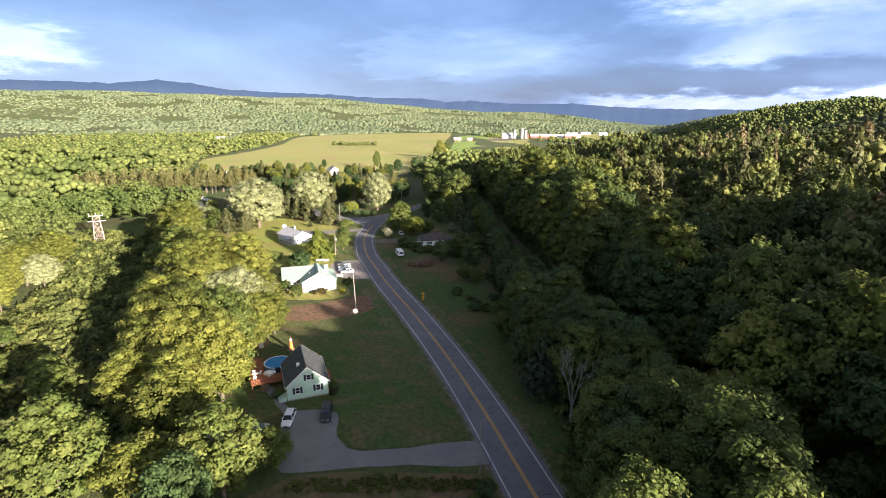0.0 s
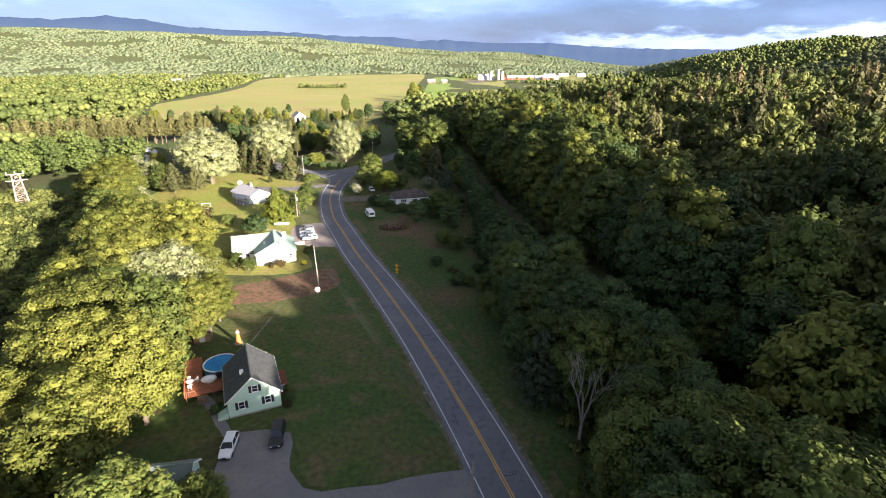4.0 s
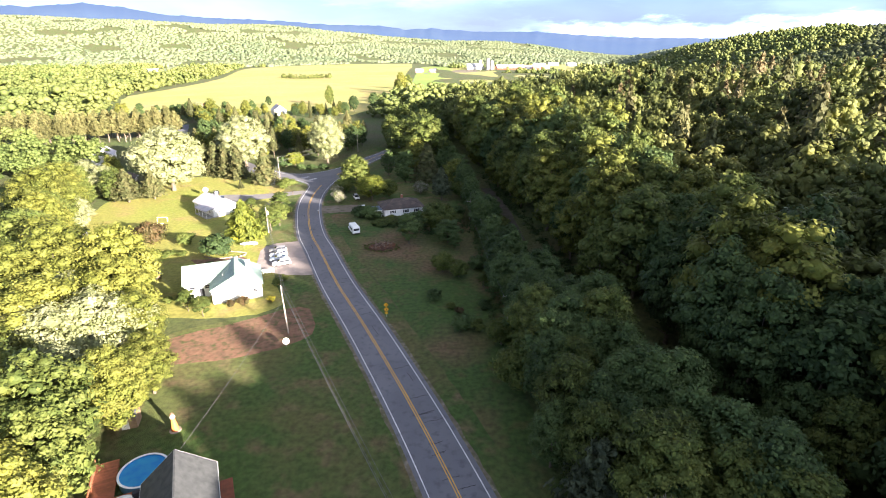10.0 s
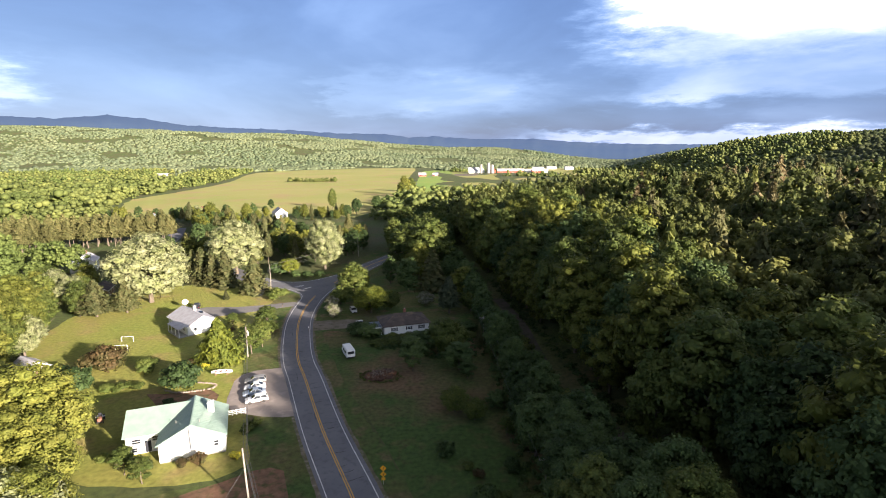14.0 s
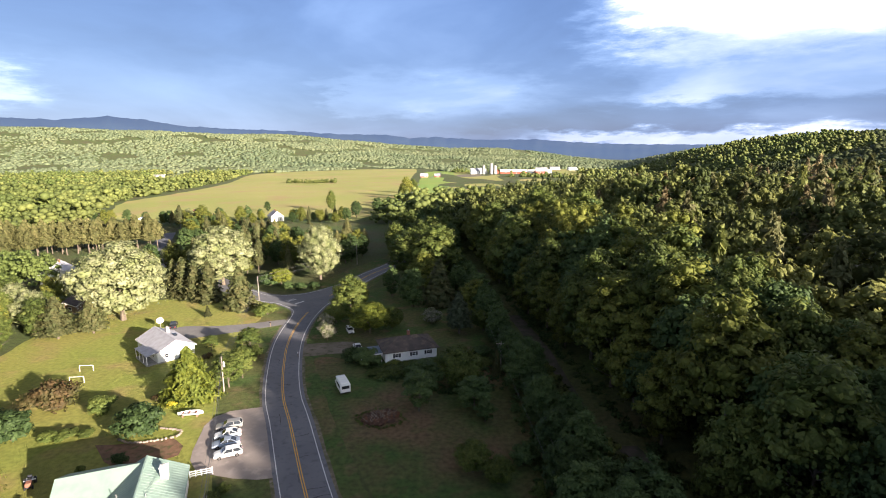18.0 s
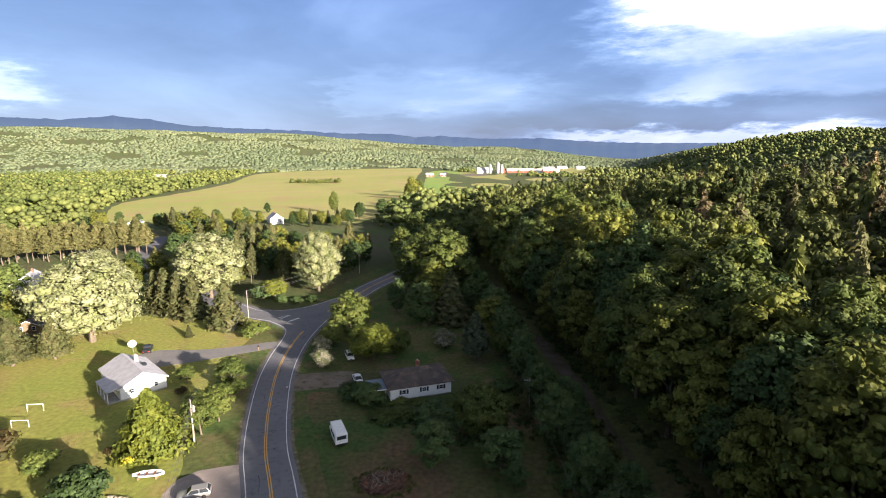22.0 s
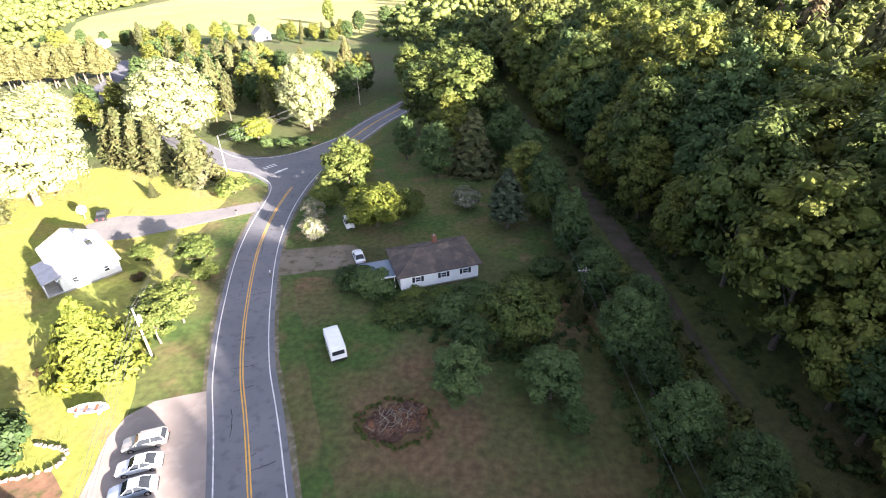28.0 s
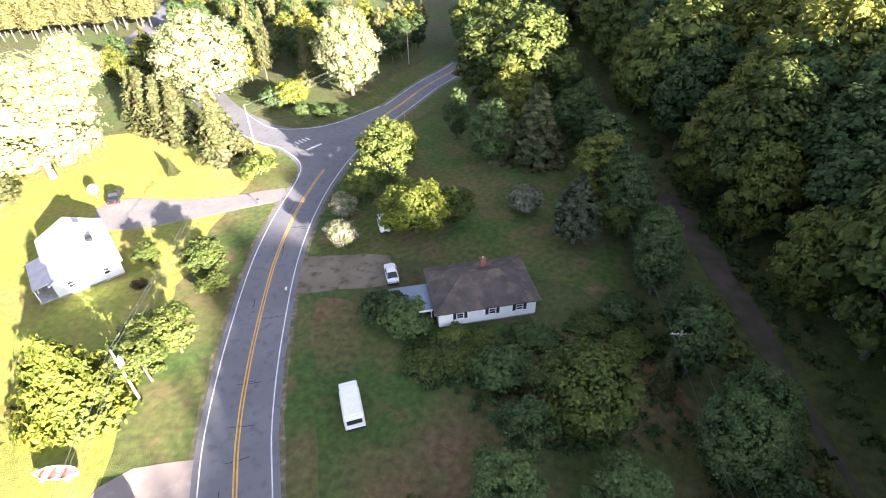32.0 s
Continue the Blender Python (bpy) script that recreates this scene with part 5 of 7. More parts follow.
part("wing_roof", bm, M["green_metal"], house2)
bm = bmesh.new()
a = [bm.verts.new(p) for p in ((-10.5, 4.6, 3.4), (-10.5, 14.4, 3.4), (-10.5, 9.5, 5.7))]
b = [bm.verts.new(p) for p in ((-10.3, 4.6, 3.4), (-10.3, 14.4, 3.4), (-10.3, 9.5, 5.7))]
bm.faces.new(a)
bm.faces.new(b[::-1])
for i in range(3):
    j = (i + 1) % 3
    bm.faces.new((a[i], b[i], b[j], a[j]))
bmesh.ops.recalc_face_normals(bm, faces=bm.faces)
part("wing_gable", bm, M["white_paint"], house2)
# standing seams
bm = bmesh.new()
slope2 = 2.6 / 5.0
for s in (-1, 1):
    y = -0.3
    while y < 10.7:
        a = [bm.verts.new(p) for p in ((0, y, 6.20), (s * 5.4, y, 3.20 + 0.17), (s * 5.4, y + 0.04, 3.20 + 0.17), (0, y + 0.04, 6.20))]
        b = [bm.verts.new(p.co + Vector((0, 0, 0.035))) for p in a]
        bm.faces.new(b)
        for i in range(4):
            j = (i + 1) % 4
            bm.faces.new((a[i], a[j], b[j], b[i]))
        y += 0.6
part("roof_seam", bm, M["green_metal"], house2)
window(house2, 3.6, -0.03, 2.0, 0.9, 1.1, 0, False)
for x, w, z in ((-8.9, 1.5, 2.3), (-6.0, 1.2, 2.4), (-9.3, 1.0, 0.8)):
    window(house2, x, 4.57, z, w, 1.0, 0, False)
door(house2, -7.2, 4.57, 0.1, 0, mat="shutter")
chimney(house2, 2.7, 6.6, 4.0, 6.5, 1.0, "white_paint")
part("vent_pipe", tubed((-2.6, 3.6, 4.4), (-2.6, 3.6, 5.4), 0.06), M["steel"], house2)
part("vent_pipe", tubed((1.2, 1.5, 5.0), (1.2, 1.5, 6.0), 0.06), M["steel"], house2)

# ---- white ranch house with porch ----
H3 = spot(-68.4, 192.6, 46)
house3 = base("house", H3, "white single-storey house with pale grey shingle roof", "house")
gable_house_shell(house3, 8.6, 14.0, 2.8, 4.9, M["white_paint"], M["shingle_light"], over=0.4)
for x, z in ((-2.2, 1.7), (2.3, 1.7)):
    window(house3, x, -0.03, z, 0.9, 1.1, 0, False)
for y in (2.5, 6.5, 11.0):
    window(house3, 4.33, y, 1.7, 1.0, 1.1, 90, False)
    window(house3, -4.33, y, 1.7, 1.0, 1.1, -90, False)
bm = bmesh.new()
a = [bm.verts.new(p) for p in ((-4.2, 0.3, 2.85), (-6.6, 0.3, 2.35), (-6.6, 8.5, 2.35), (-4.2, 8.5, 2.85))]
b = [bm.verts.new(p.co + Vector((0, 0, 0.14))) for p in a]
bm.faces.new(b)
bm.faces.new(a[::-1])
for i in range(4):
    j = (i + 1) % 4
    bm.faces.new((a[i], a[j], b[j], b[i]))
bmesh.ops.recalc_face_normals(bm, faces=bm.faces)
part("porch_roof", bm, M["shingle_light"], house3)
part("porch_floor", boxed(-6.6, 0.3, -0.2, -4.3, 8.5, 0.3, bevel=0.02), M["concrete"], house3)
for y in (0.5, 3.1, 5.8, 8.3):
    part("porch_post", boxed(-6.5, y - 0.06, 0.3, -6.38, y + 0.06, 2.4), M["trim"], house3)
chimney(house3, 1.4, 9.2, 3.6, 5.8, 0.8, "concrete")
part("skylight", boxed(1.6, 5.6, 4.05, 2.5, 6.8, 4.55, bevel=0.03), M["glass"], house3)

# ---- white hip-roofed house by the woods ----
H4 = spot(-10.9, 190.2, 17)
house4 = base("house", H4, "white single-storey house with weathered brown hip roof", "house")
part("wall", boxed(-6.4, 0, 0.3, 6.4, 8.6, 2.75), M["white_paint"], house4)
part("foundation", boxed(-6.3, 0.1, -0.4, 6.3, 8.5, 0.3), M["concrete"], house4)
bm = bmesh.new()
for k in range(9):
    z = 0.3 + k * 0.27
    bm.faces.new([bm.verts.new(p) for p in ((-6.4, -0.04, z), (6.4, -0.04, z), (6.4, -0.006, z + 0.27), (-6.4, -0.006, z + 0.27))])
part("siding", bm, M["white_paint"], house4)
bm = bmesh.new()
o = 0.55
e = [bm.verts.new(p) for p in ((-6.4 - o, -o, 2.7), (6.4 + o, -o, 2.7), (6.4 + o, 8.6 + o, 2.7), (-6.4 - o, 8.6 + o, 2.7))]
e2 = [bm.verts.new((p.co.x, p.co.y, 2.86)) for p in e]
r1, r2 = bm.verts.new((-2.4, 4.3, 4.9)), bm.verts.new((2.4, 4.3, 4.9))
bm.faces.new((e2[0], e2[1], r2, r1))
bm.faces.new((e2[1], e2[2], r2))
bm.faces.new((e2[2], e2[3], r1, r2))
bm.faces.new((e2[3], e2[0], r1))
for i in range(4):
    j = (i + 1) % 4
    bm.faces.new((e[i], e[j], e2[j], e2[i]))
bm.faces.new(e[::-1])
bmesh.ops.recalc_face_normals(bm, faces=bm.faces)
part("roof", bm, M["shingle_brown"], house4)
part("ridge_cap", boxed(-2.4, 4.17, 4.86, 2.4, 4.43, 4.95), M["shingle_brown"], house4)
for a0, b0 in (((-6.95, -0.55, 2.88), (-2.4, 4.3, 4.92)), ((6.95, -0.55, 2.88), (2.4, 4.3, 4.92)), ((6.95, 9.15, 2.88), (2.4, 4.3, 4.92)), ((-6.95, 9.15, 2.88), (-2.4, 4.3, 4.92))):
    part("hip_cap", tubed(a0, b0, 0.09, n=6), M["shingle_brown"], house4)
for x in (-3.6, 0.6, 4.2):
    window(house4, x, -0.05, 1.75, 1.0, 0.95, 0)
for y in (2.5, 6.0):
    window(house4, -6.42, y, 1.7, 0.9, 1.0, -90, False)
chimney(house4, 0.9, 6.4, 3.2, 5.4, 0.7)
cpt = base("carport", H4 @ Matrix.Translation((-9.4, 1.2, 0)), "flat-roofed carport with a blue-grey membrane", "carport")
part("roof", boxed(-2.7, 0, 2.15, 2.6, 5.2, 2.35, bevel=0.03), M["grey_tarp"], cpt)
part("fascia", boxed(-2.74, -0.04, 2.1, 2.6, 0.02, 2.38), M["trim"], cpt)
for x in (-2.5, 2.3):
    for y in (0.2, 4.9):
        part("post", boxed(x, y, -0.2, x + 0.12, y + 0.12, 2.15), M["trim"], cpt)

# ---- farther houses ----
def plain_house(x, y, turn, w, d, eave, apex, wall, roof, label, ch=True):
    h = base("house", spot(x, y, turn), label, "house")
    gable_house_shell(h, w, d, eave, apex, M[wall], M[roof])
    for xx in (-w / 4, w / 4):
        window(h, xx, -0.03, 1.8, 1.0, 1.2, 0, False)
    for yy in (d * 0.2, d * 0.5, d * 0.8):
        window(h, w / 2 + 0.03, yy, 1.8, 1.0, 1.2, 90, False)
        window(h, -w / 2 - 0.03, yy, 1.8, 1.0, 1.2, -90, False)
    if ch:
        chimney(h, 0.5, d * 0.7, apex - 0.8, apex + 0.9, 0.7)
    return h


EDGE_ROW = [(-248, 428), (-170, 430), (-100, 436), (-62, 438), (-60, 468), (-100, 478), (-170, 462), (-252, 450)]
rr = random.Random(19)
for x, y in scatter(EDGE_ROW, 11.5, 73):
    if min(math.hypot(x + 121, y - 446), math.hypot(x + 197, y - 464), math.hypot(x + 215, y - 436)) > 11:
        plant(rr.choice(["maple0", "maple2", "oak0", "oak1", "oak2", "spruce", "silver"]), x, y, rr.uniform(0.42, 0.78), group="trees at the edge of the hay field")
plain_house(-152, 268, 25, 9, 12, 4.4, 7.4, "white_paint", "shingle_light", "white two-storey house among the pines")
plain_house(-121, 229, 18, 6, 9, 2.5, 4.0, "wood", "shingle_brown", "brown shed with weathered shingle roof", False)
plain_house(-121, 452, 30, 9, 12, 4.0, 7.5, "white_paint", "shingle_light", "white farmhouse at the edge of the field")
plain_house(-197, 470, -20, 9, 12, 3.4, 6.2, "wood", "brick", "house with a red-brown roof beside the field")
plain_house(-215, 440, 10, 7, 9, 3.0, 5.0, "white_paint", "car_blue", "small white house with a blue roof")
plain_house(-93, 164, 60, 4.5, 7, 2.3, 3.6, "wood", "shingle_light", "grey garden shed under the trees", False)

# ---- vehicles ----
def loft(bm, sections):
    """A skin over cross-sections, each a list of points of the same length, closed at both ends."""
    rings = [[bm.verts.new(p) for p in s] for s in sections]
    n = len(rings[0])
    for a, b in zip(rings, rings[1:]):
        for i in range(n):
            j = (i + 1) % n
            bm.faces.new((a[i], a[j], b[j], b[i]))
    bm.faces.new(rings[0][::-1])
    bm.faces.new(rings[-1])
    bmesh.ops.recalc_face_normals(bm, faces=bm.faces)
    return bm


def car(m, paint, label, length=4.7, width=1.8, kind="sedan", roof=None, group=""):
    """A parked car, nose towards -y."""
    root = base("car", m, label, "car", group)
    w, L = width / 2, length / 2
    belt, low = {"sedan": (0.92, 0.28), "wagon": (0.98, 0.3), "suv": (1.08, 0.42), "pickup": (1.1, 0.42)}[kind]
    top = {"sedan": 1.42, "wagon": 1.5, "suv": 1.75, "pickup": 1.75}[kind]
    # (place along the car, half width, height of the shoulder)
    prof = [(-L, 0.80, belt * 0.66), (-L + 0.12, 0.90, belt * 0.78), (-L + 0.5, 0.97, belt * 0.86), (-L * 0.45, 1.0, belt * 0.97), (-0.2, 1.0, belt), (L * 0.55, 1.0, belt * 1.02),
            (L - 0.3, 0.96, belt * (1.0 if kind != "sedan" else 0.98)), (L - 0.06, 0.90, belt * 0.9), (L, 0.84, belt * 0.72)]
    secs = []
    for y, s, h in prof:
        q = w * s
        secs.append([(-q * 0.93, y, low), (-q, y, low + 0.2), (-q, y, h - 0.14), (-q * 0.93, y, h - 0.02), (0, y, h + 0.03), (q * 0.93, y, h - 0.02), (q, y, h - 0.14), (q, y, low + 0.2), (q * 0.93, y, low)])
    part("body", loft(bmesh.new(), secs), paint, root, smooth=False)
    a0, a1, b1, b0 = {"sedan": (-L * 0.42, -L * 0.10, L * 0.34, L * 0.74), "wagon": (-L * 0.42, -L * 0.12, L * 0.80, L * 0.95),
                      "suv": (-L * 0.36, -L * 0.16, L * 0.84, L * 0.95), "pickup": (-L * 0.30, -L * 0.08, L * 0.30, L * 0.36)}[kind]
    g = w * 0.93
    secs = [[(-g, a0, belt - 0.03), (g, a0, belt - 0.03), (g * 0.98, a0 + 0.02, belt), (-g * 0.98, a0 + 0.02, belt)],
            [(-g, a1, belt - 0.03), (g, a1, belt - 0.03), (g * 0.80, a1, top - 0.05), (-g * 0.80, a1, top - 0.05)],
            [(-g, b1, belt - 0.03), (g, b1, belt - 0.03), (g * 0.80, b1, top - 0.05), (-g * 0.80, b1, top - 0.05)],
            [(-g, b0, belt - 0.03), (g, b0, belt - 0.03), (g * 0.95, b0 - 0.02, belt), (-g * 0.95, b0 - 0.02, belt)]]
    part("window", loft(bmesh.new(), secs), M["glass"], root)
    bm = bmesh.new()
    box(bm, -g * 0.80, a1 - 0.05, top - 0.06, g * 0.80, b1 + 0.05, top + 0.015, bevel=0.04)
    for s in (-1, 1):
        for ya, yb in ((a0, a1), (b0, b1), ((a1 + b1) / 2, (a1 + b1) / 2)):
            part("pillar", tubed((s * g * 0.99, ya, belt), (s * g * 0.80, yb, top - 0.04), 0.045, n=5), roof or paint, root)
    part("roof", bm, roof or paint, root)
    if kind == "pickup":
        part("bed", boxed(-g * 0.92, b0 + 0.1, belt - 0.02, g * 0.92, L - 0.12, belt + 0.05), M["shutter"], root)
    for sx in (-1, 1):
        for y in (-L * 0.60, L * 0.60):
            r = 0.32 if kind in ("sedan", "wagon") else 0.37
            ty = part("tyre", tubed((sx * (w - 0.2), y, r), (sx * (w + 0.01), y, r), r, n=16), M["rubber"], root)
            part("rim", tubed((sx * (w - 0.02), y, r), (sx * (w + 0.025), y, r), r * 0.6, n=12), M["chrome"], ty)
        part("headlight", boxed(sx * w * 0.55 - 0.17, -L - 0.015, belt * 0.55, sx * w * 0.55 + 0.17, -L + 0.15, belt * 0.68, bevel=0.02), M["lamp_clear"], root)
        part("tail_light", boxed(sx * w * 0.62 - 0.15, L - 0.12, belt * 0.6, sx * w * 0.62 + 0.15, L + 0.012, belt * 0.76, bevel=0.02), M["lamp_red"], root)
        part("mirror", boxed(sx * (w + 0.02) - 0.08, a0 + 0.25, belt, sx * (w + 0.02) + 0.08, a0 + 0.35, belt + 0.13, bevel=0.02), paint, root)
    part("bumper", boxed(-w * 0.86, -L - 0.06, low + 0.02, w * 0.86, -L + 0.08, low + 0.18, bevel=0.03), M["rubber"], root)
    part("bumper", boxed(-w * 0.86, L - 0.08, low + 0.02, w * 0.86, L + 0.06, low + 0.18, bevel=0.03), M["rubber"], root)
    part("grille", boxed(-w * 0.35, -L - 0.02, belt * 0.5, w * 0.35, -L + 0.1, belt * 0.66), M["rubber"], root)
    return root


car(spot(-23.6, 66.0, 9), M["car_black"], "black sport utility vehicle parked by the cottage", 4.9, 1.9, "suv")
car(spot(-29.7, 63.9, 6), M["car_white"], "white station wagon parked on the driveway", 4.8, 1.8, "wagon")
car(spot(-43.0, 160.2, -73), M["car_silver"], "silver estate car parked on the gravel", 4.6, 1.8, "wagon", group="cars parked on the gravel")
car(spot(-42.1, 157.2, -72), M["car_white"], "white saloon parked on the gravel", 4.5, 1.75, "sedan", group="cars parked on the gravel")
car(spot(-41.3, 154.4, -70), M["car_blue"], "pale blue saloon parked on the gravel", 4.6, 1.8, "sedan", group="cars parked on the gravel")
car(spot(-39.8, 151.4, -68), M["car_white"], "white hatchback parked at the end of the row", 4.5, 1.8, "wagon", group="cars parked on the gravel")
car(spot(-81.0, 216.5, 200), M["car_black"], "black pickup truck on the driveway", 5.2, 1.9, "pickup")
car(spot(-25.2, 198.3, 200), M["car_white"], "white saloon beside the carport", 4.5, 1.75, "sedan")
car(spot(-29.0, 210.8, 20), M["car_white"], "white car standing under the trees", 4.5, 1.75, "wagon")

van = base("camper_van", spot(-25.0, 175.4, -157), "white camper van parked on the grass", "camper van")
secs = []
for y, w, lo, hi in ((-3.0, 0.88, 0.45, 1.0), (-2.9, 0.95, 0.4, 1.1), (-2.2, 1.0, 0.4, 1.2), (-1.6, 1.0, 0.4, 1.25)):
    secs.append([(-w, y, lo), (-w, y, hi - 0.1), (-w * 0.9, y, hi), (w * 0.9, y, hi), (w, y, hi - 0.1), (w, y, lo)])
part("hood", loft(bmesh.new(), secs), M["car_white"], van)
part("body", boxed(-1.08, -1.0, 0.4, 1.08, 3.0, 2.35, bevel=0.12), M["car_white"], van)
part("cab_bunk", boxed(-1.0, -1.8, 1.75, 1.0, -0.9, 2.5, bevel=0.12), M["car_white"], van)
part("pop_roof", boxed(-0.92, -1.2, 2.3, 0.92, 2.7, 2.52, bevel=0.06), M["trim"], van)
part("cab", boxed(-0.98, -1.65, 0.4, 0.98, -0.95, 1.8, bevel=0.05), M["car_white"], van)
part("windscreen", boxed(-0.85, -1.69, 1.22, 0.85, -1.6, 1.74), M["glass"], van)
part("rear_window", boxed(-0.8, 2.96, 1.35, 0.8, 3.03, 2.0, bevel=0.01), M["glass"], van)
part("number_plate", boxed(-0.3, 3.0, 0.75, 0.3, 3.04, 0.95), M["trim"], van)
part("rear_bumper", boxed(-1.0, 2.95, 0.42, 1.0, 3.12, 0.62, bevel=0.03), M["rubber"], van)
for s in (-1, 1):
    for y0, y1 in ((-0.6, 0.5), (0.8, 2.2)):
        part("side_window", boxed(s * 1.07 - 0.02, y0, 1.35, s * 1.07 + 0.03, y1, 1.95), M["glass"], van)
    for y in (-2.1, 1.9):
        ty = part("tyre", tubed((s * 0.85, y, 0.38), (s * 1.06, y, 0.38), 0.38, n=16), M["rubber"], van)
        part("rim", tubed((s * 1.03, y, 0.38), (s * 1.075, y, 0.38), 0.2, n=12), M["chrome"], ty)

# rowing boat on blocks
boat = base("rowing_boat", spot(-52.2, 164.8, 97), "white rowing boat resting on wooden blocks", "boat")
secs = []
for k in range(9):
    t = k / 8
    y = -2.3 + 4.6 * t
    w = 0.78 * (1 - (2 * t - 0.85) ** 4 if t > 0.42 else math.sqrt(max(0.02, 1 - ((0.42 - t) / 0.43) ** 2)))
    w = max(0.05, w)
    secs.append([(-w, y, 0.85), (-w * 0.75, y, 0.45), (0, y, 0.32), (w * 0.75, y, 0.45), (w, y, 0.85), (w * 0.85, y, 0.84), (w * 0.6, y, 0.55), (0, y, 0.45), (-w * 0.6, y, 0.55), (-w * 0.85, y, 0.84)])
part("hull", loft(bmesh.new(), secs), M["car_white"], boat)
for y in (-1.0, 0.2, 1.3):
    part("seat", boxed(-0.62, y - 0.14, 0.72, 0.62, y + 0.14, 0.77), M["deck"], boat)
for y in (-1.3, 1.3):
    part("block", boxed(-0.6, y - 0.15, -0.1, 0.6, y + 0.15, 0.42), M["wood"], boat)

# garden tractor
tr = base("garden_tractor", spot(-66.8, 144.2, 30), "red garden tractor with a white hood stripe", "tractor")
part("hood", boxed(-0.4, -1.3, 0.5, 0.4, -0.2, 1.1, bevel=0.08), M["brick"], tr, "red engine hood")
part("chassis", boxed(-0.3, -1.2, 0.3, 0.3, 1.0, 0.55), M["shutter"], tr)
part("seat", boxed(-0.3, 0.3, 0.75, 0.3, 0.85, 0.9, bevel=0.05), M["shutter"], tr)
part("backrest", boxed(-0.3, 0.8, 0.9, 0.3, 0.92, 1.35, bevel=0.04), M["shutter"], tr)
part("fender", boxed(-0.75, 0.2, 0.75, 0.75, 1.1, 0.85, bevel=0.03), M["trim"], tr)
part("steering_wheel", tubed((0, 0.0, 1.15), (0, 0.03, 1.18), 0.22, n=14), M["rubber"], tr)
for s in (-1, 1):
    part("wheel", tubed((s * 0.45, 0.7, 0.5), (s * 0.75, 0.7, 0.5), 0.5, n=16), M["rubber"], tr)
    part("wheel", tubed((s * 0.4, -1.0, 0.28), (s * 0.55, -1.0, 0.28), 0.28, n=14), M["rubber"], tr)

# ---- utility poles and wires ----
def utility_pole(x, y, h, turn, label, lamp=False, can=False, arm=True, lean=0.0):
    root = base("utility_pole", spot(x, y, turn) @ Euler((0, radians(lean), 0)).to_matrix().to_4x4(), label, "utility pole", "utility poles")
    part("shaft", tubed((0, 0, -0.5), (0, 0, h), 0.17, 0.11, n=10), M["pole"], root)
    if arm:
        part("crossarm", boxed(-1.15, -0.17, h - 0.5, 1.15, -0.06, h - 0.38), M["pole"], root)
        for xx in (-1.0, -0.4, 0.4, 1.0):
            part("insulator", tubed((xx, -0.11, h - 0.38), (xx, -0.11, h - 0.2), 0.05, 0.03), M["trim"], root)
        bm = tubed((-0.7, -0.12, h - 0.45), (0, -0.1, h - 1.0), 0.02, n=5)
        tube(bm, (0.7, -0.12, h - 0.45), (0, -0.1, h - 1.0), 0.02, n=5)
        part("brace", bm, M["steel"], root)
    if can:
        c = part("transformer", tubed((0.38, 0, h - 2.3), (0.38, 0, h - 1.3), 0.26, n=14), M["steel"], root, "grey transformer can")
        part("bushing", tubed((0.38, 0, h - 1.3), (0.38, 0, h - 1.05), 0.05), M["trim"], c)
    if lamp:
        part("lamp_arm", tubed((0, 0, h - 1.6), (1.3, 0, h - 1.2), 0.03, n=6), M["steel"], root)
        part("lamp_head", boxed(1.1, -0.12, h - 1.28, 1.6, 0.12, h - 1.12, bevel=0.04), M["steel"], root)
    return root


POLES = [(26.5, -20, 9.5), (3.4, 51.9, 9.0), (-29.6, 118.2, 10.2), (-49.7, 174.5, 8.0), (-64.3, 240.5, 9.2), (-40, 300, 9.5)]
for i, (x, y, h) in enumerate(POLES):
    utility_pole(x, y, h, [15, 18, 20, 18, -20, -35][i], "weathered grey wooden utility pole beside the road", can=i in (3,), arm=False, lean=-2.0 if i == 2 else 0.0)
EPOLES = [(12.5, 120, 7.0), (9.8, 183, 7.4), (8.6, 238, 7.6), (2, 300, 8)]
for x, y, h in EPOLES:
    utility_pole(x, y, h, 2, "slim wooden utility pole with crossarm at the wood's edge")


def wire(a, b, sag, name="wire", label="thin sagging overhead power cable"):
    a, b = Vector(a), Vector(b)
    cu = bpy.data.curves.new(name, "CURVE")
    cu.dimensions, cu.bevel_depth, cu.bevel_resolution = "3D", 0.02, 1
    sp = cu.splines.new("POLY")
    sp.points.add(14)
    for k in range(15):
        t = k / 14
        p = a.lerp(b, t)
        sp.points[k].co = (p.x, p.y, p.z - sag * 4 * t * (1 - t), 1)
    me = bpy.data.meshes.new_from_object(new("tmp", cu))
    ob = bpy.data.objects["tmp"]
    bpy.data.objects.remove(ob)
    me.materials.append(M["cable"])
    return tagged(new(name, me), label, "power cable", "overhead cables")


for (x0, y0, h0), (x1, y1, h1) in zip(POLES, POLES[1:]):
    d = Vector((x1 - x0, y1 - y0, 0)).normalized()
    n = Vector((d.y, -d.x, 0))
    for off, dz in ((-0.22, -0.1), (0.22, -0.1), (0.0, -1.5), (0.16, -1.9)):
        wire((x0 + n.x * off, y0 + n.y * off, h0 + dz), (x1 + n.x * off, y1 + n.y * off, h1 + dz), 1.1)
for (x0, y0, h0), (x1, y1, h1) in zip(EPOLES, EPOLES[1:]):
    for off in (-1.0, 1.0):
        wire((x0 + off, y0, h0 - 0.2), (x1 + off, y1, h1 - 0.2), 0.9)
wire((-29.6, 118.2, 7.6), (-33.0, 80.2, 5.6), 0.6)

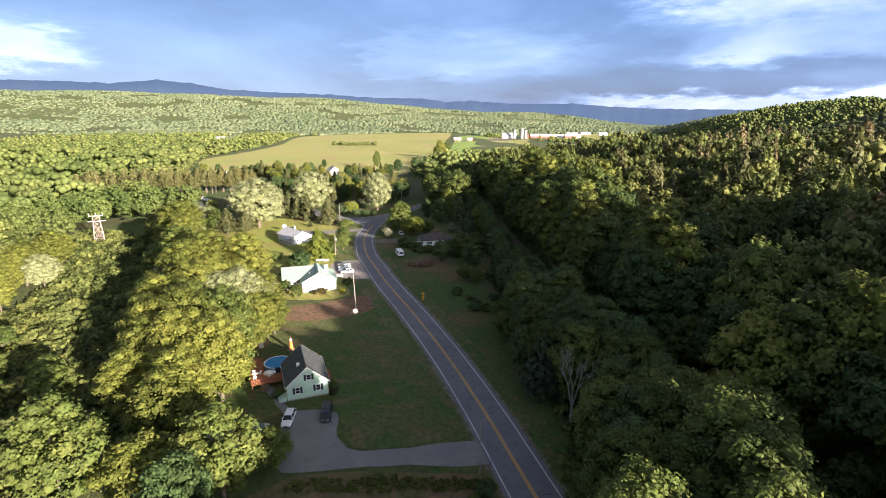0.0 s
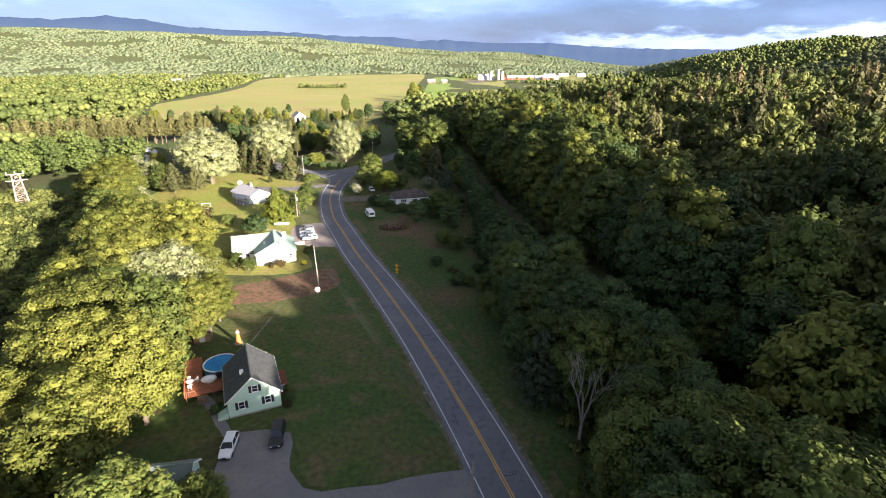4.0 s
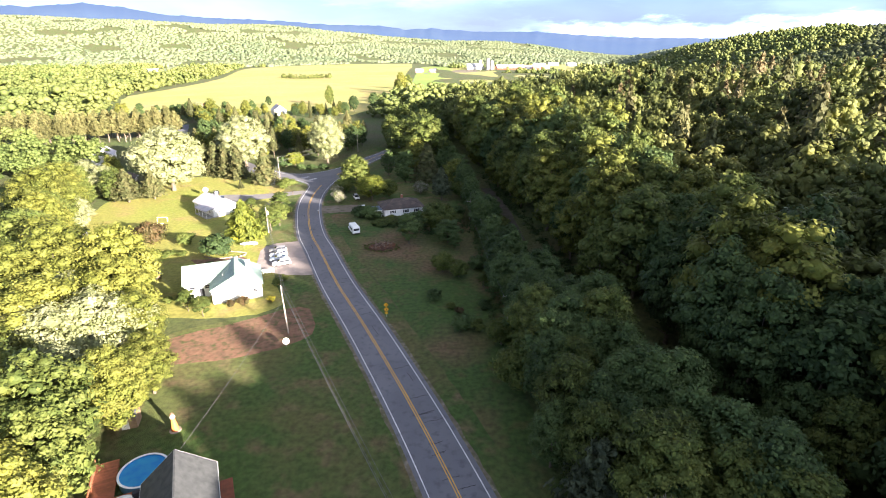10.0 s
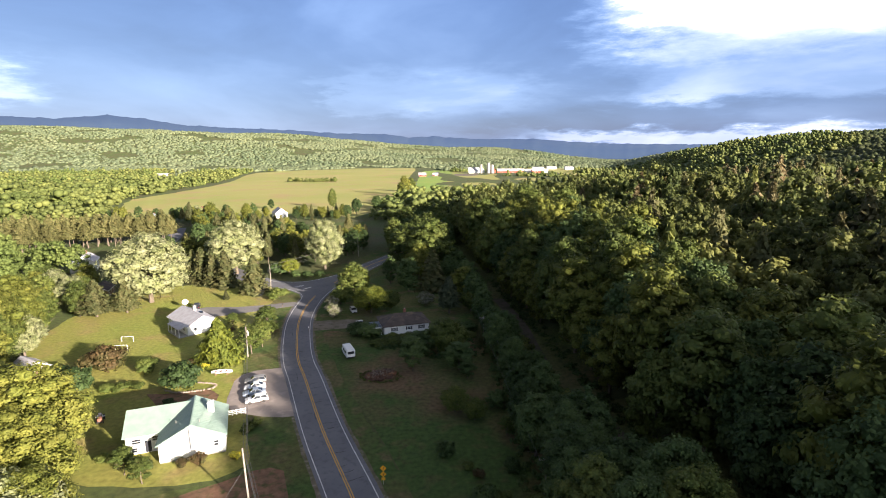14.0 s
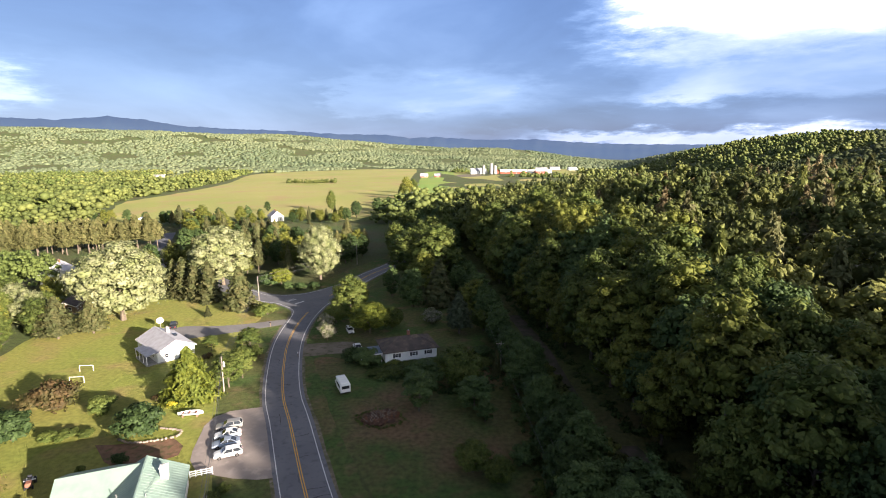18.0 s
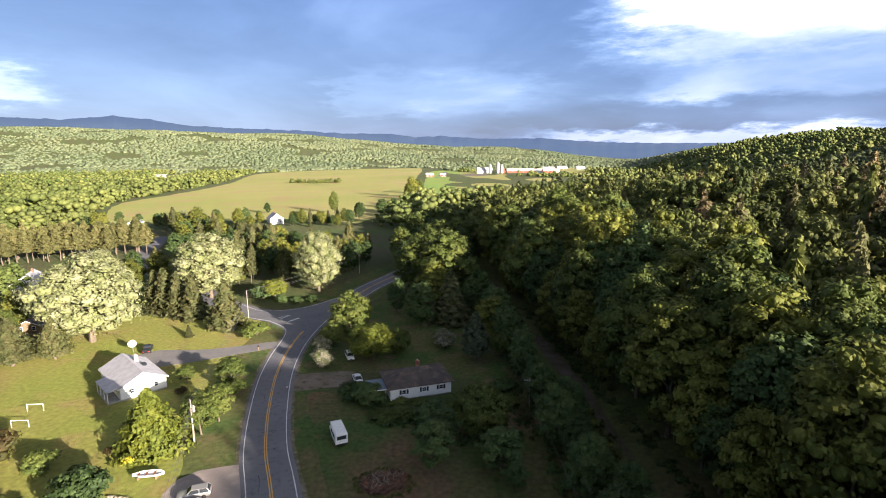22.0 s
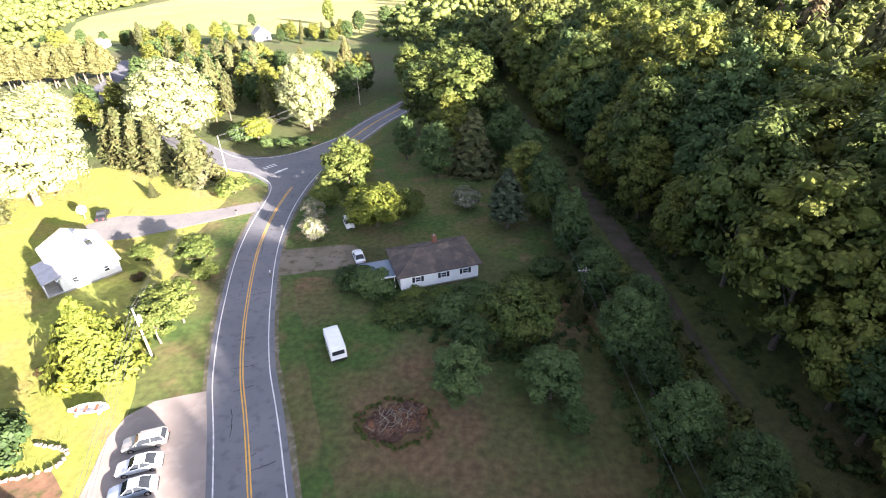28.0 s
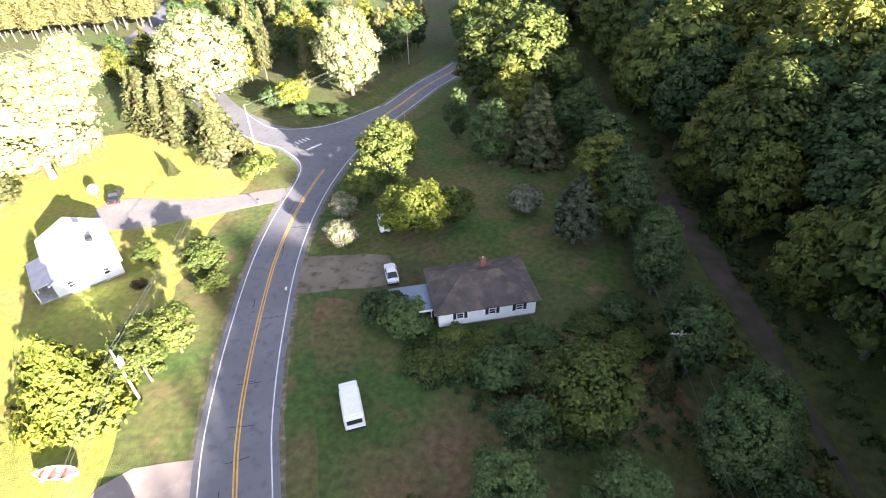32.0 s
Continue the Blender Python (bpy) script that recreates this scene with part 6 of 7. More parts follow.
# lattice pylon of the power line
py = base("pylon", spot(-154.2, 188.6, 35), "pale rusty lattice steel pylon of the power line", "pylon")
bm = bmesh.new()
for s in (-1, 1):
    for q in (-1, 1):
        tube(bm, (s * 1.9, q * 1.9, -0.3), (s * 1.1, q * 1.1, 11.6), 0.11, n=5)
part("leg", bm, M["tower_steel"], py)
bm = bmesh.new()
for k in range(5):
    z0, z1 = 2.3 * k, 2.3 * (k + 1)
    w0, w1 = 1.9 - 0.8 * z0 / 11.6, 1.9 - 0.8 * z1 / 11.6
    for a, b in (((-1, -1), (1, -1)), ((1, -1), (1, 1)), ((1, 1), (-1, 1)), ((-1, 1), (-1, -1))):
        tube(bm, (a[0] * w0, a[1] * w0, z0), (b[0] * w1, b[1] * w1, z1), 0.06, n=4)
        tube(bm, (b[0] * w0, b[1] * w0, z0), (a[0] * w1, a[1] * w1, z1), 0.06, n=4)
        tube(bm, (a[0] * w1, a[1] * w1, z1), (b[0] * w1, b[1] * w1, z1), 0.06, n=4)
part("bracing", bm, M["tower_steel"], py)
for z, w in ((9.2, 3.2), (11.5, 2.6)):
    part("crossarm", boxed(-w, -0.18, z, w, 0.18, z + 0.25), M["tower_steel"], py)
for x in (-2.4, 0, 2.4):
    part("insulator", tubed((x, 0, 11.75), (x, 0, 12.7), 0.14, 0.08), M["trim"], py)

# ---- road sign, mailboxes and yard things ----
sign = base("road_sign", spot(-11.4, 124.2, 0), "yellow curve warning signs on one post", "road sign")
part("post", boxed(-0.04, -0.03, -0.3, 0.04, 0.03, 3.1), M["steel"], sign)
for z, s, nm in ((2.75, 0.50, "diamond_panel"), (1.75, 0.50, "diamond_panel")):
    bm = bmesh.new()
    poly(bm, [(0, -s), (s, 0), (0, s), (-s, 0)], -0.012, 0.012)
    bm.transform(Matrix.Translation((0, -0.05, z)) @ Euler((radians(90), 0, 0)).to_matrix().to_4x4())
    d = part(nm, bm, M["sign_yellow"], sign)
    bm = bmesh.new()
    box(bm, -0.05, -0.075, z - 0.24, 0.05, -0.063, z + 0.02)
    tube(bm, (0, -0.069, z), (0.16, -0.069, z + 0.2), 0.05, n=6)
    part("arrow", bm, M["shutter"], d)
part("speed_panel", boxed(-0.3, -0.065, 0.75, 0.3, -0.04, 1.2, bevel=0.008), M["sign_yellow"], sign)
mini = base("road_sign", spot(-33.5, 256.0, 20), "small yellow warning sign at the bend", "road sign")
part("post", boxed(-0.03, -0.03, -0.3, 0.03, 0.03, 2.2), M["steel"], mini)
bm = bmesh.new()
poly(bm, [(0, -0.4), (0.4, 0), (0, 0.4), (-0.4, 0)], -0.012, 0.012)
bm.transform(Matrix.Translation((0, -0.05, 2.0)) @ Euler((radians(90), 0, 0)).to_matrix().to_4x4())
part("diamond_panel", bm, M["sign_yellow"], mini)


disht = base("satellite_dish", spot(-84.6, 216.2, 205), "large white satellite dish on a steel post in the lawn", "satellite dish")
part("mast", tubed((0, 0, -0.3), (0, 0, 1.7), 0.07), M["steel"], disht)
bm = bmesh.new()
bmesh.ops.create_uvsphere(bm, u_segments=24, v_segments=14, radius=2.2)
bmesh.ops.delete(bm, geom=[v for v in bm.verts if v.co.z > -1.85], context="VERTS")
bmesh.ops.solidify(bm, geom=bm.faces[:], thickness=0.04)
bm.transform(Matrix.Translation((0, 0.2, 2.2)) @ Euler((radians(-50), 0, 0)).to_matrix().to_4x4() @ Matrix.Translation((0, 0, 2.0)))
part("reflector", bm, M["trim"], disht)
part("feed_arm", tubed((0, 0.1, 1.9), (0, 1.0, 3.1), 0.025, n=6), M["steel"], disht)


def mailbox(x, y, turn, mat, label):
    r = base("mailbox", spot(x, y, turn), label, "mailbox")
    part("post", boxed(-0.05, -0.05, -0.3, 0.05, 0.05, 1.1), M["wood"], r)
    bm = boxed(-0.11, -0.26, 1.1, 0.11, 0.26, 1.24)
    tube(bm, (0, -0.26, 1.24), (0, 0.26, 1.24), 0.11, n=12)
    part("box", bm, M[mat], r)
    part("flag", boxed(0.115, -0.1, 1.2, 0.13, 0.0, 1.4), M["lamp_red"], r)


mailbox(5.0, 53.6, 20, "pool_wall", "blue-green mailbox on a wooden post by the driveway")
mailbox(-53.0, 216.2, 60, "shutter", "black mailbox on a wooden post by the driveway")
mailbox(-39.0, 193.0, 10, "trim", "white mailbox on a post beside the drive")

spool = base("satellite_dish", spot(-28.8, 113.6, 30), "white satellite dish on a short post in the lawn", "satellite dish")
part("mast", tubed((0, 0, -0.3), (0, 0, 1.0), 0.04), M["steel"], spool)
bm = bmesh.new()
bmesh.ops.create_uvsphere(bm, u_segments=20, v_segments=10, radius=0.75)
bmesh.ops.delete(bm, geom=[v for v in bm.verts if v.co.z > -0.35], context="VERTS")
bmesh.ops.solidify(bm, geom=bm.faces[:], thickness=0.03)
bm.transform(Matrix.Translation((0, 0, 1.1)) @ Euler((radians(55), 0, 0)).to_matrix().to_4x4() @ Matrix.Translation((0, 0, 0.7)))
part("dish", bm, M["trim"], spool, smooth=True)

wm = base("garden_windmill", spot(-38.9, 92.0, 20), "orange wooden ornamental lighthouse on the lawn", "garden ornament")
part("tower", tubed((0, 0, 0), (0, 0, 2.3), 0.55, 0.25, n=8), M["orange"], wm)
part("gallery", tubed((0, 0, 2.3), (0, 0, 2.4), 0.36, n=8), M["trim"], wm)
part("lantern", tubed((0, 0, 2.4), (0, 0, 2.8), 0.2, n=8), M["trim"], wm)
part("cap", tubed((0, 0, 2.8), (0, 0, 3.1), 0.28, 0.02, n=8), M["brick"], wm)
part("plinth", tubed((0, 0, -0.1), (0, 0, 0.12), 0.8, n=12), M["stone"], wm)

shed = base("garden_shed", spot(-46.3, 93.5, 15), "small dark garden shed under the trees", "shed")
part("wall", boxed(-1.5, -1.2, -0.2, 1.5, 1.2, 2.0), M["wood"], shed)
bm = bmesh.new()
for s in (-1, 1):
    a = [bm.verts.new(p) for p in ((-1.7, 0, 2.9), (-1.7, s * 1.45, 1.95), (1.7, s * 1.45, 1.95), (1.7, 0, 2.9))]
    b = [bm.verts.new(p.co + Vector((0, 0, 0.1))) for p in a]
    bm.faces.new(b)
    bm.faces.new(a[::-1])
    for i in range(4):
        j = (i + 1) % 4
        bm.faces.new((a[i], a[j], b[j], b[i]))
bmesh.ops.recalc_face_normals(bm, faces=bm.faces)
part("roof", bm, M["shingle_dark"], shed)
part("door", boxed(-0.5, -1.24, 0, 0.5, -1.19, 1.8), M["trim"], shed)

# football goals on the lawn
for x, y in ((-84.0, 180.0), (-86.0, 186.2)):
    g = base("goal_frame", spot(x, y, 4), "small white tubular goal frame on the lawn", "goal", "goal frames")
    for xx in (-1.5, 1.5):
        part("post", tubed((xx, 0, -0.1), (xx, 0, 1.4), 0.06), M["trim"], g)
    part("crossbar", tubed((-1.5, 0, 1.4), (1.5, 0, 1.4), 0.06), M["trim"], g)

bench = base("picnic_table", spot(-51.2, 148.8, 30), "weathered grey picnic table in the shade", "picnic table")
for k in range(5):
    part("plank", boxed(-0.9, -0.4 + k * 0.16, 0.72, 0.9, -0.26 + k * 0.16, 0.76), M["pole"], bench)
for s in (-1, 1):
    part("seat", boxed(-0.9, s * 0.75 - 0.13, 0.42, 0.9, s * 0.75 + 0.13, 0.46), M["pole"], bench)
    part("leg", boxed(s * 0.6 - 0.05, -0.85, 0, s * 0.6 + 0.05, 0.85, 0.42), M["pole"], bench)
    part("upright", boxed(s * 0.6 - 0.05, -0.2, 0.42, s * 0.6 + 0.05, 0.2, 0.72), M["pole"], bench)

fence = base("wooden_fence", spot(-41.9, 146.0, 20), "pale wooden rail fence beside the parking", "fence")
for k in range(5):
    part("post", boxed(-1.6 + k * 0.8, -0.06, -0.2, -1.48 + k * 0.8, 0.06, 1.2), M["trim"], fence)
for z in (0.3, 0.65, 1.0):
    part("rail", boxed(-1.6, -0.1, z, 1.75, -0.06, z + 0.14), M["trim"], fence)

# stone edging of the beds
rs = random.Random(9)
wallr = base("stone_edging", spot(0, 0), "low dry-stone edging round the flower bed", "stone wall")
LINE = spline([(-61.0, 156.6), (-58, 155.4), (-54, 156.2), (-51.3, 157.4), (-51.6, 159.4), (-55.5, 160.2)], 0.5)
stone_meshes = []
for k in range(5):
    bm = bmesh.new()
    bmesh.ops.create_icosphere(bm, subdivisions=1, radius=1.0)
    for v in bm.verts:
        v.co *= 1 + rs.uniform(-0.25, 0.2)
    me = bpy.data.meshes.new("stone")
    bm.to_mesh(me)
    bm.free()
    me.materials.append(M["stone"])
    stone_meshes.append(me)
for x, y in LINE:
    s = new("stone", rs.choice(stone_meshes))
    s.parent = wallr
    s.matrix_basis = Matrix.Translation((x + rs.uniform(-0.1, 0.1), y + rs.uniform(-0.1, 0.1), 0.14)) @ Euler((0, 0, rs.uniform(0, 6))).to_matrix().to_4x4() @ Matrix.Diagonal((0.36, 0.27, 0.22, 1))

# brush pile
pile = base("brush_pile", spot(-15.6, 162.8, 20), "heap of cut branches and brown leaves among weeds", "brush pile")
bm = bmesh.new()
bmesh.ops.create_icosphere(bm, subdivisions=5, radius=1.0)
for v in bm.verts:
    n3, n4 = noise.noise(v.co * 2.2), noise.noise(v.co * 9.0)
    v.co = Vector((v.co.x * 3.5 * (1 + 0.28 * n3), v.co.y * 2.4 * (1 + 0.28 * n3), max(-0.1, v.co.z * 1.05 + 0.5 * noise.noise(v.co * 4.5) + 0.16 * n4)))
part("leaf_mound", bm, M["litter"], pile, "brown dead leaves")
for k in range(130):
    a = rs.uniform(0, 6.28)
    r = math.sqrt(rs.uniform(0, 1)) * 0.95
    q = Vector((math.cos(a) * 3.2 * r, math.sin(a) * 2.1 * r, 1.1 * (1 - r * r) + 0.12))
    d = Vector((rs.uniform(-1, 1), rs.uniform(-1, 1), rs.uniform(-0.1, 0.75 if k % 3 else 1.6))).normalized()
    part("branch", tubed(q - d * rs.uniform(0.3, 0.8), q + d * rs.uniform(0.4, 1.3), rs.uniform(0.04, 0.085), 0.02, n=5), M["deadwood"] if k % 3 == 0 else M["bark"] if k % 3 == 1 else M["wood"], pile)
ring = [(-15.6 + 4.3 * rs.uniform(0.88, 1.12) * math.cos(a), 162.8 + 3.3 * rs.uniform(0.88, 1.12) * math.sin(a)) for a in (0.17 * k for k in range(37))]

# stop bar and word blocks at the junction
sb = tagged(mesh_ob("stop_bar", [(-52.2, 238.8, 0.066), (-51.6, 238.4, 0.066), (-49.3, 241.8, 0.066), (-49.9, 242.2, 0.066)], [(0, 1, 2, 3)], M["white_line"]), "white painted stop bar at the junction", "road marking", kind="structure")
for k in range(4):
    x, y = -54.6 + k * 0.55, 241.4 + k * 0.75
    d = Vector((-0.80, 0.6))
    n = Vector((0.55, 0.75)).normalized()
    q = [(x, y), (x + n.x * 0.45, y + n.y * 0.45), (x + n.x * 0.45 + d.x * 1.8, y + n.y * 0.45 + d.y * 1.8), (x + d.x * 1.8, y + d.y * 1.8)]
    tagged(mesh_ob("road_word_bar", [(a, b, 0.066) for a, b in q], [(0, 1, 2, 3)], M["white_line"]), "worn white letter bar painted on asphalt", "road marking", kind="structure")

# cracks sealed with tar
rs = random.Random(21)
nr = len(ROAD)
crack_at = [i for i in range(nr) if 45 < ROAD[i][1] < 240]
for k in range(52):
    i = rs.choice(crack_at)
    p, d = ROAD[i], ROAD[min(i + 1, nr - 1)] - ROAD[i]
    d = d / np.linalg.norm(d)
    n = np.array([d[1], -d[0]])
    across = rs.random() < 0.72
    o = rs.uniform(-1.2, 0.6) if across else rs.uniform(-3.0, 2.5)
    L = rs.uniform(1.0, 3.4) if across else rs.uniform(1.5, 5)
    line = []
    q = p + n * o
    step = n if across else d
    side = d if across else n
    s = 0.0
    for j in range(9):
        s += rs.uniform(-0.11, 0.11)
        line.append(q + step * L * j / 8 + side * s)
    mesh_ob("crack", *ribbon(np.array(line), -0.035, 0.035, 0.05, 0.0655, 0.02), M["asphalt_dark"], road)

# ---- single trees, shrubs and hedges ----
for k, x, y, s, w in (
        # round the cottage and garage
        ("maple1", -32.5, 45.5, 0.85, 1.25), ("maple2", -45.5, 55.0, 0.8, 1.2), ("maple0", -41, 41, 0.8, 1.2), ("maple3", -52, 41, 0.95, 1.0), ("round", -28.5, 52.4, 0.72, 0.9),
        ("oak1", -33, 36, 0.9, 1.0), ("sunny1", -60, 113, 0.85, 1.1), ("sunny0", -66, 107, 0.95, 1.1), ("maple3", -73, 124, 0.75, 1.1), ("sunny0", -44.0, 69.0, 1.1, 1.05), ("sunny1", -46.5, 92.5, 0.78, 1.1), ("sunny0", -46.0, 100.5, 0.66, 1.15), ("sunny1", -51.5, 108.5, 0.8, 1.1), ("maple1", -46.0, 78.5, 0.9, 1.0), ("sunny1", -45.5, 59.5, 0.9, 1.1), ("maple1", -49.5, 84, 1.05, 1.15), ("maple2", -50, 72, 0.95, 1.15),
        # beside the house with the green roof
        ("slim", -48.5, 125.2, 0.55, 1.3), ("slim", -52.5, 127.5, 0.6, 1.2), ("bush_y", -36.8, 131.6, 1.0, 1.0), ("bush_r", -42.2, 130.2, 0.7, 0.9), ("bush_r", -44.6, 129.6, 0.5, 0.9),
        ("bush_l", -37.4, 139.5, 0.7, 1.0), ("bush_l", -36.8, 141.8, 0.6, 1.0), ("bush_l", -58.2, 131.0, 0.6, 1.0),
        ("maple1", -62.5, 122.0, 0.62, 1.0), ("maple0", -70, 127.0, 0.7, 1.0),
        # gardens behind it
        ("bush", -58.3, 158.6, 2.0, 1.1), ("bush_l", -70.3, 167.0, 1.25, 1.2), ("bush_r", -80.5, 168.0, 2.1, 1.05), ("bush", -80.0, 157.0, 1.9, 1.0), ("bush", -84.0, 159.5, 1.6, 1.0),
        ("bush_l", -70.5, 157.5, 0.6, 1.8), ("bush_l", -73.5, 157.0, 0.6, 1.6), ("bush_l", -67.5, 158.0, 0.5, 1.6), ("bush_r", -62.0, 171.0, 0.5, 1.0), ("bush_y", -57.5, 168.6, 0.9, 1.3),
        ("bush", -56.5, 149.5, 0.7, 1.0), ("bush_l", -61.5, 147.5, 0.4, 1.0),
        # along the west side of the road
        ("spruce_y", -56.0, 173.0, 1.1, 1.08), ("slim", -49.6, 177.0, 0.85, 1.4), ("slim", -48.4, 181.5, 0.85, 1.3), ("slim", -50.8, 180.0, 0.8, 1.4), ("slim", -51.8, 196.0, 0.8, 1.55), ("bush_l", -50.0, 193.2, 1.2, 1.0),
        ("slim", -62.2, 197.8, 0.5, 1.5), ("bush_r", -61.0, 192.8, 0.55, 1.0), ("bush_l", -57.6, 227.5, 1.4, 1.45),
        ("spruce", -68.5, 235.0, 1.0, 1.55), ("spruce", -82.0, 243.5, 0.98, 1.4), ("spruce", -88.0, 246.5, 0.95, 1.4), ("spruce", -94.0, 250.5, 1.0, 1.4), ("spruce", -99.0, 254.0, 0.9, 1.4),
        ("spruce", -75.6, 226.8, 0.24, 1.4),
        ("silver", -86.0, 265.0, 1.35, 1.15), ("silver", -50.5, 272.5, 1.3, 0.85), ("silver", -99.5, 223.5, 1.42, 1.22), ("silver", -126, 268, 1.0, 1.1),
        ("bush", -68, 264.5, 1.9, 1.2), ("yellow", -64.0, 264.5, 0.75, 1.25), ("bush", -60, 259, 0.9, 1.4), ("bush", -55, 258.5, 0.9, 1.4), ("bush", -50, 259.5, 0.9, 1.4),
        ("pine_o", -108, 208, 0.8, 1.4), ("pine_o", -101, 212, 0.72, 1.3),
        # round the hip-roofed house
        ("blossom", -34.2, 205.0, 1.05, 1.15), ("blossom", -36.2, 213.0, 1.05, 1.1), ("blossom", -36.6, 220.5, 0.85, 1.0), ("yellow", -23.3, 209.8, 1.0, 1.3), ("maple1", -31.0, 224.5, 0.78, 1.3), ("round", -34.5, 219.0, 0.7, 0.9), ("round", -17.5, 213.5, 0.75, 0.9),
        ("yellow", -31.0, 233.5, 1.0, 1.0), ("blossom", -6.0, 217.0, 1.05, 1.4), ("oak1", -12.5, 234.5, 0.85, 1.1), ("spruce", -3.5, 237.0, 1.1, 1.6), ("maple3", -4.0, 262.0, 1.3, 1.2), ("maple1", -15.0, 268.0, 1.2, 1.2), ("maple0", -9, 252, 0.95, 1.1),
        ("oak2", -20.0, 246.0, 0.7, 0.9), ("oak0", 3.0, 246.0, 0.8, 1.0), ("pine", 1.5, 208.5, 0.72, 1.35), ("maple0", 7.0, 222.5, 0.78, 1.15), ("oak1", 9, 232, 0.8, 1.1), ("round", 8.5, 211, 0.9, 0.8), ("oak2", 11.5, 201, 0.7, 1.0),
        ("bush", -21.5, 188.4, 1.5, 1.3), ("bush", -24.8, 190.0, 1.3, 1.2), ("bush_l", -14.5, 183.2, 0.7, 2.6), ("bush", -8.6, 181.0, 1.5, 1.3), ("bush_l", -18.0, 182.0, 0.6, 2.6), ("bush_l", -11.0, 186.6, 0.5, 2.4), ("bush", -5.0, 187.2, 0.7, 2.0), ("bush_l", -14.8, 186.6, 0.6, 1.9), ("bush_l", -11.2, 182.6, 0.6, 2.6), ("bush_l", 2.0, 190, 0.6, 2.4), ("bush", 6.0, 193, 0.9, 1.6), ("bush_l", 6.4, 187, 0.6, 2.4),
        ("round", -0.3, 177.5, 0.98, 1.08), ("spruce", 8.6, 181.0, 0.45, 0.9), ("slim_d", -8.4, 165.5, 0.95, 1.3), ("slim_d", -6.6, 171.8, 0.85, 1.2), ("slim_d", 2.4, 166.0, 0.78, 1.75), ("slim_d", 4.0, 161.0, 0.5, 1.4),
        ("round", 0.5, 146.0, 0.62, 0.9), ("round", 4.2, 143.0, 0.52, 0.9), ("bush", -1.6, 131.5, 0.9, 1.0), ("bush_l", 1.8, 127.5, 0.55, 1.0), ("bush", 3.6, 119.0, 1.1, 1.1), ("bush_l", 6.4, 118.6, 0.9, 1.0), ("bush_r", 3.4, 125.5, 0.5, 1.0),
        ("bush", 8.8, 127.0, 0.8, 1.0), ("round", 10.5, 113.5, 0.62, 0.9), ("round", 11.8, 100.5, 0.9, 0.95), ("slim", 9.5, 137.5, 0.45, 1.3), ("bush", 9.0, 148.0, 1.3, 1.0),
        ("bush", 20.5, 57.5, 0.9, 1.4), ("bush_l", 20.2, 61.0, 0.7, 1.5), ("bush", 4.2, 47.5, 0.9, 1.0), ("bush_l", 2.6, 45.2, 0.7, 1.1),
        ("bush", -24.6, 74.6, 0.55, 1.0), ("bush_l", -25.3, 77.0, 0.5, 1.0), ("bush_r", -24.2, 73.0, 0.4, 0.9), ("bush", -34.6, 71.6, 0.6, 1.0),
        # far lone trees on the fields
        ("maple1", -94, 519, 1.1, 0.7), ("oak0", -66, 475, 0.95, 1.0), ("oak1", -52, 500, 0.9, 1.1), ("oak2", -44, 520, 0.8, 1.2), ("maple0", -38, 640, 1.1, 1.0), ("maple2", -36, 668, 1.3, 1.0), ("maple1", -30, 720, 1.1, 1.0), ("oak1", -150, 520, 0.6, 1.0)):
    plant(k, x, y, s, wide=w)

# pines standing in a row beyond the white house, and the grove along the side road
rr = random.Random(17)
GROVE = [(-250, 300), (-200, 318), (-150, 345), (-165, 362), (-215, 345), (-262, 322)]
for x, y in scatter(GROVE, 6.2, 31):
    plant("pine_t", x, y, rr.uniform(0.72, 0.95), group="row of tall pines", wide=rr.uniform(1.1, 1.5))
GROVE2 = [(-130, 275), (-96, 275), (-62, 278), (-46, 290), (-34, 312), (-34, 330), (-60, 350), (-100, 360), (-135, 400), (-170, 432), (-185, 425), (-150, 372), (-136, 335), (-112, 302)]
for x, y in scatter(GROVE2, 9.5, 33):
    k = rr.choice(["maple0", "maple2", "oak0", "oak1", "pine_g", "spruce", "pine_t", "oak2"])
    plant(k, x, y, rr.uniform(0.6, 0.9), group="trees along the side road")
GROVE3 = [(-26, 300), (-8, 290), (6, 300), (8, 360), (0, 420), (-8, 425), (-18, 380)]
for x, y in scatter(GROVE3, 9.0, 35):
    plant(rr.choice(["maple1", "maple3", "oak0", "oak2"]), x, y, rr.uniform(0.75, 1.05), group="trees north of the bend")
GROVE4 = [(-104, 160), (-100, 178), (-110, 200), (-112, 220), (-128, 240), (-140, 230), (-135, 200), (-120, 170)]
for x, y in scatter(GROVE4, 9.0, 37):
    plant(rr.choice(["maple1", "maple3", "maple0", "silver"]), x, y, rr.uniform(0.6, 0.8), group="trees west of the lawn")
for x, y, s in ((70, 330, 1.05), (84, 322, 1.1), (96, 338, 1.1), (110, 320, 1.15), (60, 350, 1.0), (120, 300, 1.1), (130, 325, 1.1), (46, 372, 1.0), (150, 290, 1.15), (165, 310, 1.1)):
    plant("pine_t", x, y, s, group="tall pines over the east woods")

# dead grey tree at the wood's edge
dead = base("dead_tree", spot(19.0, 64.3), "bare bleached dead tree with forked limbs", "dead tree")
rs = random.Random(12)
bm = bmesh.new()


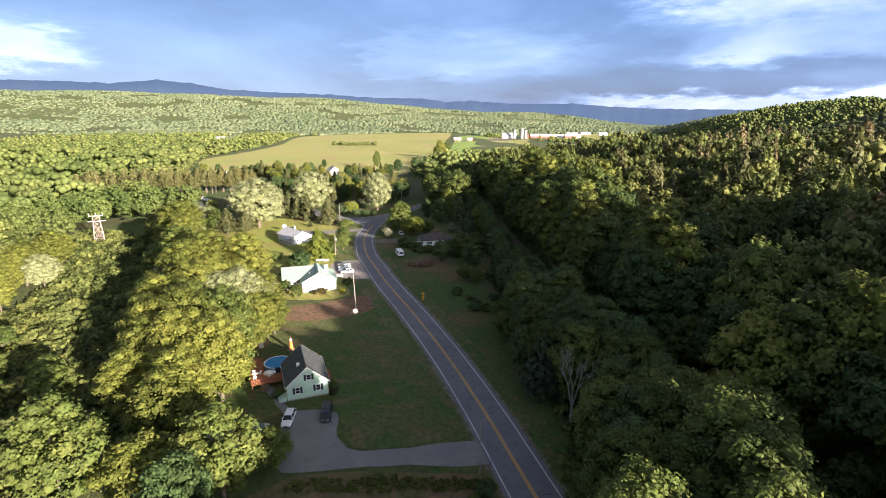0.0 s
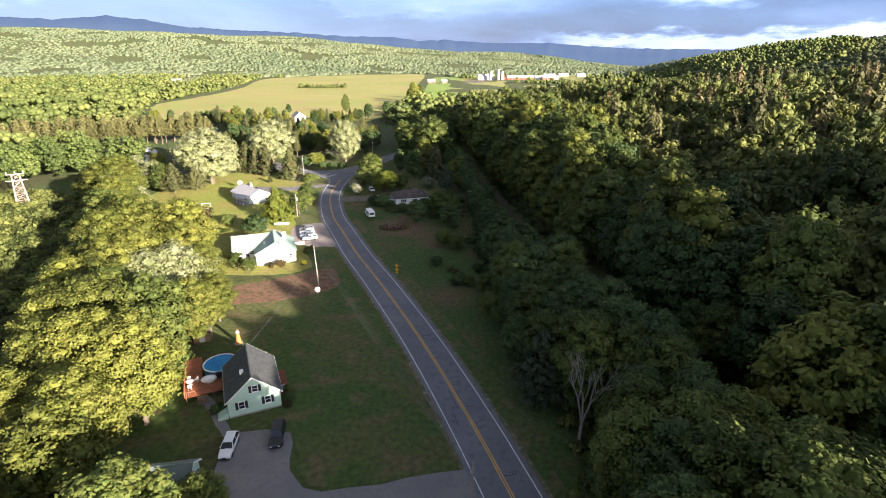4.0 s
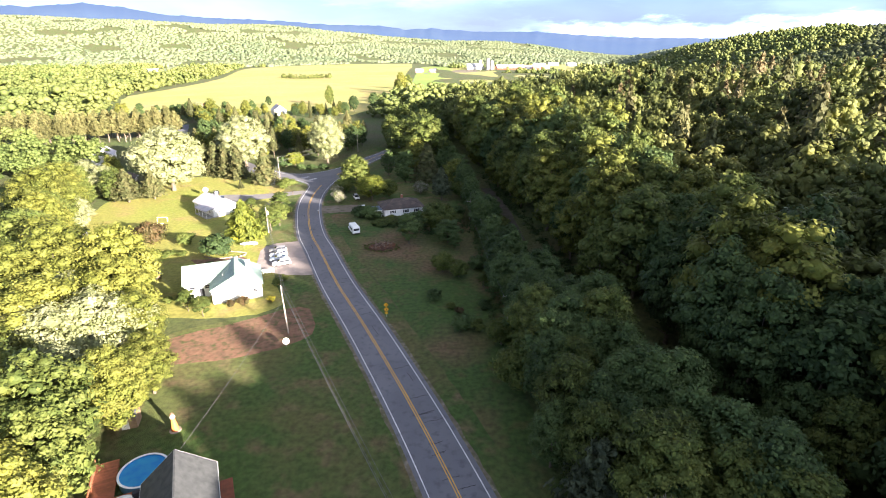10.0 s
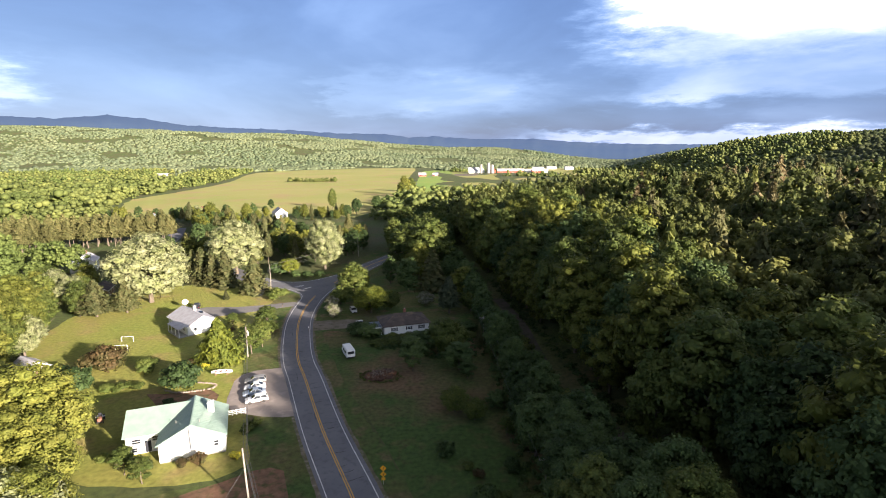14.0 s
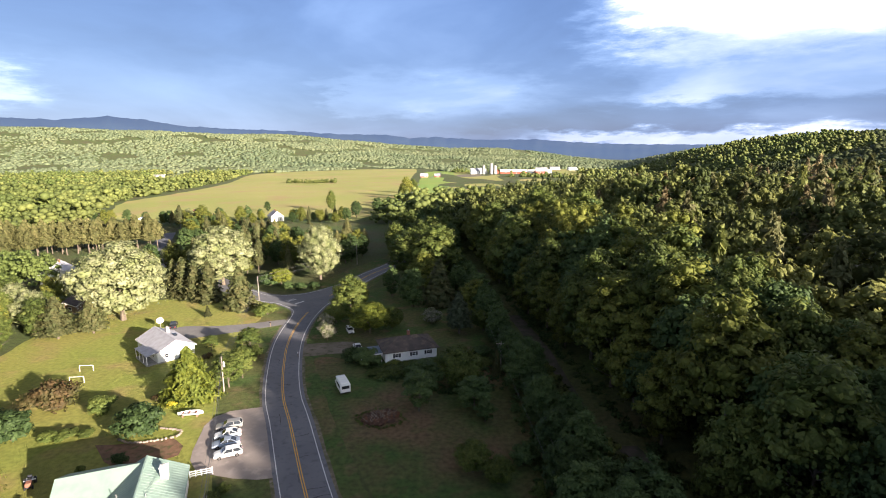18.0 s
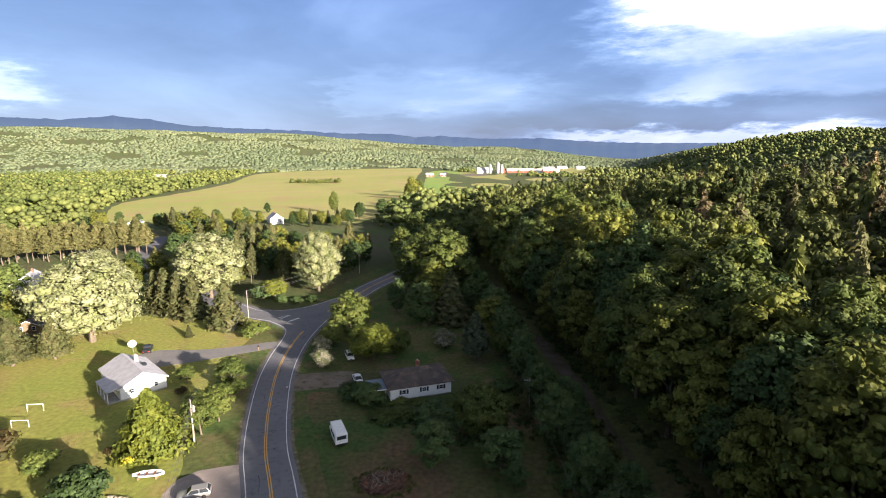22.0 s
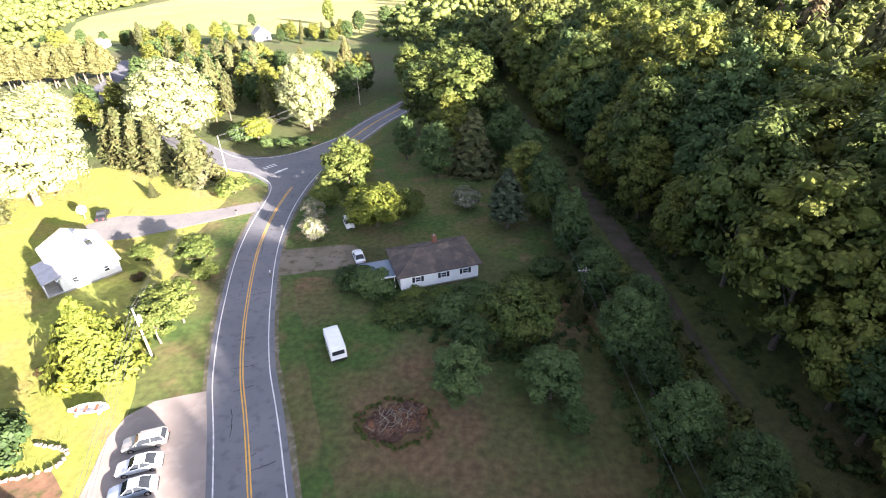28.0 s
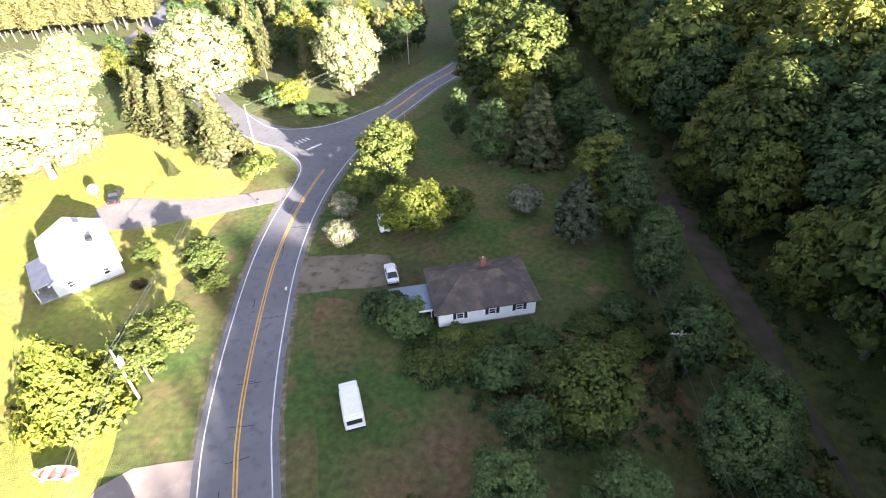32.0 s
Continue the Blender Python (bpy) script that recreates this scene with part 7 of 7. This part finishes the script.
def limb(bm, p, d, length, r, depth):
    q = p + d * length
    tube(bm, p, q, r, r * 0.62, n=6 if depth > 2 else 4)
    if depth == 0:
        return
    for k in range(rs.choice((2, 3)) if depth > 1 else 3):
        nd = (d + Vector((rs.uniform(-0.62, 0.62), rs.uniform(-0.62, 0.62), rs.uniform(0.05, 0.6)))).normalized()
        limb(bm, p.lerp(q, rs.uniform(0.55, 1.0)), nd, length * rs.uniform(0.55, 0.8), r * 0.58, depth - 1)


limb(bm, Vector((0, 0, -0.3)), Vector((0.03, 0.02, 1)).normalized(), 6.0, 0.27, 5)
part("trunk", bm, M["deadwood"], dead)

# low growth of the power-line cut
SW = [(-56, 40), (-58, 62), (-70, 92), (-82, 118), (-98, 146), (-132, 190), (-160, 206), (-176, 205), (-158, 178), (-134, 143), (-124, 122), (-120, 104), (-118, 40)]
LOW = [crown_data(120 + i, 2.4, 2.6, -0.4, 7, 60, 0.8) for i in range(3)]
woods("undergrowth", "dark low scrub in the power-line clearing", scatter(SW, 3.4, 41), LOW, M["woods"], 42, None, 0.7, 1.3)
EDGE = [(15, 44), (15.5, 60), (18, 66), (20, 80), (17, 100), (17, 150), (15, 200), (19.4, 200), (25, 150), (30.5, 100), (35, 60), (37, 40), (20, 40)]
woods("undergrowth", "leafy undergrowth along the trail", scatter(EDGE, 2.6, 43), LOW, M["woods"], 44, None, 0.4, 0.8)

# ---- the red farm ----
def barn(x, y, turn, w, d, eave, apex, wall, roof, label):
    b = base("barn", spot(x, y, turn), label, "barn")
    gable_house_shell(b, w, d, eave, apex, M[wall], M[roof], over=0.6, trim=False, lap=1.2)
    for k in range(4):
        window(b, w / 2 + 0.04, d * (0.2 + 0.2 * k), eave * 0.5, 2.0, 1.6, 90, False)
    door(b, 0, -0.05, 0.2, 0, 4.0, 4.0, "trim")
    return b


barn(161, 1345, -90, 15, 66, 5.5, 11, "red_barn", "barn_roof", "long red dairy barn with pale metal roof")
barn(149, 1330, 5, 13, 24, 8, 15, "red_barn", "barn_roof", "red hay barn with pale metal roof")
barn(88, 1338, -85, 14, 34, 7, 14, "white_paint", "barn_roof", "white barn with pale metal roof")
barn(124, 1352, 0, 13, 26, 7, 14, "white_paint", "barn_roof", "white gabled barn beside the silos")
barn(250, 1352, -88, 14, 30, 6, 11, "red_barn", "barn_roof", "long red shed at the farm")
barn(235, 1372, -88, 12, 60, 5, 9, "white_paint", "trim", "low white shed behind the red barn")
barn(300, 1600, -86, 14, 34, 4.5, 8, "white_paint", "barn_roof", "long white dairy shed with grey roof")
barn(352, 1640, -86, 15, 30, 5, 9, "white_paint", "barn_roof", "white free-stall shed with grey roof")
barn(398, 1600, -80, 14, 26, 5, 9, "white_paint", "barn_roof", "white machine shed with grey roof")
barn(-32, 1168, -80, 9, 16, 4, 8, "red_barn", "barn_roof", "small red outbuilding by the farm road")
barn(-2, 1180, -80, 8, 12, 4, 7, "red_barn", "barn_roof", "small red tool shed by the farm road")
for x, y, h, r in ((137, 1325, 25, 4.0), (146, 1324, 20, 3.8), (118, 1322, 21, 3.4)):
    s = base("silo", spot(x, y), "pale concrete farm silo with domed cap", "silo", "farm silos")
    part("shaft", tubed((0, 0, -1), (0, 0, h), r, n=20), M["concrete"], s)
    part("cap", tubed((0, 0, h), (0, 0, h + 2.2), r, 0.4, n=20), M["steel"], s)
patch("farm_yard", [(40, 1200), (75, 1180), (120, 1250), (150, 1310), (90, 1325), (55, 1290)], M["gravel"], "pale gravel yard of the farm", "yard", z=0.12, step=15, wob=2.0)
HEDGE2 = [(-262, 960), (-215, 956), (-172, 962), (-170, 990), (-215, 992), (-262, 986)]
woods("hedgerow", "low green hedgerow standing in the hay field", scatter(HEDGE2, 8, 71), FT, M["woods_far"], 72, None, 0.4, 0.65)
for x, y, h in ((-480, 985, 14), (-500, 1005, 13)):
    s = base("bridge_pier", spot(x, y), "pale stone bridge pier standing in the river", "bridge pier", "bridge piers")
    part("shaft", tubed((0, 0, -1), (0, 0, h), 4.5, 3.6, n=10), M["concrete"], s)
    part("cap", boxed(-4.2, -4.2, h, 4.2, 4.2, h + 1.2, bevel=0.2), M["concrete"], s)

# low growth round the hip-roofed house and along the trail
WILD = [(-22, 186), (-5, 190), (9, 196), (12, 186), (10, 174), (-4, 172), (-14, 178), (-21, 181)]
woods("pile_weeds", "tall green weeds round the brush pile", ring, LOW, M["leaf"], 77, None, 0.10, 0.2)
woods("weeds", "rank green weeds and brambles round the house", scatter(WILD, 1.7, 63, (), 0.6), LOW, M["leaf_dark"], 64, None, 0.2, 0.42)
VERGE = [(13, 112), (9.5, 122), (10, 150), (9.5, 176), (12, 178), (13, 150), (14.5, 112)]
woods("weeds", "ragged weeds where the meadow meets the trees", scatter(VERGE, 1.6, 65, (), 0.6), LOW, M["leaf_dark"], 66, None, 0.2, 0.45)
DITCH = [(35.5, 100), (28.7, 160), (24.1, 200), (18.4, 250), (21.5, 250), (27.5, 200), (31.5, 160), (38.5, 100)]
woods("weeds", "dark brambles in the ditch beside the trail", scatter(DITCH, 1.8, 67, (), 0.6), LOW, M["leaf_dark"], 68, None, 0.3, 0.6)
HEDGE = [(-25, 46.6), (-10, 47.6), (4, 48.6), (4, 51.2), (-10, 50.4), (-24, 49)]
woods("weeds", "thick row of tall green weeds below the driveway", scatter(HEDGE, 0.75, 69, (), 0.6), LOW, M["leaf_light"], 70, None, 0.14, 0.26)
